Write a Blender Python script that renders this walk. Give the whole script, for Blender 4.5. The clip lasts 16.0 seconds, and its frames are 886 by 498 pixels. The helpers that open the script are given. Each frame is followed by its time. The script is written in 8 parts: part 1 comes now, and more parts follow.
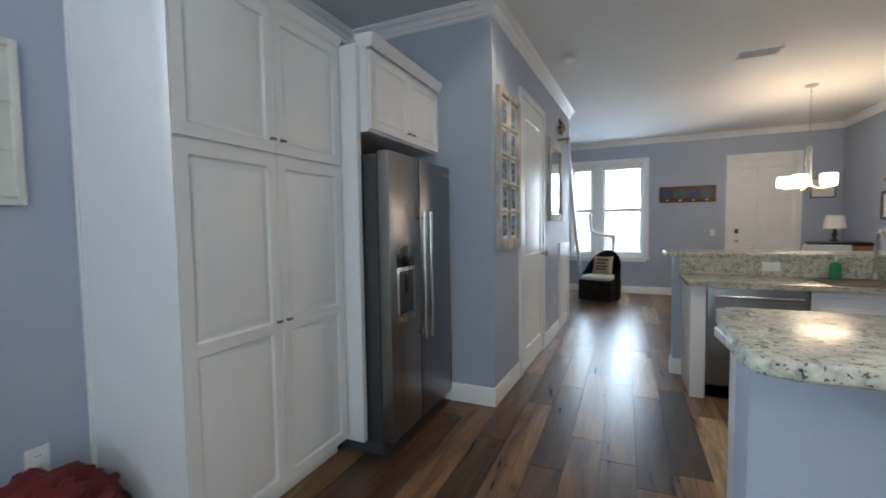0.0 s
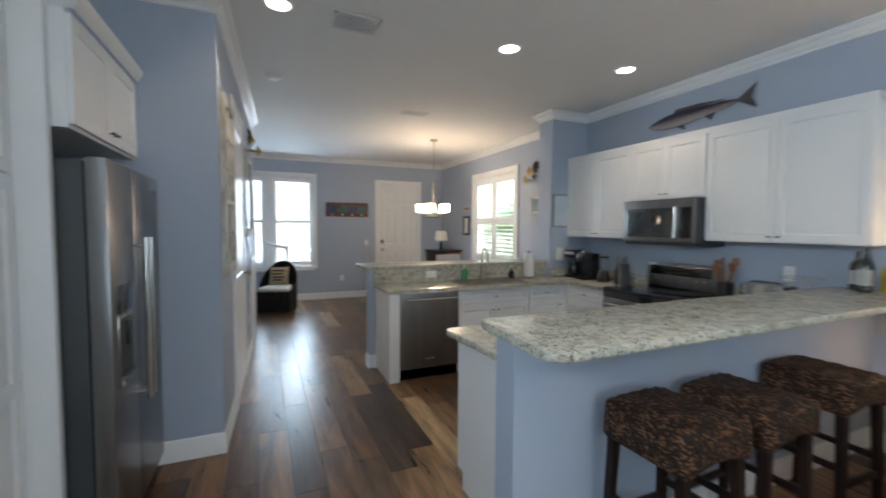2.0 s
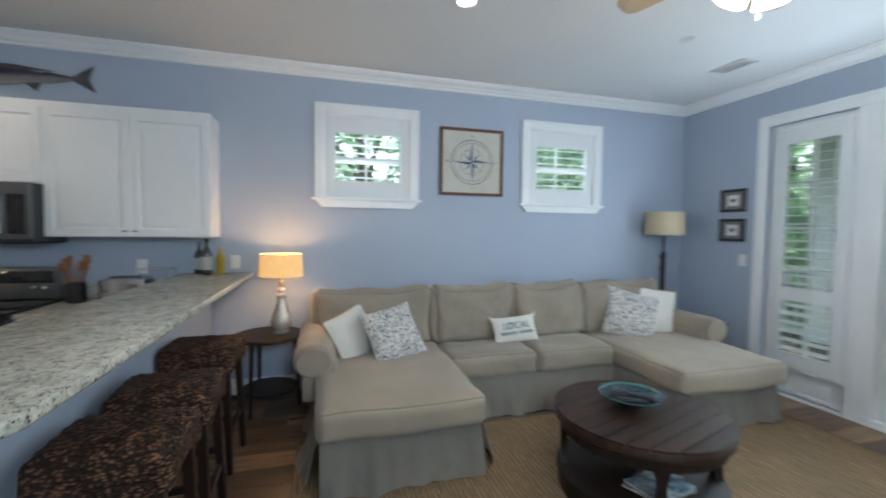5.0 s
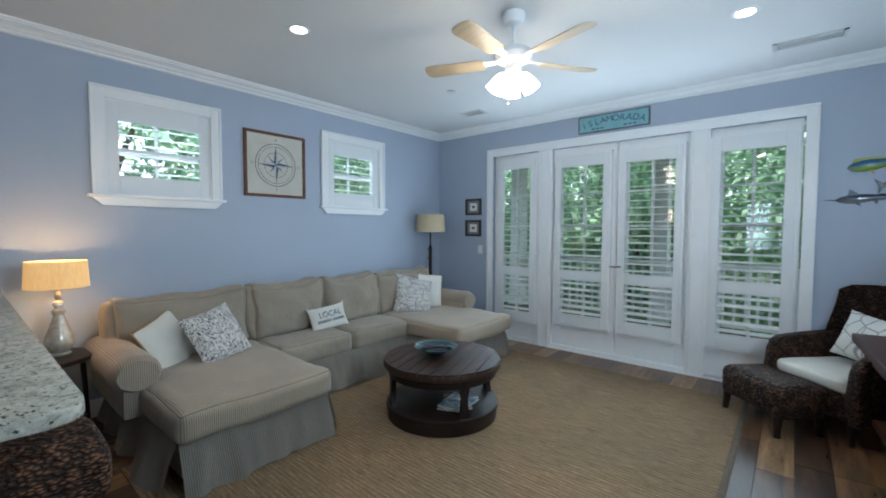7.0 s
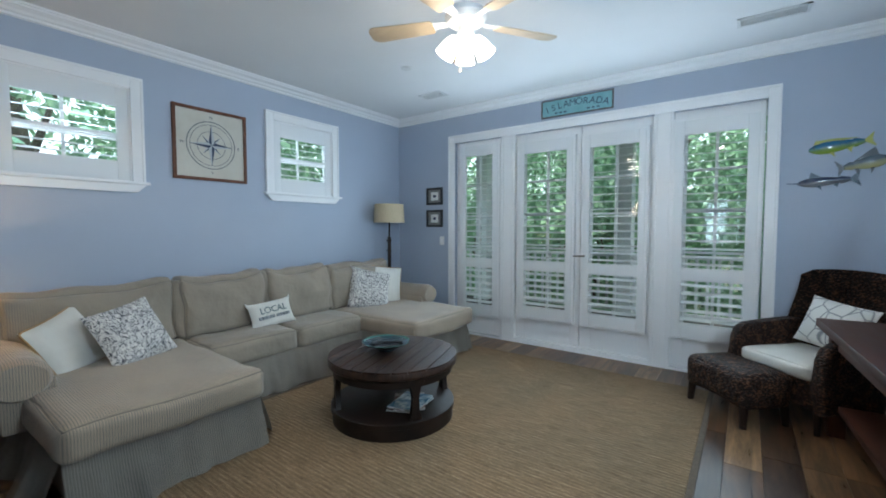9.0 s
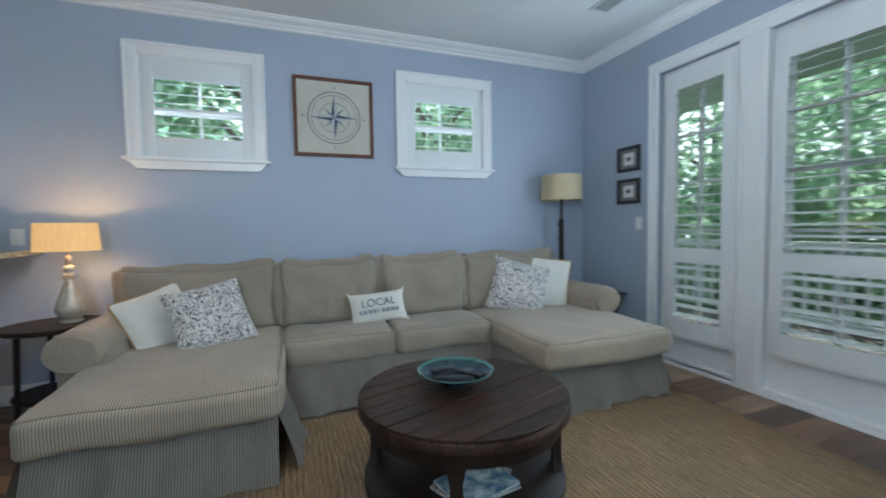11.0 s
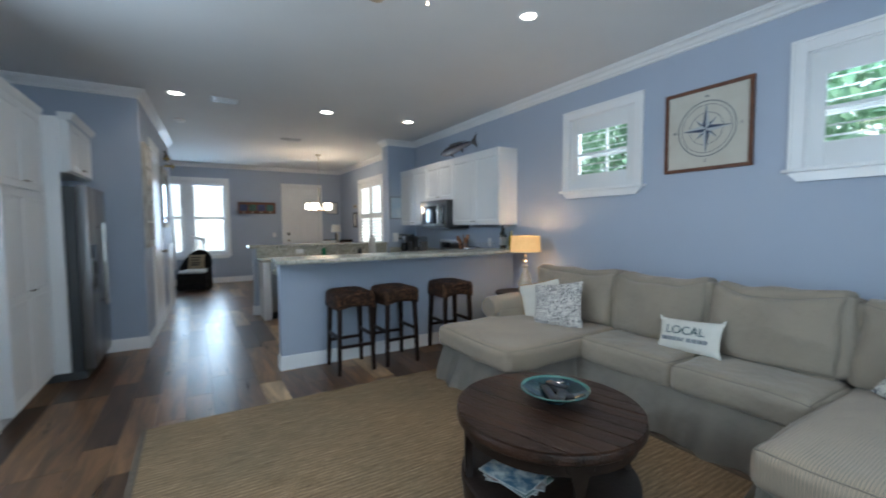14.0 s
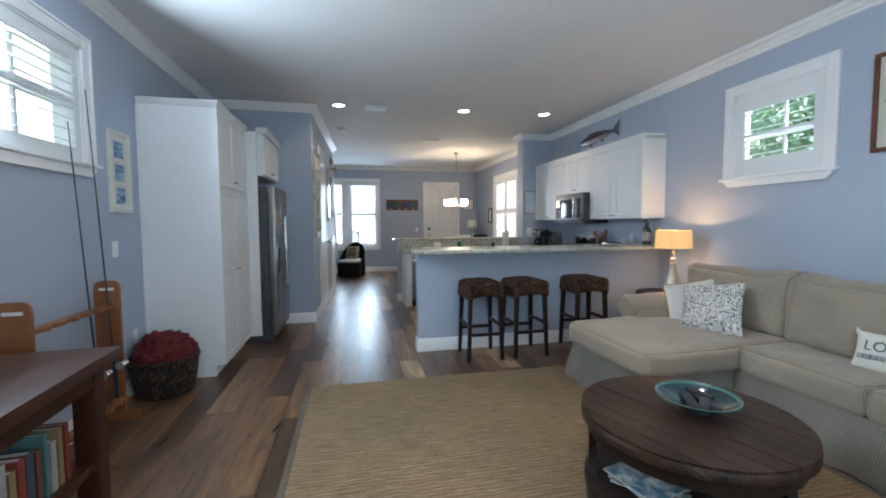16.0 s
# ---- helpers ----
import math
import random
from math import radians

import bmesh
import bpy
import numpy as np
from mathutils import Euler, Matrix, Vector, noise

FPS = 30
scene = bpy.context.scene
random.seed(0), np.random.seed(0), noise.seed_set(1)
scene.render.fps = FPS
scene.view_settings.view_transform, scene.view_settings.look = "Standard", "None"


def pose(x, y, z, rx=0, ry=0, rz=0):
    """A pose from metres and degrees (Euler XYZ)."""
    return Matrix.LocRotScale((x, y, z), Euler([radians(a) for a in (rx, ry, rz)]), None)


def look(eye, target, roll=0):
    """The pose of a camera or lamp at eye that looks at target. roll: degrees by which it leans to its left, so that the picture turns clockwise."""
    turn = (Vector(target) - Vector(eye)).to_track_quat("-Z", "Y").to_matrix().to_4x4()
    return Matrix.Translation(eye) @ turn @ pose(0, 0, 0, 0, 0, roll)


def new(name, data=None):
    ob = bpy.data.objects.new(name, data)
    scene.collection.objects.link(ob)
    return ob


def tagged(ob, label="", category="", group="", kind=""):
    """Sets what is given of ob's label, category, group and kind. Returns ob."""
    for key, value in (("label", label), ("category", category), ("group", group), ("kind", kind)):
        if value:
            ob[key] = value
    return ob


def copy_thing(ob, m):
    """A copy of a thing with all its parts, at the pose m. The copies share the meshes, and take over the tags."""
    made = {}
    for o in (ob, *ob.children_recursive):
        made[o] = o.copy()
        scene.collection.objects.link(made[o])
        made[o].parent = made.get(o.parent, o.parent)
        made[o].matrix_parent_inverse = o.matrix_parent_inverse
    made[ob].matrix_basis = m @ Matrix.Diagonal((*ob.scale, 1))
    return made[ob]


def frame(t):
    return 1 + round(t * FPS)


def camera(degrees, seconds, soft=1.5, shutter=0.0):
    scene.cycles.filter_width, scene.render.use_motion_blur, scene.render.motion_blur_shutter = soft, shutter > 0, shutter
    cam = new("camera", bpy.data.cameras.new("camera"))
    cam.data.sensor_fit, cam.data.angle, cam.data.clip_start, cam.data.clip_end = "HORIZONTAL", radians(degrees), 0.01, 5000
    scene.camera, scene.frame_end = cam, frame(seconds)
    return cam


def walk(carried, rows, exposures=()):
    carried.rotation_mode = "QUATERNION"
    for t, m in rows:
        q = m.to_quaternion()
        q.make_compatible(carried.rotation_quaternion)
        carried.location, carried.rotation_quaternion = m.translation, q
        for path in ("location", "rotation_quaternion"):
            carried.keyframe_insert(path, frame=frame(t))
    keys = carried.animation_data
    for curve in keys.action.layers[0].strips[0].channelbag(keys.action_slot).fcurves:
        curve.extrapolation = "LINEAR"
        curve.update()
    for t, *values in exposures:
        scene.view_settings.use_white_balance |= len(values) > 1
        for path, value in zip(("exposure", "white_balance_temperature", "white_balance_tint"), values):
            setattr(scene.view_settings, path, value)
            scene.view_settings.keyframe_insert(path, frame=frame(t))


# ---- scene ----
cam = camera(93.8, 16.0, soft=1.8, shutter=0.5)
METRES, EYE, TILT, LEAN, TURN = 7.1, 1.365, 0.0, 0.0, 24.9
PATH = [
    (0, (0.274, -0.042, 1.327), (-0.534, 1.785, 1.217), -0.8),
    (0.5, (0.187, -0.025, 1.354), (-0.382, 1.89, 1.247), -0.9),
    (1, (0.015, -0.088, 1.402), (-0.089, 1.906, 1.29), 0.1),
    (1.5, (-0.186, -0.14, 1.442), (0.186, 1.822, 1.34), 0.2),
    (2, (-0.348, -0.161, 1.474), (0.447, 1.671, 1.372), 0.3),
    (2.5, (-0.495, -0.169, 1.473), (0.673, 1.451, 1.375), 0.1),
    (3, (-0.544, -0.199, 1.459), (0.9, 1.181, 1.363), 0.1),
    (3.5, (-0.54, -0.225, 1.428), (1.153, 0.837, 1.34), -0.0),
    (4, (-0.416, -0.176, 1.382), (1.475, 0.469, 1.288), 0.0),
    (4.5, (-0.401, 0.015, 1.405), (1.595, 0.094, 1.3), 0.3),
    (5, (-0.492, 0.289, 1.463), (1.429, -0.259, 1.367), 0.7),
    (7.3, (-0.726, 1.111, 1.466), (0.518, -0.451, 1.371), 0.1),
    (7.5, (-0.738, 1.117, 1.463), (0.481, -0.465, 1.367), 0.1),
    (8, (-0.743, 1.1, 1.461), (0.42, -0.524, 1.356), 0.2),
    (8.2, (-0.722, 1.084, 1.453), (0.424, -0.551, 1.348), 0.2),
    (10.3, (-0.45, -0.162, 1.191), (1.097, -1.424, 1.081), -0.4),
    (10.5, (-0.389, -0.301, 1.186), (1.256, -1.431, 1.06), -0.6),
    (11, (-0.268, -0.699, 1.184), (1.602, -1.401, 1.078), -0.9),
    (11.5, (-0.174, -1.153, 1.19), (1.807, -1.408, 1.075), -0.9),
    (12, (-0.087, -1.643, 1.237), (1.893, -1.382, 1.13), -1.0),
    (12.5, (0.037, -2.082, 1.226), (1.879, -1.31, 1.127), -1.2),
    (13, (0.032, -2.5, 1.291), (1.634, -1.307, 1.18), -1.0),
    (13.5, (-0.028, -2.777, 1.343), (1.28, -1.267, 1.233), -0.6),
    (14, (-0.105, -2.903, 1.374), (0.919, -1.189, 1.259), -0.4),
    (14.5, (-0.133, -2.971, 1.372), (0.635, -1.128, 1.254), -0.3),
    (15, (-0.098, -3.033, 1.337), (0.493, -1.126, 1.214), -0.4),
    (15.5, (-0.101, -2.991, 1.331), (0.406, -1.06, 1.205), -0.3),
    (16, (-0.076, -2.977, 1.333), (0.345, -1.026, 1.208), -0.3),
]
walk(cam, [(t, look(eye, target, roll)) for t, eye, target, roll in PATH], [(0, 1.13, 6650, 10), (2, 1.14, 6700, 10), (4, 1.22, 6650, 10), (5, 1.02, 6550, 9), (7.5, 0.83, 6200, 7), (8, 0.83, 6200, 7), (10.5, 0.84, 6200, 7), (12, 0.75, 6250, 7), (14, 0.75, 6150, 8), (16, 1.04, 6400, 10)])

# ---- world and light ----
world = bpy.data.worlds.new("sky")
scene.world = world
world.use_nodes = True
wn = world.node_tree
sky = wn.nodes.new("ShaderNodeTexSky")
sky.sky_type = "NISHITA"
sky.sun_disc = False
sky.sun_elevation = radians(58)
sky.sun_rotation = radians(150)
wn.links.new(sky.outputs[0], wn.nodes["Background"].inputs[0])
wn.nodes["Background"].inputs[1].default_value = 0.15


def lamp(name, kind, place, power, colour, size=0.1, size_y=None, aim=None, angle=None):
    data = bpy.data.lights.new(name, kind)
    data.energy = power
    data.color = colour
    if kind == "AREA":
        data.size = size
        if size_y:
            data.shape = "RECTANGLE"
            data.size_y = size_y
    elif kind == "SUN":
        data.angle = radians(0.6)
    else:
        data.shadow_soft_size = size
    if kind == "SPOT":
        data.spot_size = radians(angle or 120)
        data.spot_blend = 0.6
    ob = new(name, data)
    ob.matrix_world = look(place, aim) if aim else Matrix.Translation(place)
    return ob


SUN_AT = Vector((0.45, -0.55, 1.15)).normalized() * 40
lamp("sun", "SUN", SUN_AT, 4.4, (1.0, 0.95, 0.87), aim=(0, 0, 0))
DAY = (0.68, 0.85, 1.0)
WARM = (1.0, 0.72, 0.45)
# skylight that comes in through the window openings
for height in (0.9, 1.4, 1.9):
    lamp("daylight_terrace", "AREA", (0.84, -3.52, height), 8.5, DAY, 3.1, 0.4, aim=(0.84, -2.52, height + 0.42))
lamp("daylight_front", "AREA", (-0.05, 8.95, 1.60), 42, (0.58, 0.78, 1.0), 1.25, 1.6, aim=(-0.05, 4, 1.3))
lamp("daylight_dining", "AREA", (4.9, 6.25, 3.4), 60, (1.0, 0.93, 0.82), 1.8, 1.2, aim=(2.6, 6.25, 1.0))
lamp("daylight_west", "AREA", (-1.70, -0.16, 2.1), 30, DAY, 0.64, 0.58, aim=(0.2, -0.9, 2.15))
lamp("daylight_east", "AREA", (4.8, -1.1, 3.9), 110, DAY, 2.6, 1.0, aim=(2.6, -1.1, 1.4))

# ---- materials ----
def mat(name, base, rough=0.6, metal=0.0, second=None, scale=8.0, mix=0.35, bump=0.0, bump_scale=60.0, stretch=(1, 1, 1), emit=None, strength=0.0, spec=0.5, per_object=0.0, trans=0.0, coat=0.0):
    m = bpy.data.materials.new(name)
    m.use_nodes = True
    nt = m.node_tree
    b = nt.nodes["Principled BSDF"]
    b.inputs["Base Color"].default_value = (*base, 1)
    b.inputs["Roughness"].default_value = rough
    b.inputs["Metallic"].default_value = metal
    b.inputs["Specular IOR Level"].default_value = spec
    b.inputs["Coat Weight"].default_value = coat
    b.inputs["Coat Roughness"].default_value = 0.12
    if trans:
        b.inputs["Transmission Weight"].default_value = trans
    co = nt.nodes.new("ShaderNodeTexCoord")
    mp = nt.nodes.new("ShaderNodeMapping")
    mp.inputs["Scale"].default_value = stretch
    nt.links.new(co.outputs["Object"], mp.inputs["Vector"])
    colour = None
    if second:
        n = nt.nodes.new("ShaderNodeTexNoise")
        n.inputs["Scale"].default_value = scale
        n.inputs["Detail"].default_value = 5
        n.inputs["Roughness"].default_value = 0.6
        nt.links.new(mp.outputs[0], n.inputs["Vector"])
        r = nt.nodes.new("ShaderNodeValToRGB")
        r.color_ramp.elements[0].position = 0.5 - mix / 2
        r.color_ramp.elements[1].position = 0.5 + mix / 2
        r.color_ramp.elements[0].color = (*base, 1)
        r.color_ramp.elements[1].color = (*second, 1)
        nt.links.new(n.outputs["Fac"], r.inputs[0])
        colour = r.outputs[0]
        rr = nt.nodes.new("ShaderNodeMapRange")
        rr.inputs["To Min"].default_value = max(0.02, rough - 0.06)
        rr.inputs["To Max"].default_value = min(1, rough + 0.08)
        nt.links.new(n.outputs["Fac"], rr.inputs["Value"])
        nt.links.new(rr.outputs[0], b.inputs["Roughness"])
    if per_object:
        info = nt.nodes.new("ShaderNodeObjectInfo")
        hsv = nt.nodes.new("ShaderNodeHueSaturation")
        mr = nt.nodes.new("ShaderNodeMapRange")
        mr.inputs["To Min"].default_value = 1 - per_object
        mr.inputs["To Max"].default_value = 1 + per_object
        nt.links.new(info.outputs["Random"], mr.inputs["Value"])
        nt.links.new(mr.outputs[0], hsv.inputs["Value"])
        if colour:
            nt.links.new(colour, hsv.inputs["Color"])
        else:
            hsv.inputs["Color"].default_value = (*base, 1)
        colour = hsv.outputs[0]
    if colour:
        nt.links.new(colour, b.inputs["Base Color"])
    if bump:
        n2 = nt.nodes.new("ShaderNodeTexNoise")
        n2.inputs["Scale"].default_value = bump_scale
        n2.inputs["Detail"].default_value = 4
        nt.links.new(mp.outputs[0], n2.inputs["Vector"])
        bp = nt.nodes.new("ShaderNodeBump")
        bp.inputs["Strength"].default_value = bump
        bp.inputs["Distance"].default_value = 0.01
        nt.links.new(n2.outputs["Fac"], bp.inputs["Height"])
        nt.links.new(bp.outputs[0], b.inputs["Normal"])
    if emit:
        b.inputs["Emission Color"].default_value = (*emit, 1)
        b.inputs["Emission Strength"].default_value = strength
    return m


def nodes_of(m):
    return m.node_tree, m.node_tree.nodes["Principled BSDF"]


def ramp(nt, source, stops):
    r = nt.nodes.new("ShaderNodeValToRGB")
    els = r.color_ramp.elements
    while len(els) < len(stops):
        els.new(0.5)
    for e, (p, c) in zip(els, stops):
        e.position = p
        e.color = (*c, 1)
    nt.links.new(source, r.inputs[0])
    return r.outputs[0]


def texture(nt, kind, scale, space="Object", stretch=(1, 1, 1), **settings):
    co = nt.nodes.new("ShaderNodeTexCoord")
    mp = nt.nodes.new("ShaderNodeMapping")
    mp.inputs["Scale"].default_value = stretch
    nt.links.new(co.outputs[space], mp.inputs["Vector"])
    n = nt.nodes.new(kind)
    n.inputs["Scale"].default_value = scale
    for k, v in settings.items():
        n.inputs[k].default_value = v
    nt.links.new(mp.outputs[0], n.inputs["Vector"])
    return n


def mixed(nt, fac, a, b, blend="MIX"):
    n = nt.nodes.new("ShaderNodeMix")
    n.data_type = "RGBA"
    n.blend_type = blend
    for sock, v in ((n.inputs[0], fac), (n.inputs[6], a), (n.inputs[7], b)):
        if hasattr(v, "links"):
            nt.links.new(v, sock)
        else:
            sock.default_value = v if isinstance(v, (int, float)) else (*v, 1)
    return n.outputs[2]


def add_bump(nt, b, height, strength=0.3, distance=0.01):
    bp = nt.nodes.new("ShaderNodeBump")
    bp.inputs["Strength"].default_value = strength
    bp.inputs["Distance"].default_value = distance
    nt.links.new(height, bp.inputs["Height"])
    nt.links.new(bp.outputs[0], b.inputs["Normal"])


WALL = mat("blue_grey_paint", (0.365, 0.422, 0.520), 0.5, second=(0.383, 0.44, 0.54), scale=1.5, bump=0.12, bump_scale=180)
CEIL = mat("ceiling_paint", (0.66, 0.665, 0.67), 0.75, second=(0.69, 0.695, 0.70), scale=1.2, bump=0.15, bump_scale=220)
WHITE = mat("white_trim_paint", (0.80, 0.81, 0.82), 0.32, second=(0.77, 0.78, 0.79), scale=3, bump=0.03, bump_scale=80)
CABINET = mat("white_cabinet_paint", (0.76, 0.77, 0.78), 0.36, second=(0.73, 0.74, 0.75), scale=2.5, bump=0.03, bump_scale=90)
BLADE = mat("shutter_paint", (0.74, 0.76, 0.77), 0.4)
OUTPAINT = mat("exterior_white_paint", (0.66, 0.69, 0.70), 0.55, second=(0.58, 0.61, 0.62), scale=4, bump=0.1)
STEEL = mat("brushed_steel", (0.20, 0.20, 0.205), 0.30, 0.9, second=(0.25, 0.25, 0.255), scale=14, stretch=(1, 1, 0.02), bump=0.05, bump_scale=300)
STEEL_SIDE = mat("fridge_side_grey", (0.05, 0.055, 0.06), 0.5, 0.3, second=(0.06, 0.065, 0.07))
CHROME = mat("polished_metal", (0.62, 0.61, 0.59), 0.18, 1.0)
NICKEL = mat("brushed_nickel", (0.42, 0.38, 0.32), 0.32, 1.0)
BLACK = mat("black_plastic", (0.012, 0.012, 0.014), 0.35, second=(0.02, 0.02, 0.022))
BLACKGLASS = mat("black_glass", (0.008, 0.008, 0.01), 0.06, coat=0.5)
DARKWOOD = mat("espresso_wood", (0.010, 0.005, 0.004), 0.36, second=(0.020, 0.010, 0.007), scale=5, stretch=(1, 1, 0.15), bump=0.15, spec=0.3)
CONSOLE = mat("mahogany_stain", (0.034, 0.012, 0.008), 0.38, second=(0.070, 0.026, 0.014), scale=6, stretch=(3, 0.3, 1), bump=0.1, spec=0.18)
OAK = mat("honey_oak", (0.25, 0.095, 0.032), 0.45, second=(0.17, 0.058, 0.020), scale=7, stretch=(1, 1, 0.2), bump=0.12)
GLASS = bpy.data.materials.new("clear_glass")
GLASS.use_nodes = True
_nt = GLASS.node_tree
_nt.nodes.remove(_nt.nodes["Principled BSDF"])
_tr = _nt.nodes.new("ShaderNodeBsdfTransparent")
_gl = _nt.nodes.new("ShaderNodeBsdfGlossy")
_gl.inputs["Roughness"].default_value = 0.03
_lw = _nt.nodes.new("ShaderNodeLayerWeight")
_lw.inputs["Blend"].default_value = 0.5
_pw = _nt.nodes.new("ShaderNodeMath")
_pw.operation = "POWER"
_pw.inputs[1].default_value = 5.0
_nt.links.new(_lw.outputs["Facing"], _pw.inputs[0])
_fr = _nt.nodes.new("ShaderNodeMath")
_fr.operation = "MULTIPLY_ADD"
_fr.inputs[1].default_value = 0.7
_fr.inputs[2].default_value = 0.035
_nt.links.new(_pw.outputs[0], _fr.inputs[0])
_mx = _nt.nodes.new("ShaderNodeMixShader")
_nt.links.new(_fr.outputs[0], _mx.inputs[0])
_nt.links.new(_tr.outputs[0], _mx.inputs[1])
_nt.links.new(_gl.outputs[0], _mx.inputs[2])
_nt.links.new(_mx.outputs[0], _nt.nodes["Material Output"].inputs[0])
MIRROR = mat("mirror_glass", (0.85, 0.87, 0.87), 0.02, 1.0)

# granite
GRANITE = mat("speckled_granite", (0.5, 0.5, 0.45), 0.24, spec=0.28)
nt, b = nodes_of(GRANITE)
n1 = texture(nt, "ShaderNodeTexNoise", 22, Detail=6, Roughness=0.7, Distortion=0.6)
n2 = texture(nt, "ShaderNodeTexNoise", 75, Detail=3, Roughness=0.6)
n3 = texture(nt, "ShaderNodeTexVoronoi", 120)
n4 = texture(nt, "ShaderNodeTexNoise", 5, Detail=3)
c1 = ramp(nt, n1.outputs["Fac"], [(0.30, (0.20, 0.20, 0.17)), (0.46, (0.44, 0.43, 0.38)), (0.62, (0.60, 0.575, 0.52)), (0.75, (0.42, 0.35, 0.28))])
c2 = ramp(nt, n2.outputs["Fac"], [(0.36, (0.0, 0.0, 0.0)), (0.42, (1, 1, 1))])
c2b = mixed(nt, c2, (0.045, 0.05, 0.045), c1)
c3 = ramp(nt, n3.outputs["Color"], [(0.0, (0.75, 0.75, 0.75)), (1.0, (1.12, 1.12, 1.1))])
c4 = mixed(nt, 0.6, c2b, c3, "MULTIPLY")
c5 = ramp(nt, n4.outputs["Fac"], [(0.35, (0.85, 0.88, 0.84)), (0.65, (1.05, 1.02, 0.96))])
c6 = mixed(nt, 0.8, c4, c5, "MULTIPLY")
nt.links.new(c6, b.inputs["Base Color"])

# floor planks: tone by plank, long grain, knots
PLANK = mat("vinyl_plank", (0.12, 0.08, 0.055), 0.3, spec=0.5)
nt, b = nodes_of(PLANK)
info = nt.nodes.new("ShaderNodeObjectInfo")
tone = ramp(nt, info.outputs["Random"], [(0.0, (0.045, 0.027, 0.019)), (0.20, (0.095, 0.050, 0.026)), (0.38, (0.165, 0.090, 0.045)), (0.52, (0.062, 0.037, 0.025)), (0.68, (0.130, 0.068, 0.034)), (0.88, (0.22, 0.130, 0.068)), (1.0, (0.36, 0.25, 0.145))])
geo = nt.nodes.new("ShaderNodeNewGeometry")
shift = nt.nodes.new("ShaderNodeVectorMath")
shift.operation = "ADD"
comb = nt.nodes.new("ShaderNodeCombineXYZ")
mul = nt.nodes.new("ShaderNodeMath")
mul.operation = "MULTIPLY"
mul.inputs[1].default_value = 57.0
nt.links.new(info.outputs["Random"], mul.inputs[0])
nt.links.new(mul.outputs[0], comb.inputs[2])
nt.links.new(geo.outputs["Position"], shift.inputs[0])
nt.links.new(comb.outputs[0], shift.inputs[1])
mp = nt.nodes.new("ShaderNodeMapping")
mp.inputs["Scale"].default_value = (6, 0.7, 6)
nt.links.new(shift.outputs[0], mp.inputs["Vector"])
g1 = nt.nodes.new("ShaderNodeTexNoise")
g1.inputs["Scale"].default_value = 2.4
g1.inputs["Detail"].default_value = 7
g1.inputs["Roughness"].default_value = 0.65
g1.inputs["Distortion"].default_value = 0.8
nt.links.new(mp.outputs[0], g1.inputs["Vector"])
mp2 = nt.nodes.new("ShaderNodeMapping")
mp2.inputs["Scale"].default_value = (3.5, 1.1, 1)
nt.links.new(shift.outputs[0], mp2.inputs["Vector"])
g2 = nt.nodes.new("ShaderNodeTexNoise")
g2.inputs["Scale"].default_value = 1.6
g2.inputs["Detail"].default_value = 3
nt.links.new(mp2.outputs[0], g2.inputs["Vector"])
grain = ramp(nt, g1.outputs["Fac"], [(0.32, (0.32, 0.30, 0.29)), (0.48, (0.92, 0.92, 0.90)), (0.66, (1.75, 1.70, 1.60))])
blot = ramp(nt, g2.outputs["Fac"], [(0.32, (0.70, 0.70, 0.72)), (0.62, (1.2, 1.17, 1.12))])
p1 = mixed(nt, 0.9, tone, grain, "MULTIPLY")
p2 = mixed(nt, 0.8, p1, blot, "MULTIPLY")
nt.links.new(p2, b.inputs["Base Color"])
rr = nt.nodes.new("ShaderNodeMapRange")
rr.inputs["To Min"].default_value = 0.22
rr.inputs["To Max"].default_value = 0.38
nt.links.new(g1.outputs["Fac"], rr.inputs["Value"])
nt.links.new(rr.outputs[0], b.inputs["Roughness"])
add_bump(nt, b, g1.outputs["Fac"], 0.18, 0.003)


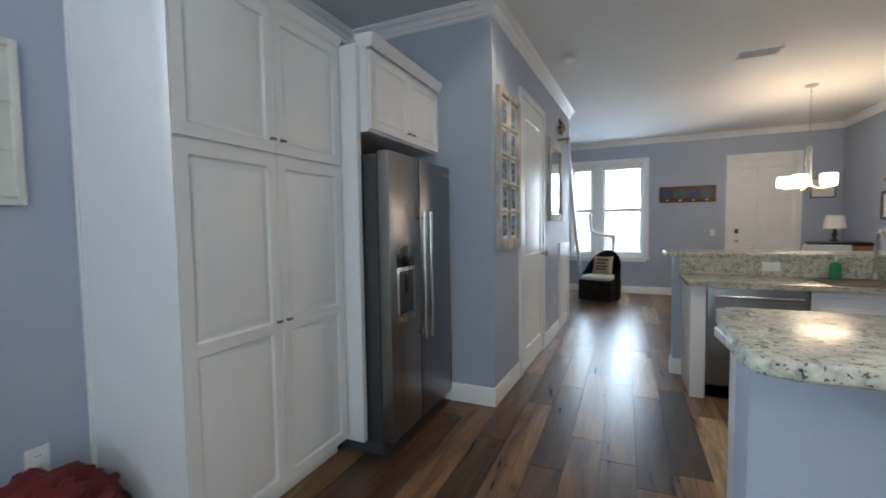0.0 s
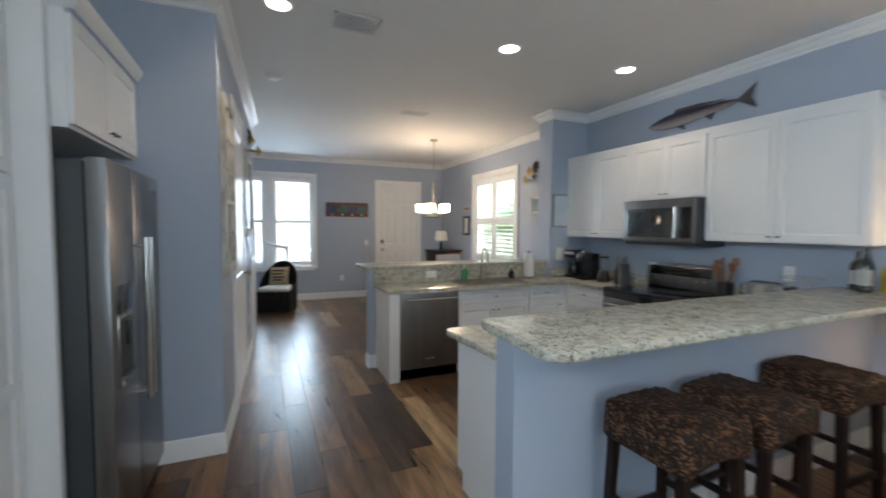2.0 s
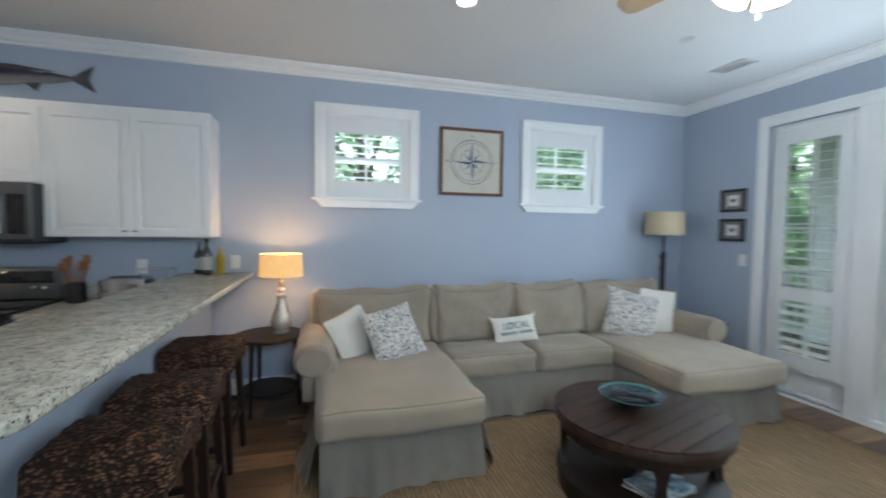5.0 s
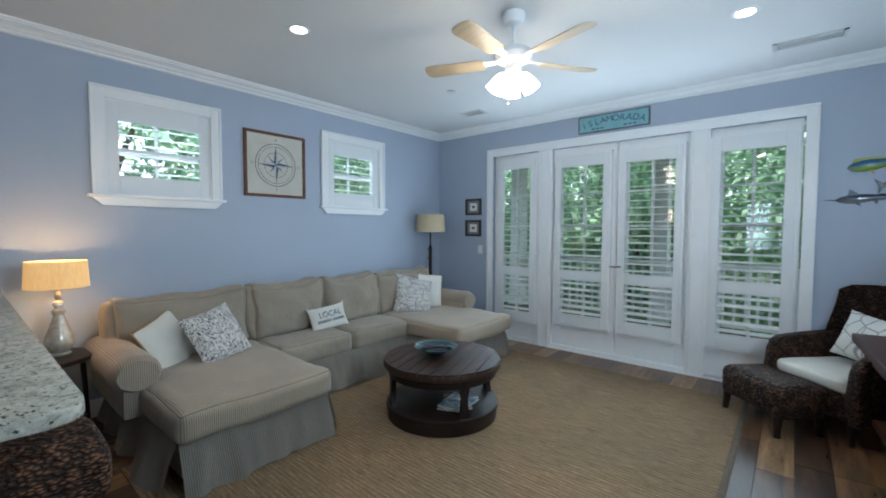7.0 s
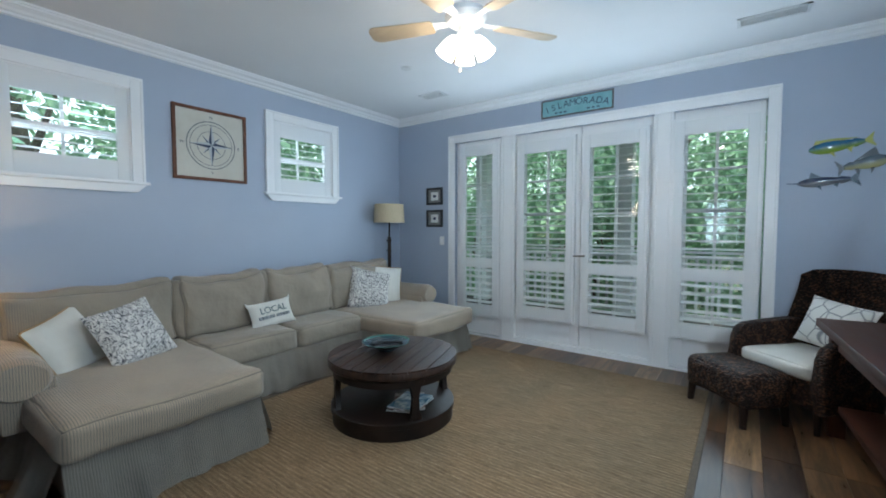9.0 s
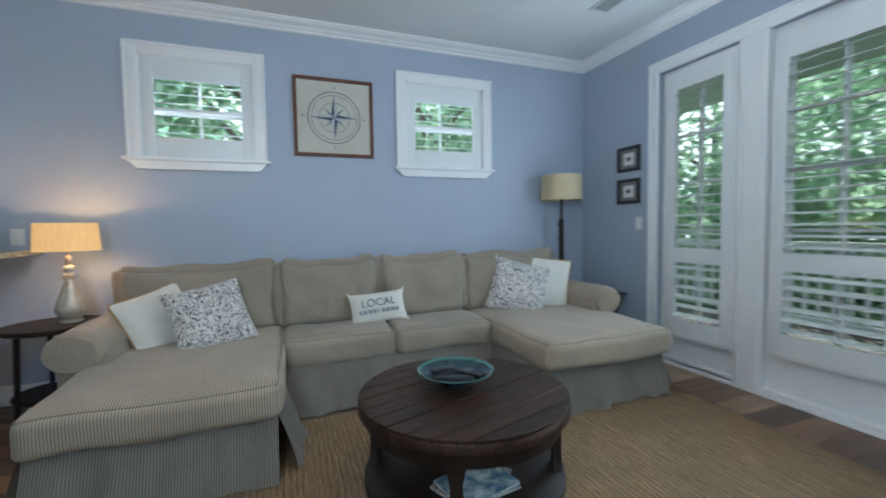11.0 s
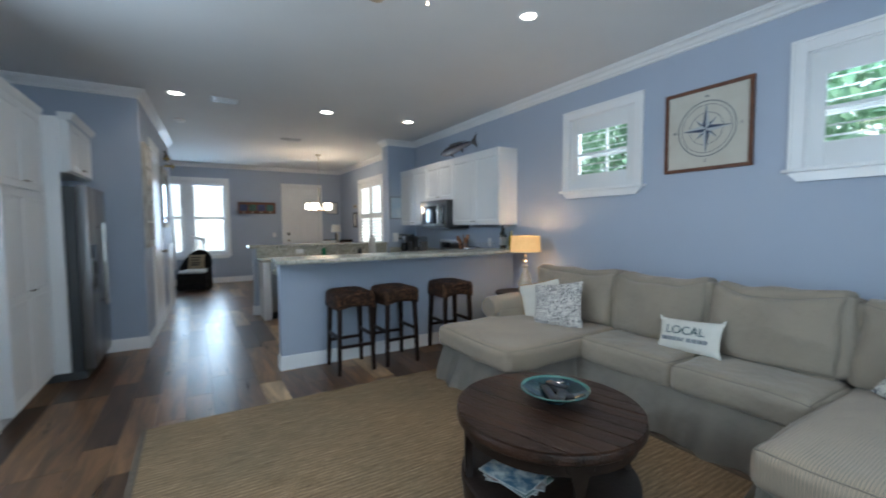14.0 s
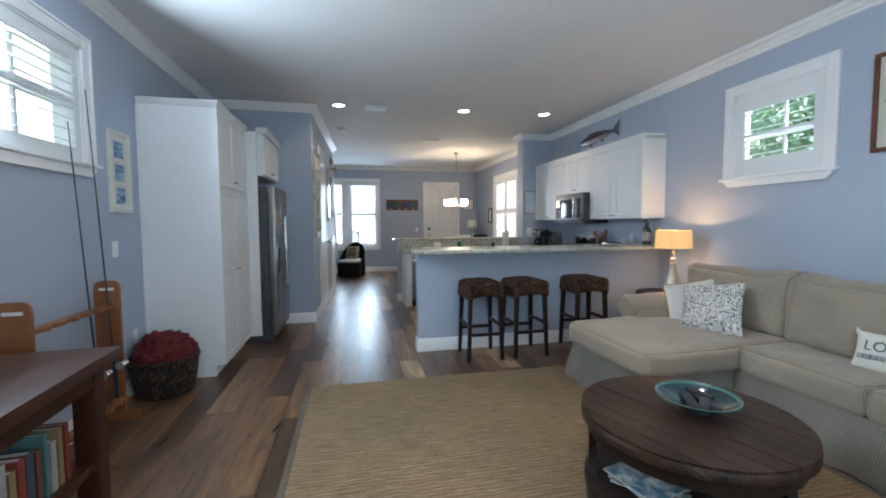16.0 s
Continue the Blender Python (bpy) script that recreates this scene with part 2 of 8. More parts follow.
def stripe_cloth(name, light, dark, period=0.0115, fold=0.25):
    """Ticking: thin stripes that run along the chaises and down every side of the cover."""
    m = mat(name, light, 0.85)
    nt, b = nodes_of(m)
    co = nt.nodes.new("ShaderNodeTexCoord")
    at = nt.nodes.new("ShaderNodeSeparateXYZ")
    nt.links.new(co.outputs["Object"], at.inputs[0])
    facing = nt.nodes.new("ShaderNodeSeparateXYZ")
    nt.links.new(co.outputs["Normal"], facing.inputs[0])

    def calc(op, a, c=None):
        n = nt.nodes.new("ShaderNodeMath")
        n.operation = op
        for sock, v in zip(n.inputs, (a, c)):
            if hasattr(v, "links"):
                nt.links.new(v, sock)
            elif v is not None:
                sock.default_value = v
        return n.outputs[0]

    side = calc("GREATER_THAN", calc("ABSOLUTE", facing.outputs["Y"]), 0.72)
    pos = calc("ADD", calc("MULTIPLY", at.outputs["X"], side), calc("MULTIPLY", at.outputs["Y"], calc("SUBTRACT", 1.0, side)))
    wave = calc("SINE", calc("MULTIPLY", pos, 2 * math.pi / period))
    c = ramp(nt, calc("MULTIPLY_ADD", wave, 0.5), [(-0.0, dark), (0.30, light)])
    for n in nt.nodes:
        if n.type == "MATH" and n.operation == "MULTIPLY_ADD":
            n.inputs[2].default_value = 0.5
    n = texture(nt, "ShaderNodeTexNoise", 4, Detail=4)
    v = ramp(nt, n.outputs["Fac"], [(0.3, (0.86, 0.86, 0.87)), (0.7, (1.06, 1.05, 1.03))])
    c2 = mixed(nt, 0.9, c, v, "MULTIPLY")
    nt.links.new(c2, b.inputs["Base Color"])
    n2 = texture(nt, "ShaderNodeTexNoise", 7, Detail=3)
    add_bump(nt, b, n2.outputs["Fac"], fold, 0.02)
    b.inputs["Sheen Weight"].default_value = 0.2
    return m


TICKING = stripe_cloth("striped_ticking", (0.385, 0.31, 0.232), (0.100, 0.100, 0.098))
# Same cloth as the cushions; light from the doors is put into its colour.
SKIRT_LIT = stripe_cloth("window_lit_ticking", (0.42, 0.385, 0.325), (0.15, 0.15, 0.148), fold=0.5)
# Same cloth again, with a darker ground and weaker stripes.
BACKCLOTH = stripe_cloth("weak_stripe_ticking", (0.305, 0.258, 0.202), (0.195, 0.175, 0.15), fold=0.9)

JUTE = mat("woven_jute", (0.30, 0.20, 0.115), 0.9)
nt, b = nodes_of(JUTE)
w = texture(nt, "ShaderNodeTexNoise", 6.0, stretch=(1.0, 14, 1), Detail=7, Roughness=0.78)
w2 = texture(nt, "ShaderNodeTexNoise", 60, stretch=(1, 3, 1), Detail=3)
w3 = texture(nt, "ShaderNodeTexNoise", 1.3, Detail=2)
j1 = ramp(nt, w.outputs["Fac"], [(0.32, (0.12, 0.07, 0.035)), (0.44, (0.22, 0.145, 0.075)), (0.56, (0.29, 0.20, 0.115)), (0.70, (0.45, 0.34, 0.215))])
j2 = ramp(nt, w2.outputs["Fac"], [(0.3, (0.65, 0.65, 0.65)), (0.65, (1.15, 1.15, 1.15))])
j3 = mixed(nt, 0.8, j1, j2, "MULTIPLY")
j4 = ramp(nt, w3.outputs["Fac"], [(0.35, (0.85, 0.88, 0.9)), (0.65, (1.1, 1.05, 1.0))])
braid = texture(nt, "ShaderNodeTexWave", 11, Distortion=2.5, Detail=3)
braid.bands_direction = "Y"
j4 = mixed(nt, 0.8, j4, ramp(nt, braid.outputs["Fac"], [(0.1, (0.72, 0.70, 0.67)), (0.6, (1.12, 1.12, 1.12))]), "MULTIPLY")
j5 = mixed(nt, 0.8, j3, j4, "MULTIPLY")
nt.links.new(j5, b.inputs["Base Color"])
wv = texture(nt, "ShaderNodeTexWave", 38, Distortion=1.6, Detail=2)
wv.bands_direction = "Y"
add_bump(nt, b, wv.outputs["Fac"], 0.5, 0.006)


def weave(name, dark, light, scale):
    """Short twisted strands that bulge between one another."""
    m = mat(name, dark, 0.6, spec=0.25)
    nt, b = nodes_of(m)
    cells = texture(nt, "ShaderNodeTexVoronoi", scale, stretch=(1, 1, 1.9))
    n = texture(nt, "ShaderNodeTexNoise", scale * 0.35, Detail=5)
    ad = nt.nodes.new("ShaderNodeMath")
    ad.operation = "SUBTRACT"
    nt.links.new(n.outputs["Fac"], ad.inputs[0])
    nt.links.new(cells.outputs["Distance"], ad.inputs[1])
    # Dark gaps are painted: the shade between strands is put into the colour.
    col = ramp(nt, ad.outputs[0], [(0.0, tuple(v * 0.3 for v in dark)), (0.10, dark), (0.36, light)])
    nt.links.new(col, b.inputs["Base Color"])
    add_bump(nt, b, ad.outputs[0], 0.9, 0.012)
    return m


WICKER = weave("brown_wicker", (0.056, 0.025, 0.013), (0.195, 0.090, 0.046), 50)
CHAIRWICKER = weave("dark_brown_wicker", (0.038, 0.017, 0.010), (0.15, 0.070, 0.038), 44)
BASKET = weave("dark_seagrass", (0.040, 0.026, 0.018), (0.12, 0.085, 0.060), 48)
BLACKWICKER = weave("black_wicker", (0.012, 0.010, 0.010), (0.04, 0.035, 0.03), 50)

TABLETOP = mat("weathered_planks", (0.010, 0.0055, 0.004), 0.34, second=(0.060, 0.029, 0.018), scale=4, stretch=(0.6, 7, 3), mix=0.35, bump=0.5, bump_scale=24, per_object=0.35, spec=0.25)
TABLEDARK = mat("dark_table_wood", (0.008, 0.005, 0.004), 0.45, second=(0.024, 0.013, 0.009), scale=8, bump=0.2, spec=0.3)
LINEN = mat("lamp_linen", (0.56, 0.46, 0.31), 0.8, second=(0.50, 0.41, 0.27), scale=90, stretch=(1, 1, 0.2))
LINEN_LIT = mat("lit_lamp_linen", (0.56, 0.38, 0.19), 0.8, second=(0.46, 0.30, 0.14), scale=60, stretch=(1, 1, 0.25), emit=(1.0, 0.55, 0.20), strength=0.34)
GLOW = mat("lit_lens", (1, 1, 1), 0.5, emit=(1.0, 0.93, 0.82), strength=6)
SHADEGLOW = mat("lit_opal_glass", (0.95, 0.93, 0.9), 0.3, emit=(1.0, 0.86, 0.66), strength=6)
FANGLOW = mat("lit_fan_glass", (0.95, 0.93, 0.9), 0.3, emit=(1.0, 0.88, 0.72), strength=4.5)
CREAM = mat("cream_cotton", (0.66, 0.65, 0.60), 0.85, second=(0.62, 0.61, 0.56), scale=12, bump=0.25, bump_scale=20)
PAPER = mat("white_paper", (0.72, 0.72, 0.69), 0.6)
RED = mat("red_blanket", (0.14, 0.012, 0.014), 0.95, second=(0.08, 0.006, 0.008), scale=25, bump=0.8, bump_scale=40)
INK = mat("navy_ink", (0.03, 0.045, 0.09), 0.6)
SOFTINK = mat("faded_grey_ink", (0.26, 0.28, 0.30), 0.8)
GREYINK = mat("grey_ink", (0.09, 0.11, 0.14), 0.7)
TAN = mat("tan_piping", (0.33, 0.20, 0.09), 0.8)
VENTM = mat("vent_metal", (0.55, 0.56, 0.56), 0.4)
VENTD = mat("vent_shadow", (0.10, 0.10, 0.10), 0.7)
OUTLET = mat("outlet_plastic", (0.75, 0.75, 0.74), 0.35)
RUSTIC = mat("distressed_white", (0.62, 0.61, 0.57), 0.7, second=(0.36, 0.33, 0.28), scale=18, mix=0.25, stretch=(1, 1, 0.3), bump=0.4)
FRAMEWOOD = mat("brown_frame_wood", (0.15, 0.05, 0.02), 0.55, second=(0.085, 0.028, 0.012), scale=12, bump=0.3)

# ---- mesh helpers ----
def box(bm, x0, y0, z0, x1, y1, z1, bevel=0.0, seg=2):
    xs, ys, zs = sorted((x0, x1)), sorted((y0, y1)), sorted((z0, z1))
    m = Matrix.LocRotScale(((xs[0] + xs[1]) / 2, (ys[0] + ys[1]) / 2, (zs[0] + zs[1]) / 2), None, (xs[1] - xs[0], ys[1] - ys[0], zs[1] - zs[0]))
    made = bmesh.ops.create_cube(bm, size=1, matrix=m)["verts"]
    if bevel:
        lim = min(xs[1] - xs[0], ys[1] - ys[0], zs[1] - zs[0]) * 0.49
        es = {e for v in made for e in v.link_edges}
        bmesh.ops.bevel(bm, geom=list(es), offset=min(bevel, lim), segments=seg, profile=0.6, affect="EDGES", clamp_overlap=True)
    return made


def tube(bm, a, b, r0, r1=None, sides=16, caps=True):
    a, b = Vector(a), Vector(b)
    r1 = r0 if r1 is None else r1
    d = b - a
    m = Matrix.Translation((a + b) / 2) @ d.to_track_quat("Z", "Y").to_matrix().to_4x4()
    return bmesh.ops.create_cone(bm, cap_ends=caps, segments=sides, radius1=r0, radius2=max(r1, 1e-4), depth=d.length, matrix=m)["verts"]


def lathe(bm, profile, centre=(0, 0, 0), sides=28, m=None):
    rings = []
    m = m or Matrix.Translation(centre)
    for r, z in profile:
        if r < 1e-5:
            rings.append([bm.verts.new(m @ Vector((0, 0, z)))])
        else:
            rings.append([bm.verts.new(m @ Vector((r * math.cos(2 * math.pi * i / sides), r * math.sin(2 * math.pi * i / sides), z))) for i in range(sides)])
    for p, q in zip(rings, rings[1:]):
        for i in range(sides):
            j = (i + 1) % sides
            f = [p[i % len(p)], p[j % len(p)], q[j % len(q)], q[i % len(q)]]
            f = [v for k, v in enumerate(f) if v not in f[:k]]
            if len(f) > 2:
                bm.faces.new(f)


def prism(bm, outline, z0, z1, m=None, bevel=0.0):
    m = m or Matrix()
    lo = [bm.verts.new(m @ Vector((x, y, z0))) for x, y in outline]
    hi = [bm.verts.new(m @ Vector((x, y, z1))) for x, y in outline]
    n = len(outline)
    faces = [bm.faces.new(hi), bm.faces.new(lo[::-1])]
    for i in range(n):
        faces.append(bm.faces.new((lo[i], lo[(i + 1) % n], hi[(i + 1) % n], hi[i])))
    if bevel:
        es = list(faces[0].edges) + list(faces[1].edges)
        bmesh.ops.bevel(bm, geom=es, offset=bevel, segments=3, profile=0.5, affect="EDGES", clamp_overlap=True)
    return faces


def cushion(bm, x0, y0, z0, x1, y1, z1, puff=0.03, cuts=8, round_=0.35, wob=0.0, seed=0, seam=None):
    """A soft block: a box cut fine, its faces swollen and its edges drawn round; returns its points, or with seam=(axis, sign) those on that face's rim in order."""
    made = bmesh.ops.create_cube(bm, size=2)["verts"]
    es = {e for v in made for e in v.link_edges}
    bmesh.ops.subdivide_edges(bm, edges=list(es), cuts=cuts, use_grid_fill=True)
    vs = list(bm.verts)
    c = Vector(((x0 + x1) / 2, (y0 + y1) / 2, (z0 + z1) / 2))
    h = Vector((abs(x1 - x0) / 2, abs(y1 - y0) / 2, abs(z1 - z0) / 2))
    r = min(h) * round_
    rim = []
    for v in vs:
        p = v.co.copy()
        if seam and abs(p[seam[0]] - seam[1]) < 1e-4:
            i, j = (seam[0] + 1) % 3, (seam[0] + 2) % 3
            if max(abs(p[i]), abs(p[j])) > 1 - 1e-4:
                rim.append((math.atan2(p[j], p[i]), v))
        q = Vector([math.sin(p[i] * math.pi / 2) * h[i] for i in range(3)])
        inner = Vector([max(-(h[i] - r), min(h[i] - r, q[i])) for i in range(3)])
        d = q - inner
        if d.length > 1e-6:
            q = inner + d.normalized() * r if sum(1 for i in range(3) if abs(d[i]) > 1e-6) > 1 else q
        for i in range(3):
            if abs(abs(p[i]) - 1) < 1e-4:
                j, k = (i + 1) % 3, (i + 2) % 3
                q[i] += math.copysign(puff, p[i]) * (1 - p[j] ** 2) * (1 - p[k] ** 2)
        if wob:
            q += wob * Vector((noise.noise(q * 5 + Vector((seed, 0, 0))), noise.noise(q * 5 + Vector((0, seed, 7))), noise.noise(q * 4 + Vector((3, 9, seed)))))
        v.co = c + q
    return [v for _, v in sorted(rim, key=lambda r: r[0])] if seam else vs


def finish(name, bm, material, smooth=True):
    me = bpy.data.meshes.new(name)
    bmesh.ops.recalc_face_normals(bm, faces=bm.faces)
    if smooth:
        for f in bm.faces:
            f.smooth = True
        for e in bm.edges:
            if len(e.link_faces) != 2 or e.calc_face_angle(0) > 0.7:
                e.smooth = False
    bm.to_mesh(me)
    bm.free()
    me.materials.append(material)
    return me


def part(name, bm, material, parent=None, label="", kind="", smooth=True):
    ob = new(name, finish(name, bm, material, smooth))
    if parent is not None:
        ob.parent = parent
    return tagged(ob, label=label, kind=kind)


def thing(name, place=(0, 0, 0), turn=0.0, label="", category="", group=""):
    ob = new(name)
    ob.empty_display_size = 0.1
    ob.matrix_basis = pose(*place, 0, 0, turn)
    return tagged(ob, label=label, category=category, group=group)


def boxes(*rows, bevel=0.0):
    bm = bmesh.new()
    for r in rows:
        box(bm, *r[:6], bevel=r[6] if len(r) > 6 else bevel)
    return bm


def words(name, text, size, m, material, parent=None, depth=0.001, align="CENTER"):
    cu = bpy.data.curves.new(name, "FONT")
    cu.body = text
    cu.size = size
    cu.align_x = align
    cu.align_y = "CENTER"
    cu.extrude = depth
    tmp = bpy.data.objects.new(name, cu)
    me = bpy.data.meshes.new_from_object(tmp)
    bpy.data.objects.remove(tmp)
    me.materials.clear()
    me.materials.append(material)
    ob = new(name, me)
    ob.matrix_basis = m
    if parent is not None:
        ob.parent = parent
    return ob


def offset_path(pts, d, closed):
    out = []
    n = len(pts)
    for i in range(n):
        p = Vector(pts[i])
        a = Vector(pts[i - 1]) if (i > 0 or closed) else None
        c = Vector(pts[(i + 1) % n]) if (i < n - 1 or closed) else None
        dirs = []
        if a is not None:
            dirs.append((p - a).normalized())
        if c is not None:
            dirs.append((c - p).normalized())
        ns = [Vector((-v.y, v.x)) for v in dirs]
        if len(ns) == 1:
            out.append(p + ns[0] * d)
        else:
            s = ns[0] + ns[1]
            s = s / max(s.length_squared, 1e-6) * 2
            out.append(p + s * d)
    return out


def moulding(name, pts, profile, material, closed=False):
    """A profile of (distance from the wall, height), drawn along a line on the plan with mitred corners; the room lies to its left."""
    bm = bmesh.new()
    cols = []
    for d, z in profile:
        cols.append([bm.verts.new((p.x, p.y, z)) for p in offset_path(pts, d, closed)])
    n, k = len(pts), len(profile)
    for j in range(k):
        a, c = cols[j], cols[(j + 1) % k]
        for i in range(n if closed else n - 1):
            bm.faces.new((a[i], a[(i + 1) % n], c[(i + 1) % n], c[i]))
    if not closed:
        bm.faces.new([cols[j][0] for j in range(k)])
        bm.faces.new([cols[j][-1] for j in range(k)][::-1])
    return tagged(part(name, bm, material), kind="structure")


def wall(name, axis, at, out, u0, u1, z0, z1, holes=(), material=None):
    """A wall along y (axis "x": its face lies at x = at) or along x; it runs from at to out, with openings (u0, u1, z0, z1)."""
    bm = bmesh.new()
    us = sorted({u0, u1, *[h[0] for h in holes], *[h[1] for h in holes]})
    for a, c in zip(us, us[1:]):
        zs = [(z0, z1)]
        for h in holes:
            if h[0] <= a + 1e-6 and h[1] >= c - 1e-6:
                zs = [(z0, h[2]), (h[3], z1)]
        for lo, hi in zs:
            if hi - lo > 1e-4:
                if axis == "x":
                    box(bm, at, a, lo, out, c, hi)
                else:
                    box(bm, a, at, lo, c, out, hi)
    bmesh.ops.remove_doubles(bm, verts=bm.verts, dist=1e-5)
    return tagged(part(name, bm, material or WALL, smooth=False), kind="structure")


# ---- plan ----
XR, XL, YB, YF, ZC = 3.42, -1.80, -3.71, 8.60, 2.887
LW = [(-0.600, 2.83), (-0.468, 6.05)]          # hall wall, its two ends


def hall(y):
    return LW[0][0] + (y - LW[0][1]) * (LW[1][0] - LW[0][0]) / (LW[1][1] - LW[0][1])


W1 = (-0.483, 0.287, 1.735, 2.485)
W2 = (-2.508, -1.738, 1.735, 2.495)
SW = (5.56, 6.97, 0.86, 2.40)
FW = (-0.72, 0.567, 0.69, 2.455)
FD = (1.94, 2.82, 0.0, 2.40)
BD = (-0.76, 2.44, 0.02, 2.45)
LWN = (-0.55, 0.225, 1.735, 2.47)
wall("wall_east", "x", XR, XR + 0.16, YB - 0.16, YF + 0.16, -0.02, 3.0, [W1, W2, SW])
wall("wall_north", "y", YF, YF + 0.16, -3.0, XR, -0.02, 3.0, [FW, FD])
wall("wall_south", "y", YB, YB - 0.16, XL - 0.16, XR, -0.02, 3.0, [BD])
wall("wall_west", "x", XL, XL - 0.16, YB, 2.83, -0.02, 3.0, [LWN])
bm = bmesh.new()
prism(bm, [(XL - 0.16, 2.83), (LW[0][0], 2.83), (LW[1][0], LW[1][1]), (LW[1][0] - 0.12, LW[1][1]), (LW[0][0] - 0.13, 2.95), (XL - 0.16, 2.95)], -0.02, 3.0)
tagged(part("wall_hall", bm, WALL, smooth=False), kind="structure")
bm = boxes((2.88, 3.97, -0.02, XR, 4.22, 3.0))
tagged(part("wall_column", bm, WALL, smooth=False), kind="structure")
wall("wall_stairwell", "x", -1.9, -2.06, 2.95, YF, -0.02, 3.0)
bm = boxes((XL - 0.3, YB - 0.16, ZC, XR + 0.16, YF + 0.16, ZC + 0.16))
tagged(part("ceiling", bm, CEIL, smooth=False), kind="structure")
bm = boxes((-2.2, YB - 0.16, -0.16, XR + 0.16, YF + 0.16, -0.012))
floor = tagged(part("floor", bm, DARKWOOD, smooth=False), kind="structure")

ROOM = [(XR, YB), (XR, 3.97), (2.88, 3.97), (2.88, 4.22), (XR, 4.22), (XR, YF), (-1.9, YF)]
HALLP = [LW[1], LW[0], (XL, 2.83), (XL, YB), (XR, YB)]
CROWN = [(0.0, ZC), (0.078, ZC), (0.078, ZC - 0.014), (0.068, ZC - 0.018), (0.066, ZC - 0.028), (0.050, ZC - 0.036), (0.032, ZC - 0.054), (0.024, ZC - 0.070), (0.016, ZC - 0.074), (0.014, ZC - 0.090), (0.0, ZC - 0.097)]
moulding("crown_moulding", HALLP[::1] + ROOM[1:], CROWN, WHITE)
BASE = [(0.0, 0.0), (0.016, 0.0), (0.016, 0.105), (0.010, 0.118), (0.010, 0.128), (0.004, 0.135), (0.0, 0.135)]
moulding("baseboard", [(hall(6.05), 6.05), (hall(4.44), 4.44)], BASE, WHITE)
moulding("baseboard", [(hall(3.47), 3.47), LW[0], (-1.0, 2.83)], BASE, WHITE)
moulding("baseboard", [(XL, 0.925), (XL, YB), (-0.86, YB)], BASE, WHITE)
moulding("baseboard", [(2.55, YB), (XR, YB), (XR, 1.22), (0.565, 1.22), (0.565, 1.36)], BASE, WHITE)
moulding("baseboard", [(XR, 4.22), (XR, YF), (2.91, YF)], BASE, WHITE)
moulding("baseboard", [(1.84, YF), (-1.9, YF)], BASE, WHITE)
moulding("baseboard", [(0.655, 4.20), (2.88, 4.20)], BASE, WHITE)
moulding("baseboard", [(0.725, 4.08), (0.655, 4.08), (0.655, 4.20)], BASE, WHITE)

# ---- openings ----
KNOB = mat("aged_nickel", (0.20, 0.185, 0.165), 0.35, 1.0)
def louvre_panel(parent, x0, x1, z0, z1, y, rail, stile, mids=(), tilt=12, pitch=0.066, width=0.082, thick=0.028):
    """A shutter panel: stiles, rails and tilted blades."""
    p = part("shutter_panel", boxes((x0, y, z0, x0 + stile, y + thick, z1), (x1 - stile, y, z0, x1, y + thick, z1),
                                    (x0 + stile, y, z0, x1 - stile, y + thick, z0 + rail), (x0 + stile, y, z1 - rail, x1 - stile, y + thick, z1),
                                    *[(x0 + stile, y, a, x1 - stile, y + thick, b) for a, b in mids], bevel=0.003), BLADE, parent)
    edges = [z0 + rail] + [v for m in mids for v in m] + [z1 - rail]
    w = x1 - x0 - 2 * stile - 0.004
    bm = bmesh.new()
    prism(bm, [(-width / 2, 0), (-width / 4, 0.0045), (0, 0.0055), (width / 4, 0.0045), (width / 2, 0), (0, -0.003)], -w / 2, w / 2, Matrix.Rotation(radians(90), 4, "Y") @ Matrix.Rotation(radians(90), 4, "Z"))
    me = finish("blade", bm, BLADE)
    for a, b in zip(edges[::2], edges[1::2]):
        n = max(1, round((b - a) / pitch))
        for i in range(n):
            ob = new("blade", me)
            ob.parent = p
            ob.matrix_basis = Matrix.Translation(((x0 + x1) / 2, y + thick / 2, a + (i + 0.5) * (b - a) / n)) @ Matrix.Rotation(radians(-tilt), 4, "X")
    return p


def pane(parent, x0, z0, x1, z1, y, name="pane"):
    bm = boxes((x0, y, z0, x1, y + 0.004, z1))
    ob = part(name, bm, GLASS, parent, smooth=False)
    ob.visible_shadow = False
    return ob


def casing(parent, x0, x1, z0, z1, w=0.085, d=0.022, foot=False, y=0.0):
    rows = [(x0 - w, y, z0, x0, y + d, z1 + w), (x1, y, z0, x1 + w, y + d, z1 + w), (x0, y, z1, x1, y + d, z1 + w)]
    bm = boxes(*rows, bevel=0.004)
    rows2 = [(x0 - w - 0.004, y, z0, x0 - w + 0.016, y + d + 0.007, z1 + w), (x1 + w - 0.016, y, z0, x1 + w + 0.004, y + d + 0.007, z1 + w), (x0 - w - 0.004, y, z1 + w - 0.014, x1 + w + 0.004, y + d + 0.009, z1 + w + 0.006)]
    for r in rows2:
        box(bm, *r, bevel=0.003)
    return part("window_frame", bm, WHITE, parent)


def sill(parent, x0, x1, z, d=0.05):
    bm = boxes((x0 - 0.115, -0.10, z - 0.022, x1 + 0.115, d, z), bevel=0.005)
    prism(bm, [(x0 - 0.09, z - 0.023), (x1 + 0.09, z - 0.023), (x1 + 0.03, z - 0.085), (x0 - 0.03, z - 0.085)], -0.03, -0.002, Matrix.Rotation(radians(90), 4, "X"))
    return part("window_sill", bm, WHITE, parent)


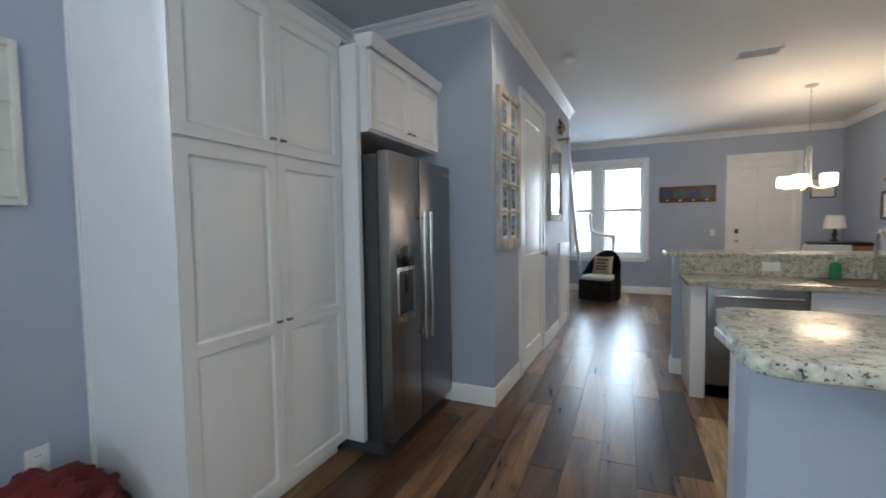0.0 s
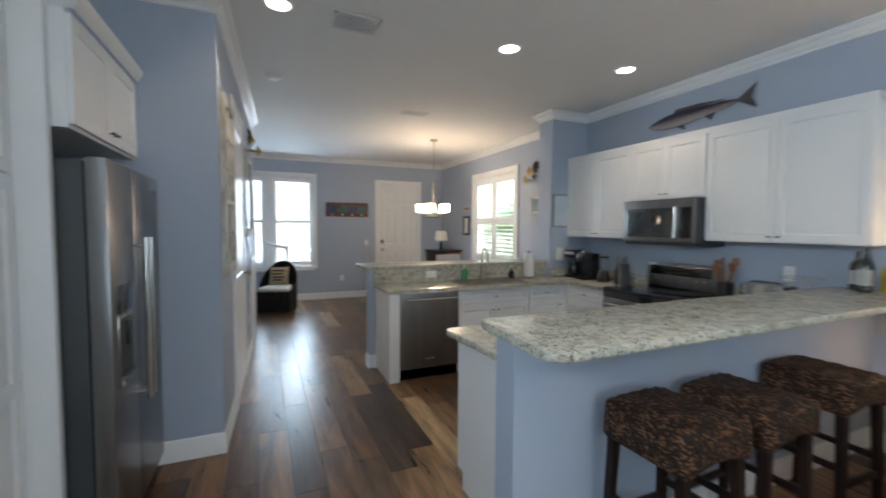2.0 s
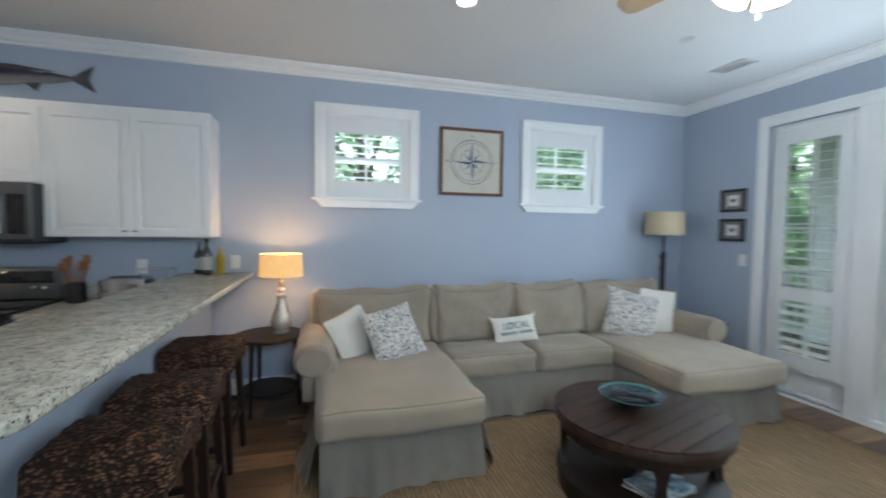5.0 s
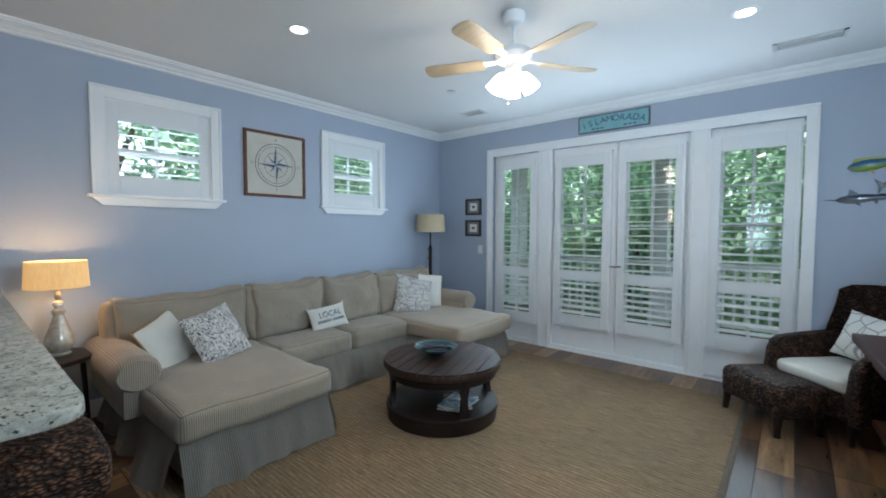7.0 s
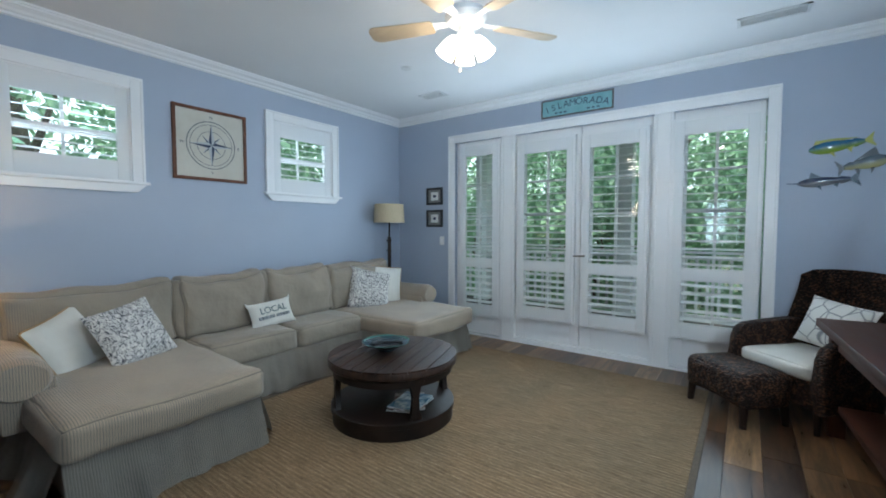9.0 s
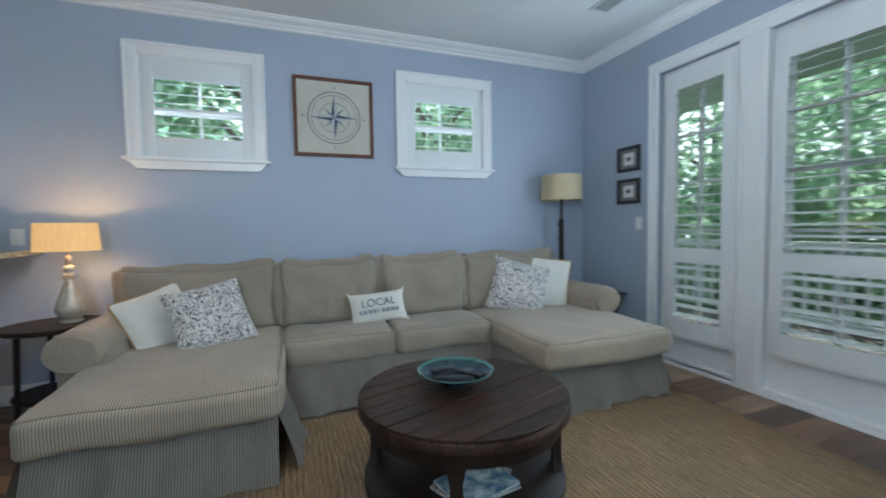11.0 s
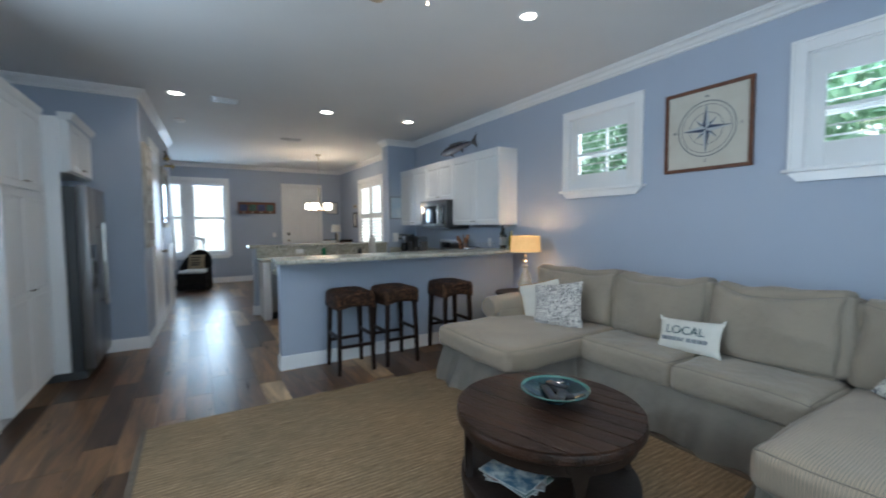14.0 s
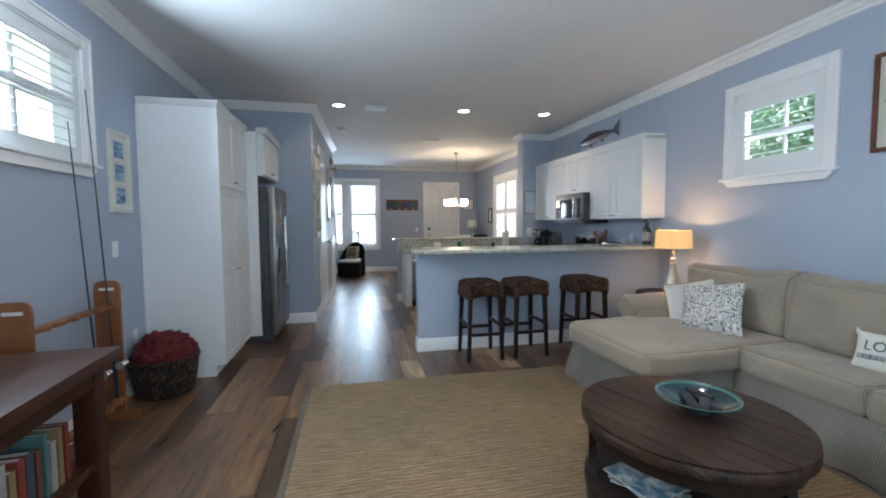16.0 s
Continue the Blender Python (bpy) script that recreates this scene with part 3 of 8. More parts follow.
def jamb(parent, x0, x1, z0, z1, depth=0.16):
    return part("window_jamb", boxes((x0 - 0.001, -depth, z0, x0 + 0.012, 0.004, z1), (x1 - 0.012, -depth, z0, x1 + 0.001, 0.004, z1), (x0, -depth, z1 - 0.012, x1, 0.004, z1 + 0.001), (x0, -depth, z0 - 0.001, x1, 0.0, z0 + 0.012)), WHITE, parent)


def small_window(place, turn, x0, x1, z0, z1, gl):
    w = thing("window_1", place, turn, "white-framed square window with half-open louvred shutter above a moulded sill", "window")
    w["kind"] = "structure"
    casing(w, x0, x1, z0, z1)
    sill(w, x0, x1, z0)
    jamb(w, x0, x1, z0, z1)
    st = (x1 - x0 - (gl[1] - gl[0])) / 2
    ra = (z1 - z0 - (gl[3] - gl[2])) / 2
    zm = (gl[2] + gl[3]) / 2
    louvre_panel(w, x0 + 0.012, x1 - 0.012, z0 + 0.012, z1 - 0.012, -0.032, ra - 0.012, st - 0.012, mids=[(zm - 0.012, zm + 0.012)], tilt=16, pitch=0.068)
    pane(w, x0, z0, x1, z1, -0.12)
    part("muntin", boxes((x0 + 0.38 * (x1 - x0) + 0.09, -0.125, z0, x0 + 0.38 * (x1 - x0) + 0.112, -0.105, z1), (x0, -0.135, zm - 0.02, x1, -0.10, zm + 0.02)), WHITE, w)
    return w


small_window((XR, 0, 0), 90, W1[0], W1[1], W1[2], W1[3], (-0.395, 0.194, 1.885, 2.315))
small_window((XR, 0, 0), 90, W2[0], W2[1], W2[2], W2[3], (-2.42, -1.84, 1.895, 2.33))
small_window((XL, 0, 0), -90, -LWN[1], -LWN[0], LWN[2], LWN[3], (-0.155, 0.48, 1.845, 2.40))

# dining window with two shutter leaves
w = thing("window_2", (XR, 0, 0), 90, "tall white dining window with a pair of louvred shutters", "window")
w["kind"] = "structure"
casing(w, SW[0], SW[1], SW[2], SW[3])
sill(w, SW[0], SW[1], SW[2])
jamb(w, *SW)
xm = (SW[0] + SW[1]) / 2
for a, c in ((SW[0] + 0.012, xm - 0.002), (xm + 0.002, SW[1] - 0.012)):
    louvre_panel(w, a, c, SW[2] + 0.012, SW[3] - 0.012, -0.03, 0.12, 0.07, mids=[(1.55, 1.66)], tilt=14)
pane(w, SW[0], SW[2], SW[1], SW[3], -0.12)
part("muntin", boxes((SW[0], -0.14, 1.60, SW[1], -0.10, 1.65)), WHITE, w)

# twin front window with bare sashes
w = thing("window_3", (0, YF, 0), 180, "white twin sash window full of bright daylight", "window")
w["kind"] = "structure"
fx0, fx1 = -FW[1], -FW[0]
casing(w, fx0, fx1, FW[2], FW[3])
sill(w, fx0, fx1, FW[2])
jamb(w, fx0, fx1, FW[2], FW[3])
mid = 0.235
part("mullion", boxes((mid - 0.09, -0.12, FW[2], mid + 0.09, 0.018, FW[3]), bevel=0.004), WHITE, w)
for a, c in ((fx0 + 0.012, mid - 0.09), (mid + 0.09, fx1 - 0.012)):
    s = part("sash", boxes((a, -0.10, FW[2], a + 0.045, -0.05, FW[3]), (c - 0.045, -0.10, FW[2], c, -0.05, FW[3]), (a + 0.045, -0.10, FW[2], c - 0.045, -0.05, FW[2] + 0.10), (a + 0.045, -0.10, FW[3] - 0.10, c - 0.045, -0.05, FW[3]), (a + 0.045, -0.10, 1.56, c - 0.045, -0.045, 1.61)), WHITE, w)
    pane(s, a, FW[2], c, FW[3], -0.08)
    part("roller_blind", boxes((a + 0.03, -0.045, FW[3] - 0.10, c - 0.03, -0.01, FW[3] - 0.02)), WHITE, s)

# terrace doors
w = thing("door_1", (0, YB, 0), 0, "white glazed terrace doors with louvred shutters between two side lights", "door")
w["kind"] = "structure"
bm = boxes((BD[0] - 0.085, 0, 0, BD[0], 0.024, BD[3] + 0.09), (BD[1], 0, 0, BD[1] + 0.085, 0.024, BD[3] + 0.09), (BD[0], 0, BD[3], BD[1], 0.024, BD[3] + 0.09),
           (1.575, -0.10, 0, 1.765, 0.024, BD[3]), (-0.065, -0.10, 0, 0.105, 0.024, BD[3]), bevel=0.004)
for r in ((BD[0] - 0.09, 0, BD[3] + 0.075, BD[1] + 0.09, 0.034, BD[3] + 0.098), (BD[0] - 0.09, 0, 0, BD[0] - 0.07, 0.032, BD[3] + 0.09), (BD[1] + 0.07, 0, 0, BD[1] + 0.09, 0.032, BD[3] + 0.09),
          (1.60, 0, 0, 1.62, 0.032, BD[3]), (1.72, 0, 0, 1.74, 0.032, BD[3]), (-0.045, 0, 0, -0.03, 0.032, BD[3]), (0.07, 0, 0, 0.085, 0.032, BD[3])):
    box(bm, *r, bevel=0.004)
part("door_frame", bm, WHITE, w)
part("threshold", boxes((BD[0] - 0.08, -0.17, -0.01, BD[1] + 0.08, 0.03, 0.02), (0.10, -0.04, 0.02, 1.58, 0.018, 0.05), (BD[0], -0.085, 0.02, -0.063, -0.03, 0.052), (1.763, -0.085, 0.02, BD[1], -0.03, 0.052), bevel=0.002), WHITE, w)
LEAVES = [("side_light", 1.765, 2.43, (1.80, 2.325, 0.27, 2.385), (1.865, 2.25)), ("door_leaf", 0.815, 1.575, (0.888, 1.518, 0.32, 2.34), (0.945, 1.44)),
          ("door_leaf", 0.105, 0.805, (0.165, 0.768, 0.32, 2.33), (0.212, 0.686)), ("side_light", -0.75, -0.065, (-0.712, -0.078, 0.335, 2.345), (-0.625, -0.15))]
for nm, a, c, pan, gl in LEAVES:
    st = 0.11
    leaf = part(nm, boxes((a, -0.085, 0.05, a + st, -0.035, BD[3]), (c - st, -0.085, 0.05, c, -0.035, BD[3]), (a + st, -0.085, 0.05, c - st, -0.035, 0.36), (a + st, -0.085, BD[3] - 0.17, c - st, -0.035, BD[3]), bevel=0.002), WHITE, w)
    pane(leaf, a + st, 0.36, c - st, BD[3] - 0.17, -0.06)
    xc = (a + c) / 2
    zs = [0.36 + (BD[3] - 0.53) * i / 5 for i in range(1, 5)]
    part("muntin", boxes((xc - 0.012, -0.08, 0.36, xc + 0.012, -0.045, BD[3] - 0.17), *[(a + st, -0.079, z - 0.011, c - st, -0.046, z + 0.011) for z in zs]), WHITE, leaf)
    louvre_panel(leaf, pan[0], pan[1], pan[2], pan[3], 0.0, 0.13, (pan[1] - pan[0] - (gl[1] - gl[0])) / 2, mids=[(0.865, 0.985)], tilt=10, pitch=0.074, width=0.086)
    part("shutter_frame", boxes((pan[0] - 0.025, -0.035, pan[2] - 0.025, pan[0], 0.02, pan[3] + 0.025), (pan[1], -0.035, pan[2] - 0.025, pan[1] + 0.025, 0.02, pan[3] + 0.025), (pan[0], -0.035, pan[3], pan[1], 0.02, pan[3] + 0.025), (pan[0], -0.035, pan[2] - 0.025, pan[1], 0.02, pan[2]), bevel=0.002), WHITE, leaf)
bm = boxes((0.735, 0.005, 0.96, 0.765, 0.012, 1.16), bevel=0.003)
tube(bm, (0.75, 0.01, 1.06), (0.75, 0.055, 1.06), 0.009)
tube(bm, (0.75, 0.05, 1.06), (0.86, 0.05, 1.055), 0.008)
part("door_handle", bm, KNOB, w)


def raised(bm, x0, x1, z0, z1, y, m=0.055, d=0.009):
    """A raised field in a door: a groove round it, then a sloped shoulder."""
    def ring(a, yy):
        return [bm.verts.new((x0 + a, yy, z0 + a)), bm.verts.new((x1 - a, yy, z0 + a)), bm.verts.new((x1 - a, yy, z1 - a)), bm.verts.new((x0 + a, yy, z1 - a))]
    rs = [ring(0, y + 0.0005), ring(0.008, y - d), ring(0.016, y - d), ring(m * 0.8, y - 0.001), ring(m, y + 0.0)]
    for p, q in zip(rs, rs[1:]):
        for i in range(4):
            bm.faces.new((p[i], p[(i + 1) % 4], q[(i + 1) % 4], q[i]))
    bm.faces.new(rs[-1])


def panel_slab(x0, x1, z0, z1, y0, y1, fields, m=0.05, d=0.008, gap=True):
    """A door slab whose front (at y1) has raised fields."""
    bm = bmesh.new()
    box(bm, x0, y0, z0, x1, y1 - 0.010, z1)
    xs = sorted({x0, x1, *[f[0] for f in fields], *[f[1] for f in fields]})
    for a, c in zip(xs, xs[1:]):
        spans = sorted((f[2], f[3]) for f in fields if f[0] <= a + 1e-6 and f[1] >= c - 1e-6)
        z = z0
        for s in spans + [(z1, z1)]:
            if s[0] - z > 1e-4:
                box(bm, a, y1 - 0.010, z, c, y1, s[0])
            z = s[1]
    bmesh.ops.remove_doubles(bm, verts=bm.verts, dist=1e-5)
    for f in fields:
        raised(bm, *f, y1, m, d)
    return bm


# front door
w = thing("door_2", (0, YF, 0), 180, "white panelled front door with a black lock and knob", "door")
w["kind"] = "structure"
a, c = -FD[1], -FD[0]
bm = boxes((a - 0.085, 0, 0, a, 0.024, FD[3] + 0.085), (c, 0, 0, c + 0.085, 0.024, FD[3] + 0.085), (a, 0, FD[3], c, 0.024, FD[3] + 0.085), (a, -0.16, 0, a + 0.02, 0, FD[3]), (c - 0.02, -0.16, 0, c, 0, FD[3]), (a, -0.16, FD[3] - 0.02, c, 0, FD[3]), bevel=0.003)
part("door_frame", bm, WHITE, w)
xm = (a + c) / 2
f = [(a + 0.13, xm - 0.06, 0.25, 0.95), (xm + 0.06, c - 0.13, 0.25, 0.95), (a + 0.13, xm - 0.06, 1.12, 1.85), (xm + 0.06, c - 0.13, 1.12, 1.85), (a + 0.13, xm - 0.06, 1.98, 2.25), (xm + 0.06, c - 0.13, 1.98, 2.25)]
leaf = part("door_leaf", panel_slab(a + 0.02, c - 0.02, 0.01, FD[3] - 0.02, -0.075, -0.03, f), WHITE, w)
bm = boxes((c - 0.115, -0.03, 1.13, c - 0.055, -0.012, 1.21), bevel=0.005)
part("lock", bm, BLACK, leaf)
bm = bmesh.new()
lathe(bm, [(0, 0.0), (0.032, 0.0), (0.032, 0.008), (0.012, 0.014), (0.012, 0.035), (0.03, 0.045), (0.03, 0.06), (0, 0.068)], m=Matrix.Translation((c - 0.085, -0.03, 1.0)) @ Matrix.Rotation(radians(-90), 4, "X"))
part("door_handle", bm, NICKEL, leaf)

# hall door and low cupboard door
HTURN = -90 - math.degrees(math.atan2(LW[1][0] - LW[0][0], LW[1][1] - LW[0][1]))


def on_hall(y, z=0.0, off=0.0):
    return (hall(y) + off, y, z)


def hall_door(name, y0, y1, h, label):
    w = thing(name, on_hall((y0 + y1) / 2), HTURN, label, "door")
    w["kind"] = "structure"
    half = (y1 - y0) / 2
    part("door_frame", boxes((-half - 0.07, -0.01, 0, -half, 0.022, h + 0.07), (half, -0.01, 0, half + 0.07, 0.022, h + 0.07), (-half, -0.01, h, half, 0.022, h + 0.07), bevel=0.004), WHITE, w)
    return w, half


w, half = hall_door("door_3", 3.55, 4.36, 2.43, "closed white two-panel hall door")
f = [(-half + 0.12, half - 0.12, 0.20, 0.88), (-half + 0.12, half - 0.12, 1.05, 2.27)]
leaf = part("door_leaf", panel_slab(-half + 0.004, half - 0.004, 0.01, 2.426, -0.005, 0.014, f), WHITE, w)
bm = bmesh.new()
tube(bm, (-half + 0.07, 0.014, 1.03), (-half + 0.07, 0.055, 1.03), 0.011)
lathe(bm, [(0, 0), (0.027, 0.004), (0.03, 0.018), (0.022, 0.032), (0, 0.036)], m=Matrix.Translation((-half + 0.07, 0.05, 1.03)) @ Matrix.Rotation(radians(-90), 4, "X"))
part("door_handle", bm, NICKEL, leaf)
w, half = hall_door("door_4", 5.35, 5.90, 1.02, "small white cupboard door under the stairs")
part("door_leaf", panel_slab(-half + 0.004, half - 0.004, 0.01, 1.016, -0.005, 0.014, [(-half + 0.09, half - 0.09, 0.12, 0.90)]), WHITE, w)


# ---- kitchen ----
def knob(parent, x, y, z, r=0.014):
    bm = bmesh.new()
    lathe(bm, [(0.005, 0), (0.005, 0.012), (r, 0.018), (r, 0.024), (r * 0.6, 0.03), (0, 0.031)], m=Matrix.Translation((x, y, z)) @ Matrix.Rotation(radians(-90), 4, "X"), sides=14)
    return part("knob", bm, NICKEL, parent)


def bar_knob(parent, x, y, z):
    bm = boxes((x - 0.016, y + 0.014, z - 0.006, x + 0.016, y + 0.026, z + 0.006), bevel=0.004)
    tube(bm, (x, y, z), (x, y + 0.016, z), 0.004, sides=8)
    return part("knob", bm, KNOB, parent)


def cabinet(name, place, turn, w, d, z0, z1, doors, label, group="", toe=0.0, drawers=(), knobs=True, material=None):
    """Local: x along the front from 0 to w, front at y = 0, body behind it. doors: (x0, x1, z0, z1, knob x, knob z, fields)."""
    t = thing(name, place, turn, label, "cabinet", group)
    rows = [(0, -d, z0 + toe, w, -0.02, z1)]
    if toe:
        rows.append((0.0, -d, z0, w, -0.09, z0 + toe))
    part("body", boxes(*rows), CABINET, t, smooth=False)
    for x0, x1, a, c, kx, kz, n in doors:
        m = 0.05
        if n == 0:
            f = [(x0 + m, x1 - m, a + m * 0.6, c - m * 0.6)]
        elif n == 1:
            f = [(x0 + m, x1 - m, a + m, c - m)]
        else:
            f = [(x0 + m, x1 - m, a + m, n - m / 2), (x0 + m, x1 - m, n + m / 2, c - m)]
        dd = part("door" if n else "drawer", panel_slab(x0, x1, a, c, -0.019, 0.0, f, m=0.04 if n else 0.02, d=0.009), CABINET, t)
        if kx is not None:
            bar_knob(dd, kx, 0.0, kz)
    return t


def pair(x0, x1, a, c, kz, n=1, gap=0.003):
    xm = (x0 + x1) / 2
    return [(x0 + gap, xm - gap / 2, a, c, xm - 0.03, kz, n), (xm + gap / 2, x1 - gap, a, c, xm + 0.03, kz, n)]


# pantry (front faces +x): local x runs to -y, so it starts at its far side
PX, PY0, PY1 = -1.19, 0.93, 1.885
pantry = cabinet("pantry_cabinet", (PX, PY1, 0), -90, PY1 - PY0, abs(XL - PX) - 0.004, 0, 2.33,
                 pair(0.012, PY1 - PY0 - 0.0, 0.11, 1.655, 0.90, n=0.87) + pair(0.012, PY1 - PY0 - 0.0, 1.67, 2.31, 1.728), "tall white pantry cabinet with raised-panel doors and small bar knobs", toe=0.10)
moulding("cabinet_crown", [(XL + 0.01, PY0), (PX - 0.015, PY0), (PX - 0.015, PY1)][::-1], [(0, 2.315), (0.012, 2.325), (0.030, 2.355), (0.034, 2.375), (0.0, 2.375)], CABINET).parent = None
part("side_panel", boxes((PY1 - PY0, -0.605, 0.0, PY1 - PY0 + 0.006, -0.075, 2.33), (PY1 - PY0, -0.076, 0.10, PY1 - PY0 + 0.006, -0.002, 2.33)), CABINET, pantry)
part("scribe", boxes((PY1 - PY0 + 0.006, -0.608, 0.0, PY1 - PY0 + 0.016, -0.588, 2.32)), CABINET, pantry)
filler = thing("end_panel", (-1.09, 1.925, 0), -90, "white refrigerator end panel", "panel")
part("board", boxes((0, -0.70, 0.09, 0.038, 0, 2.33), bevel=0.002), CABINET, filler)
over = cabinet("over_fridge_cabinet", (-1.02, 2.82, 0), -90, 0.89, 0.77, 1.86, 2.33, pair(0.0, 0.89, 1.875, 2.30, 1.92), "short white two-door cabinet over the refrigerator")
moulding("cabinet_crown", [(-1.09, 1.925), (-1.01, 1.925), (-1.01, 2.82)][::-1], [(0, 2.315), (0.012, 2.325), (0.030, 2.355), (0.034, 2.375), (0.0, 2.375)], CABINET)

# refrigerator
fr = thing("refrigerator", (-0.93, 2.82, 0), -90, "stainless steel side-by-side refrigerator with a door dispenser", "refrigerator")
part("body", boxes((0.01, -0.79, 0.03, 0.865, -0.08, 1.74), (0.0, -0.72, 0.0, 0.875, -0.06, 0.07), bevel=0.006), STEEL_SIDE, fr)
ds = 0.50
for nm, a, c in (("fresh_food_door", 0.005, ds - 0.004), ("freezer_door", ds + 0.004, 0.87)):
    dr_ = part(nm, boxes((a, -0.075, 0.08, c, 0.0, 1.755), bevel=0.012), STEEL, fr)
    hx = ds - 0.045 if nm[0] == "f" and c < 0.6 else ds + 0.045
    bm = bmesh.new()
    tube(bm, (hx, 0.055, 0.62), (hx, 0.055, 1.42), 0.013, sides=14)
    for z in (0.66, 1.38):
        tube(bm, (hx, 0.0, z), (hx, 0.055, z), 0.010, sides=10)
    part("door_handle", bm, CHROME, dr_)
bm = boxes((ds + 0.085, 0.0005, 1.09, ds + 0.30, 0.006, 1.215), bevel=0.003)
part("control_panel", bm, BLACKGLASS, fr)
part("dispenser", boxes((ds + 0.085, 0.0005, 0.76, ds + 0.30, 0.004, 1.085), bevel=0.002), CHROME, fr)
part("dispenser_recess", boxes((ds + 0.105, 0.002, 0.80, ds + 0.28, 0.0055, 1.065), bevel=0.002), STEEL_SIDE, fr)
part("drip_tray", boxes((ds + 0.11, 0.004, 0.80, ds + 0.275, 0.022, 0.812), bevel=0.003), STEEL, fr)
part("spout", boxes((ds + 0.17, 0.004, 0.94, ds + 0.215, 0.022, 1.05), bevel=0.004), BLACK, fr)
part("badge", boxes((0.03, 0.0005, 1.68, 0.12, 0.002, 1.70)), CHROME, fr)

# sink run: front faces -y (turn 180 puts local y to -y, local x to -x)
SY = 3.55
dw = thing("dishwasher", (1.435, SY, 0), 180, "stainless steel dishwasher with a bar handle", "dishwasher")
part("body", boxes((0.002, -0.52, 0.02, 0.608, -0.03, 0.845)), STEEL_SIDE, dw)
d = part("door", boxes((0.004, -0.03, 0.115, 0.606, 0.008, 0.848), bevel=0.006), STEEL, dw)
bm = bmesh.new()
tube(bm, (0.05, 0.05, 0.79), (0.56, 0.05, 0.79), 0.011, sides=14)
tube(bm, (0.07, 0.0, 0.79), (0.07, 0.05, 0.79), 0.008, sides=8)
tube(bm, (0.54, 0.0, 0.79), (0.54, 0.05, 0.79), 0.008, sides=8)
part("door_handle", bm, CHROME, d)
part("kick_plate", boxes((0.004, -0.08, 0.01, 0.606, -0.03, 0.10)), BLACK, dw)
part("badge", boxes((0.26, 0.0085, 0.20, 0.35, 0.0095, 0.215)), CHROME, d)
ep = thing("end_panel", (0.825, SY, 0), 180, "white cabinet end panel beside the dishwasher", "panel")
part("board", boxes((0.0, -0.53, 0.0, 0.10, 0.0, 0.85), bevel=0.003), CABINET, ep)


def base_unit(x_right, y, turn, w, label, n=2, group="kitchen base cabinets"):
    ds_ = [(0.005, w - 0.005, 0.70, 0.84, w / 2, 0.77, 0)]
    if n == 2:
        ds_ += pair(0.002, w - 0.002, 0.11, 0.685, 0.63)
    else:
        ds_ += [(0.005, w - 0.005, 0.11, 0.685, 0.05, 0.63, 1)]
    return cabinet("base_cabinet", (x_right, y, 0), turn, w, 0.53 if turn == 180 else 0.58, 0, 0.85, ds_, label, group, toe=0.10)


base_unit(2.28, SY, 180, 0.845, "white sink base cabinet with raised-panel doors")
base_unit(2.73, SY, 180, 0.45, "white base cabinet with one drawer and one door", 1)
CX = 2.79
t = cabinet("base_cabinet", (CX, 3.545 - 0.56 + 0.0, 0), 90, 0.56, 0.60, 0, 0.85, [(0.005, 0.54, 0.70, 0.84, 0.27, 0.77, 0), (0.005, 0.54, 0.11, 0.685, 0.05, 0.63, 1)], "white base cabinet beside the range", "kitchen base cabinets", toe=0.10)
t = cabinet("base_cabinet", (CX, 1.99, 0), 90, 0.225, 0.60, 0, 0.85, [(0.005, 0.22, 0.70, 0.84, 0.11, 0.77, 0), (0.005, 0.22, 0.11, 0.685, 0.05, 0.63, 1)], "narrow white base cabinet beside the range", "kitchen base cabinets", toe=0.10)
# breakfast side: doors face the sink run
t = cabinet("base_cabinet", (0.665, 1.965, 0), 0, 2.12, 0.60, 0, 0.85, pair(0.01, 0.72, 0.11, 0.84, 0.75) + pair(0.72, 1.42, 0.11, 0.84, 0.75) + pair(1.42, 2.11, 0.11, 0.84, 0.75), "white base cabinets under the breakfast counter", "kitchen base cabinets", toe=0.10)

# knee walls, painted like the room
bm = boxes((0.565, 1.22, -0.02, XR, 1.36, 1.034))
tagged(part("wall_breakfast", bm, WALL, smooth=False), kind="structure")
bm = boxes((0.655, 4.08, -0.02, 2.88, 4.20, 1.034))
tagged(part("wall_sink", bm, WALL, smooth=False), kind="structure")


def rounded(pts, r, seg=6):
    out = []
    n = len(pts)
    for i in range(n):
        p, a, c = Vector(pts[i][:2]), Vector(pts[i - 1][:2]), Vector(pts[(i + 1) % n][:2])
        rr_ = pts[i][2] if len(pts[i]) > 2 else r
        if rr_ < 1e-4:
            out.append(tuple(p))
            continue
        u, v = (a - p).normalized() * rr_, (c - p).normalized() * rr_
        for k in range(seg + 1):
            s = k / seg
            q = p + u * (1 - s) ** 2 + v * s ** 2
            out.append(tuple(q))
    return out


cf = thing("corner_filler", (2.70, 3.56, 0), 0, "white corner filler between the base cabinets", "panel")
part("board", boxes((0.03, 0.0, 0.10, 0.40, 0.40, 0.849), (0.092, -0.02, 0.10, 0.40, 0.0, 0.849)), CABINET, cf, smooth=False)


def slab(name, pts, z0, z1, label, category="countertop"):
    bm = bmesh.new()
    prism(bm, rounded(pts, 0.0), z0, z1, bevel=0.008)
    t = thing(name, (0, 0, 0), 0, label, category)
    part("top", bm, GRANITE, t)
    return t


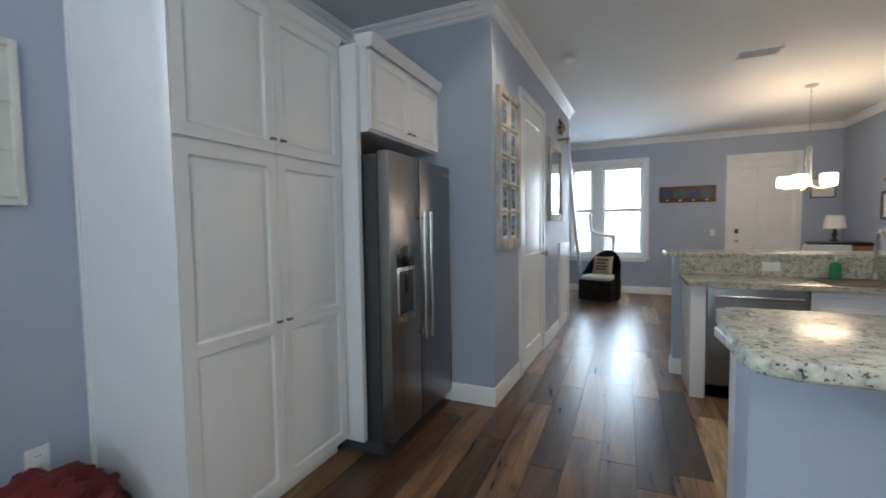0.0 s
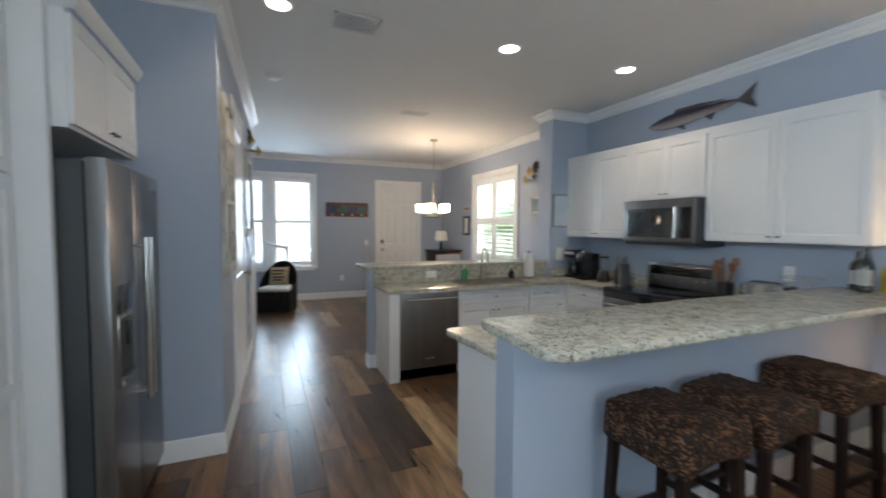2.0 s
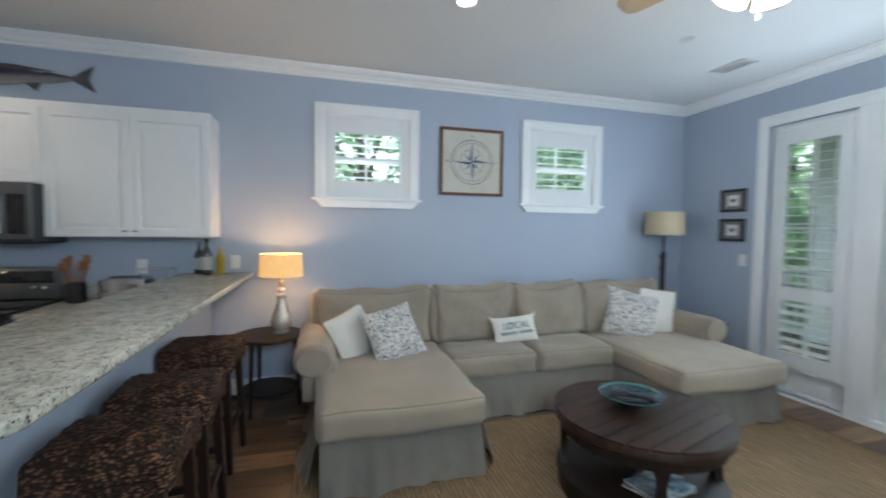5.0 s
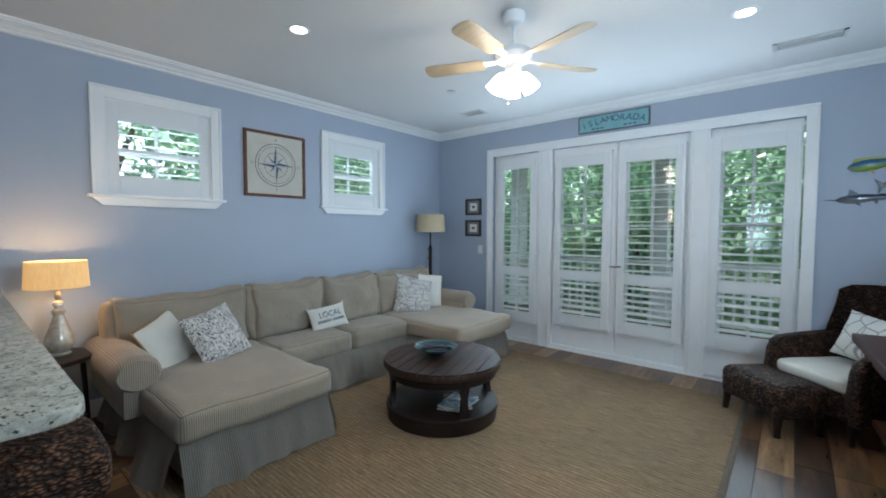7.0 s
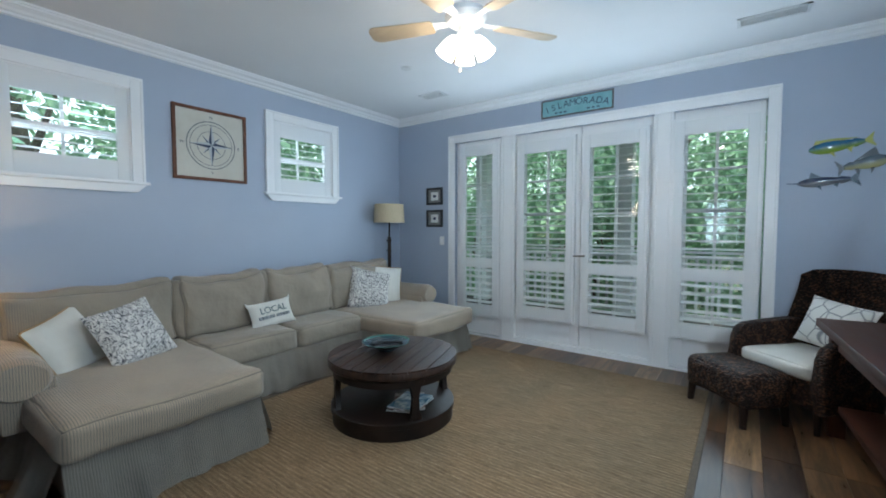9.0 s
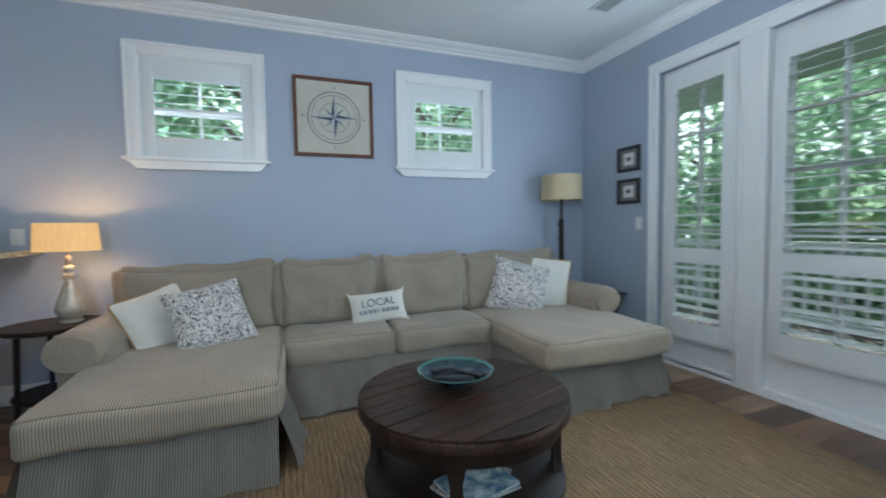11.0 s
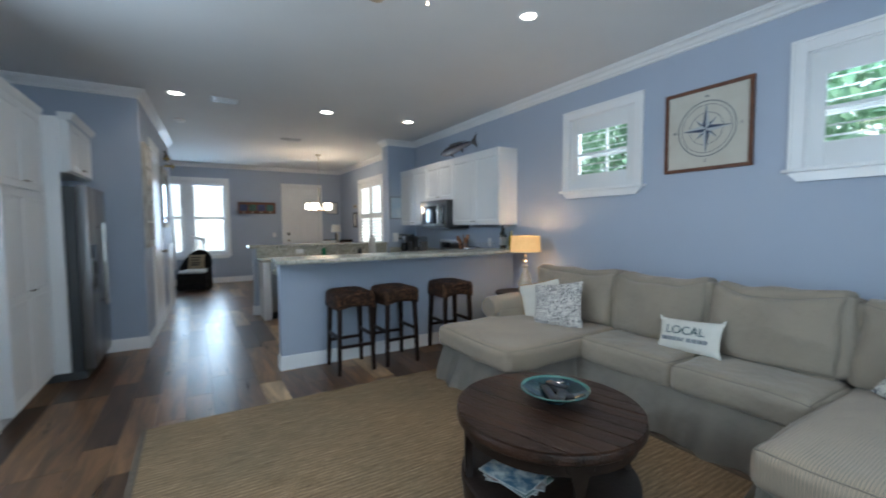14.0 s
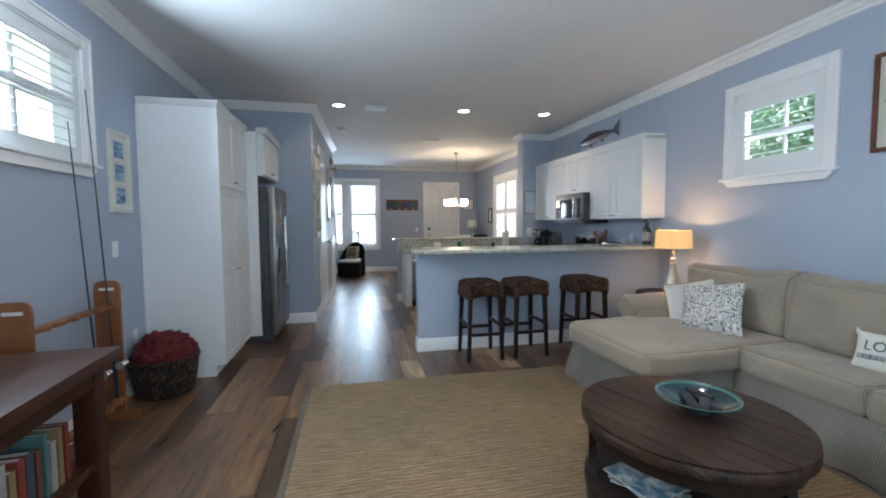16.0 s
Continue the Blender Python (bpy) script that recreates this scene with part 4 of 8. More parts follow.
slab("countertop", [(0.49, 0.89, 0.07), (XR - 0.003, 0.89), (XR - 0.003, 1.44), (0.52, 1.44, 0.05)], 1.036, 1.072, "raised grey-green granite breakfast bar with a polished top", "countertop")
slab("countertop", [(0.60, 4.05, 0.04), (2.878, 4.05), (2.878, 4.50), (0.60, 4.50, 0.04)], 1.036, 1.072, "raised granite bar top behind the sink", "countertop")
ct = slab("countertop", [(0.615, 2.03, 0.04), (2.755, 2.03), (2.755, 2.195), (3.40, 2.195), (3.40, 1.362), (0.645, 1.362)], 0.852, 0.888, "speckled granite counter under the breakfast bar")
ct2 = slab("countertop", [(0.70, 3.515, 0.05), (2.755, 3.515), (2.755, 2.97), (3.40, 2.97), (3.40, 3.962), (2.87, 3.962), (2.87, 4.078), (0.70, 4.078)], 0.852, 0.888, "speckled granite counter round the sink")
part("backsplash", boxes((0.70, 4.055, 0.889, 2.872, 4.079, 1.035)), GRANITE, ct2, smooth=False)
part("backsplash", boxes((3.385, 2.97, 0.889, 3.407, 3.962, 0.985), (2.876, 3.945, 0.889, 3.38, 3.966, 0.985), bevel=0.002), GRANITE, ct2, smooth=False)
part("backsplash", boxes((3.385, 1.362, 0.889, 3.407, 2.195, 0.985), bevel=0.002), GRANITE, ct, smooth=False)
part("outlet", boxes((1.28, 4.049, 0.93, 1.40, 4.054, 1.0), bevel=0.002), OUTLET, ct2)

sink = thing("sink", (1.92, 3.78, 0.886), 0, "brown granite double sink basin", "sink")
SINKM = mat("sink_composite", (0.10, 0.075, 0.05), 0.35)
bm = boxes((-0.36, -0.20, 0.0, 0.36, 0.20, 0.006))
part("basin_rim", boxes((-0.37, -0.21, 0.002, 0.37, -0.185, 0.009), (-0.37, 0.185, 0.002, 0.37, 0.21, 0.009), (-0.37, -0.19, 0.002, -0.345, 0.19, 0.009), (0.345, -0.19, 0.002, 0.37, 0.19, 0.009)), SINKM, sink)
part("basin", boxes((-0.345, -0.185, 0.0022, 0.345, 0.185, 0.0042)), SINKM, sink)


def curve_tube(name, pts, r, material, parent=None, label="", cyclic=False, res=10):
    cu = bpy.data.curves.new(name, "CURVE")
    cu.dimensions = "3D"
    cu.bevel_depth = r
    cu.bevel_resolution = 3
    cu.resolution_u = res
    sp = cu.splines.new("NURBS")
    sp.points.add(len(pts) - 1)
    for p, q in zip(sp.points, pts):
        p.co = (*q, 1)
    sp.order_u = 3
    sp.use_endpoint_u = not cyclic
    sp.use_cyclic_u = cyclic
    cu.use_fill_caps = True
    tmp = bpy.data.objects.new(name, cu)
    me = bpy.data.meshes.new_from_object(tmp)
    bpy.data.objects.remove(tmp)
    me.materials.clear()
    me.materials.append(material)
    for p in me.polygons:
        p.use_smooth = True
    ob = new(name, me)
    if parent is not None:
        ob.parent = parent
    return tagged(ob, label=label)


fc = thing("faucet", (1.95, 4.01, 0.888), 0, "bronze gooseneck kitchen faucet", "faucet")
curve_tube("spout", [(0, 0, 0), (0, 0, 0.18), (0, 0, 0.32), (-0.02, -0.10, 0.37), (-0.03, -0.19, 0.30), (-0.03, -0.19, 0.20)], 0.012, NICKEL, fc)
bm = bmesh.new()
lathe(bm, [(0, 0), (0.028, 0), (0.028, 0.02), (0.018, 0.05), (0, 0.05)])
tube(bm, (0.0, 0, 0.06), (0.08, -0.02, 0.09), 0.007)
part("lever", bm, NICKEL, fc)

# range and microwave
rg = thing("range", (2.745, 2.215, 0), 90, "black and steel electric range with a glass top", "range")
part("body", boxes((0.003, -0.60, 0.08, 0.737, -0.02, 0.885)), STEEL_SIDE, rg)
part("oven_door", boxes((0.004, -0.02, 0.20, 0.736, 0.012, 0.80), bevel=0.006), STEEL, rg)
part("oven_window", boxes((0.06, 0.0125, 0.30, 0.68, 0.015, 0.70), bevel=0.002), BLACKGLASS, rg)
part("control_strip", boxes((0.004, -0.02, 0.805, 0.736, 0.015, 0.885), bevel=0.004), BLACKGLASS, rg)
bm = bmesh.new()
tube(bm, (0.05, 0.055, 0.755), (0.69, 0.055, 0.755), 0.012)
tube(bm, (0.08, 0.0, 0.755), (0.08, 0.055, 0.755), 0.008)
tube(bm, (0.66, 0.0, 0.755), (0.66, 0.055, 0.755), 0.008)
part("door_handle", bm, CHROME, rg)
part("cooktop", boxes((0.002, -0.62, 0.886, 0.738, 0.02, 0.899), bevel=0.003), BLACKGLASS, rg)
part("back_panel", boxes((0.004, -0.655, 0.90, 0.736, -0.58, 1.14), bevel=0.008), STEEL, rg)
part("display", boxes((0.05, -0.58, 1.02, 0.69, -0.576, 1.11), bevel=0.002), BLACKGLASS, rg)
for x in (0.10, 0.17, 0.57, 0.64):
    bm = bmesh.new()
    lathe(bm, [(0.018, 0), (0.016, 0.02), (0, 0.022)], m=Matrix.Translation((x, -0.577, 0.985)) @ Matrix.Rotation(radians(-90), 4, "X"), sides=16)
    part("control_knob", bm, CHROME, rg)

mw = thing("microwave", (3.02, 2.215, 1.345), 90, "stainless steel microwave fixed under the wall cabinets", "microwave")
part("body", boxes((0, -0.39, 0, 0.745, 0, 0.40), bevel=0.004), STEEL_SIDE, mw)
part("front", boxes((0, 0.0, 0.015, 0.745, 0.03, 0.40), bevel=0.004), STEEL, mw)
part("window", boxes((0.19, 0.0305, 0.05, 0.70, 0.034, 0.32), bevel=0.003), mat("mirrored_oven_glass", (0.10, 0.105, 0.11), 0.06, 0.85, coat=1.0), mw)
part("control_panel", boxes((0.025, 0.0305, 0.05, 0.13, 0.033, 0.32), bevel=0.002), BLACKGLASS, mw)
bm = bmesh.new()
tube(bm, (0.155, 0.065, 0.05), (0.155, 0.065, 0.33), 0.011)
tube(bm, (0.155, 0.03, 0.07), (0.155, 0.065, 0.07), 0.007)
tube(bm, (0.155, 0.03, 0.31), (0.155, 0.065, 0.31), 0.007)
part("door_handle", bm, CHROME, mw)
part("vent_plate", boxes((0, -0.385, -0.02, 0.745, 0.0, -0.001)), BLACK, mw)

UX = 3.115
ul = "white raised-panel wall cabinet with two doors"
gp = "kitchen wall cabinets"
cabinet("wall_cabinet", (UX, 1.145, 0), 90, 1.062, 0.30, 1.375, 2.30, pair(0.002, 1.06, 1.385, 2.285, 1.42), ul, gp)
cabinet("wall_cabinet", (UX, 2.21, 0), 90, 0.788, 0.30, 1.75, 2.30, pair(0.002, 0.786, 1.76, 2.285, 1.80), "short white wall cabinet over the microwave", gp)
cabinet("wall_cabinet", (UX, 3.0, 0), 90, 0.955, 0.30, 1.375, 2.30, pair(0.002, 0.953, 1.385, 2.285, 1.42), ul, gp)
moulding("cabinet_crown", [(XR - 0.01, 1.145), (UX - 0.005, 1.145), (UX - 0.005, 3.955)][::-1], [(0, 2.285), (0.010, 2.292), (0.026, 2.315), (0.030, 2.33), (0.0, 2.33)], CABINET)

# ---- living room ----
rug = thing("rug", (0.97, -1.39, 0), 0, "flat woven tan jute rug with fine lengthwise ribs", "rug")
bm = boxes((-1.40, -1.86, 0.0005, 1.40, 1.86, 0.011), bevel=0.004)
part("weave", bm, JUTE, rug)
RUGEDGE = mat("dark_rug_binding", (0.10, 0.075, 0.055), 0.9, second=(0.14, 0.11, 0.08), scale=40, bump=0.4)
part("binding", boxes((-1.435, -1.86, 0.0005, -1.401, 1.86, 0.012), bevel=0.003), RUGEDGE, rug)
part("binding", boxes((1.401, -1.86, 0.0005, 1.435, 1.86, 0.012), bevel=0.003), RUGEDGE, rug)

sofa = thing("sectional_sofa", (0, 0, 0), 0, "U-shaped beige sectional sofa in a loose striped slipcover with two chaises", "sofa")
SX = 3.36


def skirt(name, pts, z0, z1, flare, seed, fold=0.022):
    """Loose cloth that hangs along a line on the plan, with folds that deepen towards the hem."""
    bm = bmesh.new()
    line = []
    for a, c in zip(pts, pts[1:]):
        a, c = Vector(a), Vector(c)
        n = max(2, int((c - a).length / 0.022))
        nrm = Vector(((c - a).y, -(c - a).x)).normalized()
        for i in range(n + (c == Vector(pts[-1]))):
            line.append((a.lerp(c, i / n), nrm))
    rows = 9
    grid = []
    s = 0.0
    prev = line[0][0]
    for p, nrm in line:
        s += (p - prev).length
        prev = p
        col = []
        for k in range(rows):
            f = k / (rows - 1)
            wave = noise.noise(Vector((s * 6.5, seed, f * 0.6))) * 1.3 + 0.55 * noise.noise(Vector((s * 15, seed + 4, f * 1.4)))
            sag = 0.35 * noise.noise(Vector((s * 4 + f * 5, seed + 9, f * 3)))
            o = flare * f + fold * f * wave + 0.012 * sag
            hem = 0.012 * noise.noise(Vector((s * 3, seed, 2)))
            col.append(bm.verts.new((p.x + nrm.x * o, p.y + nrm.y * o, z1 + (z0 - z1 + hem) * f)))
        grid.append(col)
    for a, c in zip(grid, grid[1:]):
        for k in range(rows - 1):
            bm.faces.new((a[k], c[k], c[k + 1], a[k + 1]))
    bmesh.ops.solidify(bm, geom=bm.faces[:], thickness=0.004)
    return part(name, bm, SKIRT_LIT, sofa)


body = part("frame", boxes((1.86, -0.62, 0.06, SX, 0.30, 0.30), (2.62, -2.14, 0.06, SX, -0.60, 0.30), (1.94, -3.13, 0.06, SX, -2.12, 0.30),
                           (3.16, -3.06, 0.05, SX, 0.36, 0.78), bevel=0.03), TICKING, sofa)
for pts, sd in (([(1.83, -0.63), (1.83, 0.32)][::-1], 1), ([(1.83, 0.32), (3.30, 0.32)][::-1], 2), ([(2.55, -0.63), (1.83, -0.63)][::-1], 3), ([(2.50, -2.13), (2.50, -0.64)][::-1], 4),
                ([(1.90, -2.13), (2.55, -2.13)][::-1], 5), ([(1.90, -3.14), (1.90, -2.13)][::-1], 6), ([(3.30, -3.14), (1.90, -3.14)][::-1], 7)):
    skirt("skirt", pts, 0.012, 0.31, 0.095, sd, 0.045)


def soft(name, b6, material=None, puff=0.025, wob=0.02, seed=0, tilt=0.0, cuts=11, round_=0.4, label="", parent=None, seam=None, peak=0.0):
    bm = bmesh.new()
    x0, y0, z0, x1, y1, z1 = b6
    c = Vector(((x0 + x1) / 2, (y0 + y1) / 2, (z0 + z1) / 2))
    rim = cushion(bm, x0 - c.x, y0 - c.y, z0 - c.z, x1 - c.x, y1 - c.y, z1 - c.z, puff, cuts, round_, wob, seed, seam)
    if peak:
        for v in bm.verts:
            u, h = v.co.y / (y1 - c.y), max(0.0, v.co.z / (z1 - c.z))
            v.co.z += peak * h * (abs(u) ** 3 - 0.55 + 0.4 * noise.noise(Vector((u * 1.6, seed * 3.1, 0))))
            crease = noise.noise(Vector((v.co.y * 7, v.co.z * 3.2 + v.co.y * 3, seed * 2.3)))
            v.co.x += 0.030 * (abs(crease) - 0.25)
    bmesh.ops.transform(bm, matrix=Matrix.Translation(c) @ Matrix.Rotation(radians(tilt), 4, "Y"), verts=bm.verts)
    welt = [tuple(v.co) for v in rim] if seam else None
    ob = part(name, bm, material or TICKING, parent or sofa, label)
    if welt:
        curve_tube("piping", welt, 0.0045, WELT, ob, cyclic=True, res=2)
    return ob


WELT = mat("cushion_welt", (0.20, 0.175, 0.14), 0.9)
soft("chaise_cushion", (1.77, -0.65, 0.29, 3.02, 0.34, 0.47), seed=1, puff=0.018, wob=0.014, cuts=14, round_=0.5, seam=(2, 1))
soft("chaise_cushion", (1.80, -3.15, 0.29, 3.02, -2.13, 0.47), seed=2, puff=0.018, wob=0.014, cuts=14, round_=0.5, seam=(2, 1))
soft("seat_cushion", (2.50, -1.385, 0.29, 3.08, -0.655, 0.475), BACKCLOTH, seed=3, puff=0.016, wob=0.016, round_=0.5, seam=(2, 1))
soft("seat_cushion", (2.49, -2.125, 0.29, 3.08, -1.395, 0.475), BACKCLOTH, seed=4, puff=0.016, wob=0.016, round_=0.5, seam=(2, 1))
soft("back_cushion", (3.00, -0.605, 0.45, 3.22, 0.36, 0.915), seed=5, tilt=7, puff=0.06, wob=0.03, cuts=16, material=BACKCLOTH, seam=(0, -1), peak=0.05)
soft("back_cushion", (2.97, -1.355, 0.45, 3.19, -0.635, 0.93), seed=6, tilt=8, puff=0.065, wob=0.03, cuts=16, material=BACKCLOTH, seam=(0, -1), peak=0.05)
soft("back_cushion", (2.97, -2.09, 0.45, 3.19, -1.385, 0.93), seed=7, tilt=8, puff=0.065, wob=0.03, cuts=16, material=BACKCLOTH, seam=(0, -1), peak=0.05)
soft("back_cushion", (3.00, -3.04, 0.45, 3.22, -2.125, 0.925), seed=8, tilt=7, puff=0.06, wob=0.03, cuts=16, material=BACKCLOTH, seam=(0, -1), peak=0.05)


def arm(y_in, y_out, x0, seed):
    bm = bmesh.new()
    s = 1 if y_out > y_in else -1
    box(bm, x0 + 0.03, y_in, 0.28, SX - 0.05, y_out - s * 0.03, 0.55, bevel=0.03)
    yc = (y_in + y_out) / 2 + s * 0.02
    n = 26
    prof = []
    for k in range(n + 1):
        xx = x0 + (SX - 0.04 - x0) * k / n
        e = min(k, n - k)
        r = 0.122 * (0.80 if e == 0 else 0.95 if e == 1 else 1.0)
        ring = []
        for j in range(20):
            a = 2 * math.pi * j / 20
            w_ = 1 + 0.06 * noise.noise(Vector((xx * 5, a * 1.5, seed)))
            ring.append(bm.verts.new((xx, yc + r * 1.15 * w_ * math.cos(a), 0.555 + r * 0.95 * w_ * math.sin(a))))
        prof.append(ring)
    for p, q in zip(prof, prof[1:]):
        for j in range(20):
            bm.faces.new((p[j], p[(j + 1) % 20], q[(j + 1) % 20], q[j]))
    bm.faces.new(prof[0])
    bm.faces.new(prof[-1])
    return part("arm", bm, TICKING, sofa)


arm(0.21, 0.47, 2.36, 1)
arm(-3.02, -3.27, 2.42, 2)

# throw pillows
PATTERN = mat("ikat_print", (0.60, 0.59, 0.56), 0.85)
nt, b = nodes_of(PATTERN)
v1 = texture(nt, "ShaderNodeTexNoise", 27, stretch=(1.5, 1, 0.8), Detail=2, Distortion=3.5)
v2 = texture(nt, "ShaderNodeTexNoise", 14, Detail=2, Distortion=2.0)
k1 = ramp(nt, v1.outputs["Fac"], [(0.43, (0.05, 0.05, 0.065)), (0.48, (0.66, 0.64, 0.60))])
k2 = ramp(nt, v2.outputs["Fac"], [(0.36, (0.72, 0.72, 0.76)), (0.6, (1, 1, 1))])
nt.links.new(mixed(nt, 0.7, k1, k2, "MULTIPLY"), b.inputs["Base Color"])
TRELLIS = mat("grey_trellis_print", (0.66, 0.66, 0.63), 0.85)
nt, b = nodes_of(TRELLIS)
v1 = texture(nt, "ShaderNodeTexVoronoi", 9)
v1.feature = "DISTANCE_TO_EDGE"
k1 = ramp(nt, v1.outputs["Distance"], [(0.02, (0.25, 0.26, 0.27)), (0.05, (0.66, 0.66, 0.63))])
nt.links.new(k1, b.inputs["Base Color"])


def pillow(label, place, w_, h_, t_, aim, roll, material, piping=None, seed=0):
    """A pillow: its face looks along aim, and it is rolled about that axis."""
    p = thing("throw_pillow", (0, 0, 0), 0, label, "pillow", "throw pillows")
    q = Vector(aim).to_track_quat("-Y", "Z").to_matrix().to_4x4()
    p.matrix_basis = Matrix.Translation(place) @ q @ Matrix.Rotation(radians(roll), 4, "Y")
    bm = bmesh.new()
    n = 16
    for side in (-1, 1):
        g = []
        for i in range(n + 1):
            row = []
            for j in range(n + 1):
                u, v = 2 * i / n - 1, 2 * j / n - 1
                pu = u * (1 - 0.07 * (1 - v * v))
                pv = v * (1 - 0.07 * (1 - u * u))
                hgt = max(0.0, (1 - u * u) * (1 - v * v)) ** 0.42
                d = side * t_ / 2 * hgt * (1 + 0.12 * noise.noise(Vector((u * 2, v * 2, seed + side))))
                row.append(bm.verts.new((pu * w_ / 2, -d, pv * h_ / 2)))
            g.append(row)
        for i in range(n):
            for j in range(n):
                bm.faces.new((g[i][j], g[i + 1][j], g[i + 1][j + 1], g[i][j + 1]))
    bmesh.ops.remove_doubles(bm, verts=bm.verts, dist=0.0008)
    part("cover", bm, material, p)
    if piping:
        pts = []
        for a, c in (((-1, -1), (1, -1)), ((1, -1), (1, 1)), ((1, 1), (-1, 1)), ((-1, 1), (-1, -1))):
            for k in range(8):
                f = k / 8
                u, v = a[0] + (c[0] - a[0]) * f, a[1] + (c[1] - a[1]) * f
                pts.append((u * (1 - 0.07 * (1 - v * v)) * w_ / 2, 0, v * (1 - 0.07 * (1 - u * u)) * h_ / 2))
        curve_tube("piping", pts, 0.006, piping, p, cyclic=True, res=3)
    return p


pillow("plain cream pillow with tan piping on the beige sofa", (2.82, 0.07, 0.615), 0.43, 0.42, 0.14, (-0.74, -0.55, 0.42), -15, CREAM, TAN, 1)
pillow("cream pillow with a dark grey floral print on the beige sofa", (2.70, -0.23, 0.64), 0.46, 0.44, 0.15, (-0.86, -0.30, 0.50), -10, PATTERN, None, 2)
pillow("cream pillow with a dark grey floral print on the beige sofa", (2.83, -2.55, 0.655), 0.50, 0.49, 0.15, (-0.88, 0.28, 0.42), 16, PATTERN, None, 3)
pillow("plain cream pillow with tan piping on the beige sofa", (2.92, -2.85, 0.665), 0.49, 0.49, 0.14, (-0.85, 0.40, 0.35), 9, CREAM, TAN, 4)
lp = pillow("small cream lumbar pillow printed with the word LOCAL", (2.83, -1.33, 0.585), 0.43, 0.235, 0.10, (-0.93, 0.0, 0.36), -4, CREAM, None, 5)
words("lettering", "LOCAL", 0.082, pose(-0.005, -0.056, 0.026, 90, 0, 0), mat("teal_grey_ink", (0.07, 0.125, 0.14), 0.8), lp)
for u, v in ((-1, 1), (1, 1), (-1, -1), (1, -1)):
    bm = bmesh.new()
    prism(bm, [(u * 0.195, v * 0.118), (u * 0.222, v * 0.138), (u * 0.215, v * 0.095)], -0.004, 0.004, Matrix.Rotation(radians(90), 4, "X"), bevel=0.002)
    part("corner_ear", bm, CREAM, lp)
for i in range(9):
    part("print_mark", boxes((-0.155 + 0.034 * i, -0.058, -0.048, -0.155 + 0.034 * i + (0.024 if i != 4 else 0.008), -0.040, -0.022)), SOFTINK, lp, smooth=False)

# coffee table
ctab = thing("coffee_table", (1.40, -1.41, 0.011), 108, "round coffee table of dark weathered planks with a lower shelf", "table")
R = 0.46
bm = bmesh.new()
lathe(bm, [(0, 0.395), (R - 0.008, 0.395), (R, 0.402), (R, 0.436), (R - 0.004, 0.441), (0, 0.441)], sides=64)
part("rim", bm, TABLETOP, ctab)
nb = 10
wv = 2 * (R - 0.003) / nb
for i in range(nb):
    x0 = -(R - 0.003) + i * wv
    x1 = x0 + wv - 0.005
    out = []
    rr_ = R - 0.003
    for k in range(17):
        xx = x0 + (x1 - x0) * k / 16
        out.append((math.sqrt(max(0, rr_ ** 2 - xx ** 2)), xx))
    outline = [(a, c) for a, c in out] + [(-a, c) for a, c in out[::-1]]
    bm = bmesh.new()
    prism(bm, outline, 0.4415, 0.4525 + 0.0008 * (i % 3), bevel=0.002)
    part("plank", bm, TABLETOP, ctab)
bm = bmesh.new()
lathe(bm, [(0, 0.075), (R - 0.03, 0.075), (R - 0.02, 0.08), (R - 0.02, 0.112), (R - 0.028, 0.118), (0, 0.118)], sides=56)
part("lower_shelf", bm, TABLEDARK, ctab)
bm = bmesh.new()
lathe(bm, [(R - 0.05, 0.335), (R - 0.035, 0.335), (R - 0.035, 0.395), (R - 0.05, 0.395), (R - 0.05, 0.335)], sides=48)
lathe(bm, [(R - 0.09, 0.0), (R - 0.03, 0.0), (R - 0.03, 0.074), (R - 0.09, 0.074), (R - 0.09, 0.0)], sides=48)
part("apron", bm, TABLEDARK, ctab)
bm0 = bmesh.new()
prof = [(-0.045, 0.118), (-0.022, 0.18), (-0.016, 0.26), (-0.030, 0.33), (-0.060, 0.36), (-0.060, 0.394), (0.060, 0.394), (0.060, 0.36), (0.030, 0.33), (0.016, 0.26), (0.022, 0.18), (0.045, 0.118)]
prism(bm0, prof, -0.018, 0.018, Matrix.Rotation(radians(90), 4, "X"), bevel=0.004)
leg_me = finish("leg", bm0, TABLEDARK)
for k in range(4):
    ob = new("leg", leg_me)
    ob.parent = ctab
    a = math.pi / 4 + k * math.pi / 2
    ob.matrix_basis = Matrix.Translation((math.cos(a) * (R - 0.055), math.sin(a) * (R - 0.055), 0)) @ Matrix.Rotation(a + math.pi / 2, 4, "Z")

GLAZE = mat("teal_reactive_glaze", (0.006, 0.012, 0.035), 0.12, second=(0.012, 0.050, 0.055), scale=9, mix=0.5, coat=0.6)
GLAZERIM = mat("green_glaze_rim", (0.05, 0.15, 0.13), 0.15, coat=0.6)
bowl = thing("decorative_bowl", (1.46, -1.40, 0.466), 0, "wide shallow glazed bowl in teal and navy on the coffee table", "bowl")
bm = bmesh.new()
lathe(bm, [(0, 0.0), (0.055, 0.0), (0.065, 0.006), (0.065, 0.016), (0.10, 0.028), (0.15, 0.052), (0.168, 0.068), (0.172, 0.070), (0.165, 0.066), (0.145, 0.053), (0.10, 0.034), (0.05, 0.022), (0, 0.020)], sides=48)
part("bowl_body", bm, GLAZE, bowl)
bm = bmesh.new()
lathe(bm, [(0.158, 0.0635), (0.168, 0.0715), (0.1735, 0.0715), (0.1735, 0.067), (0.164, 0.062)], sides=48)
part("rim", bm, GLAZERIM, bowl)
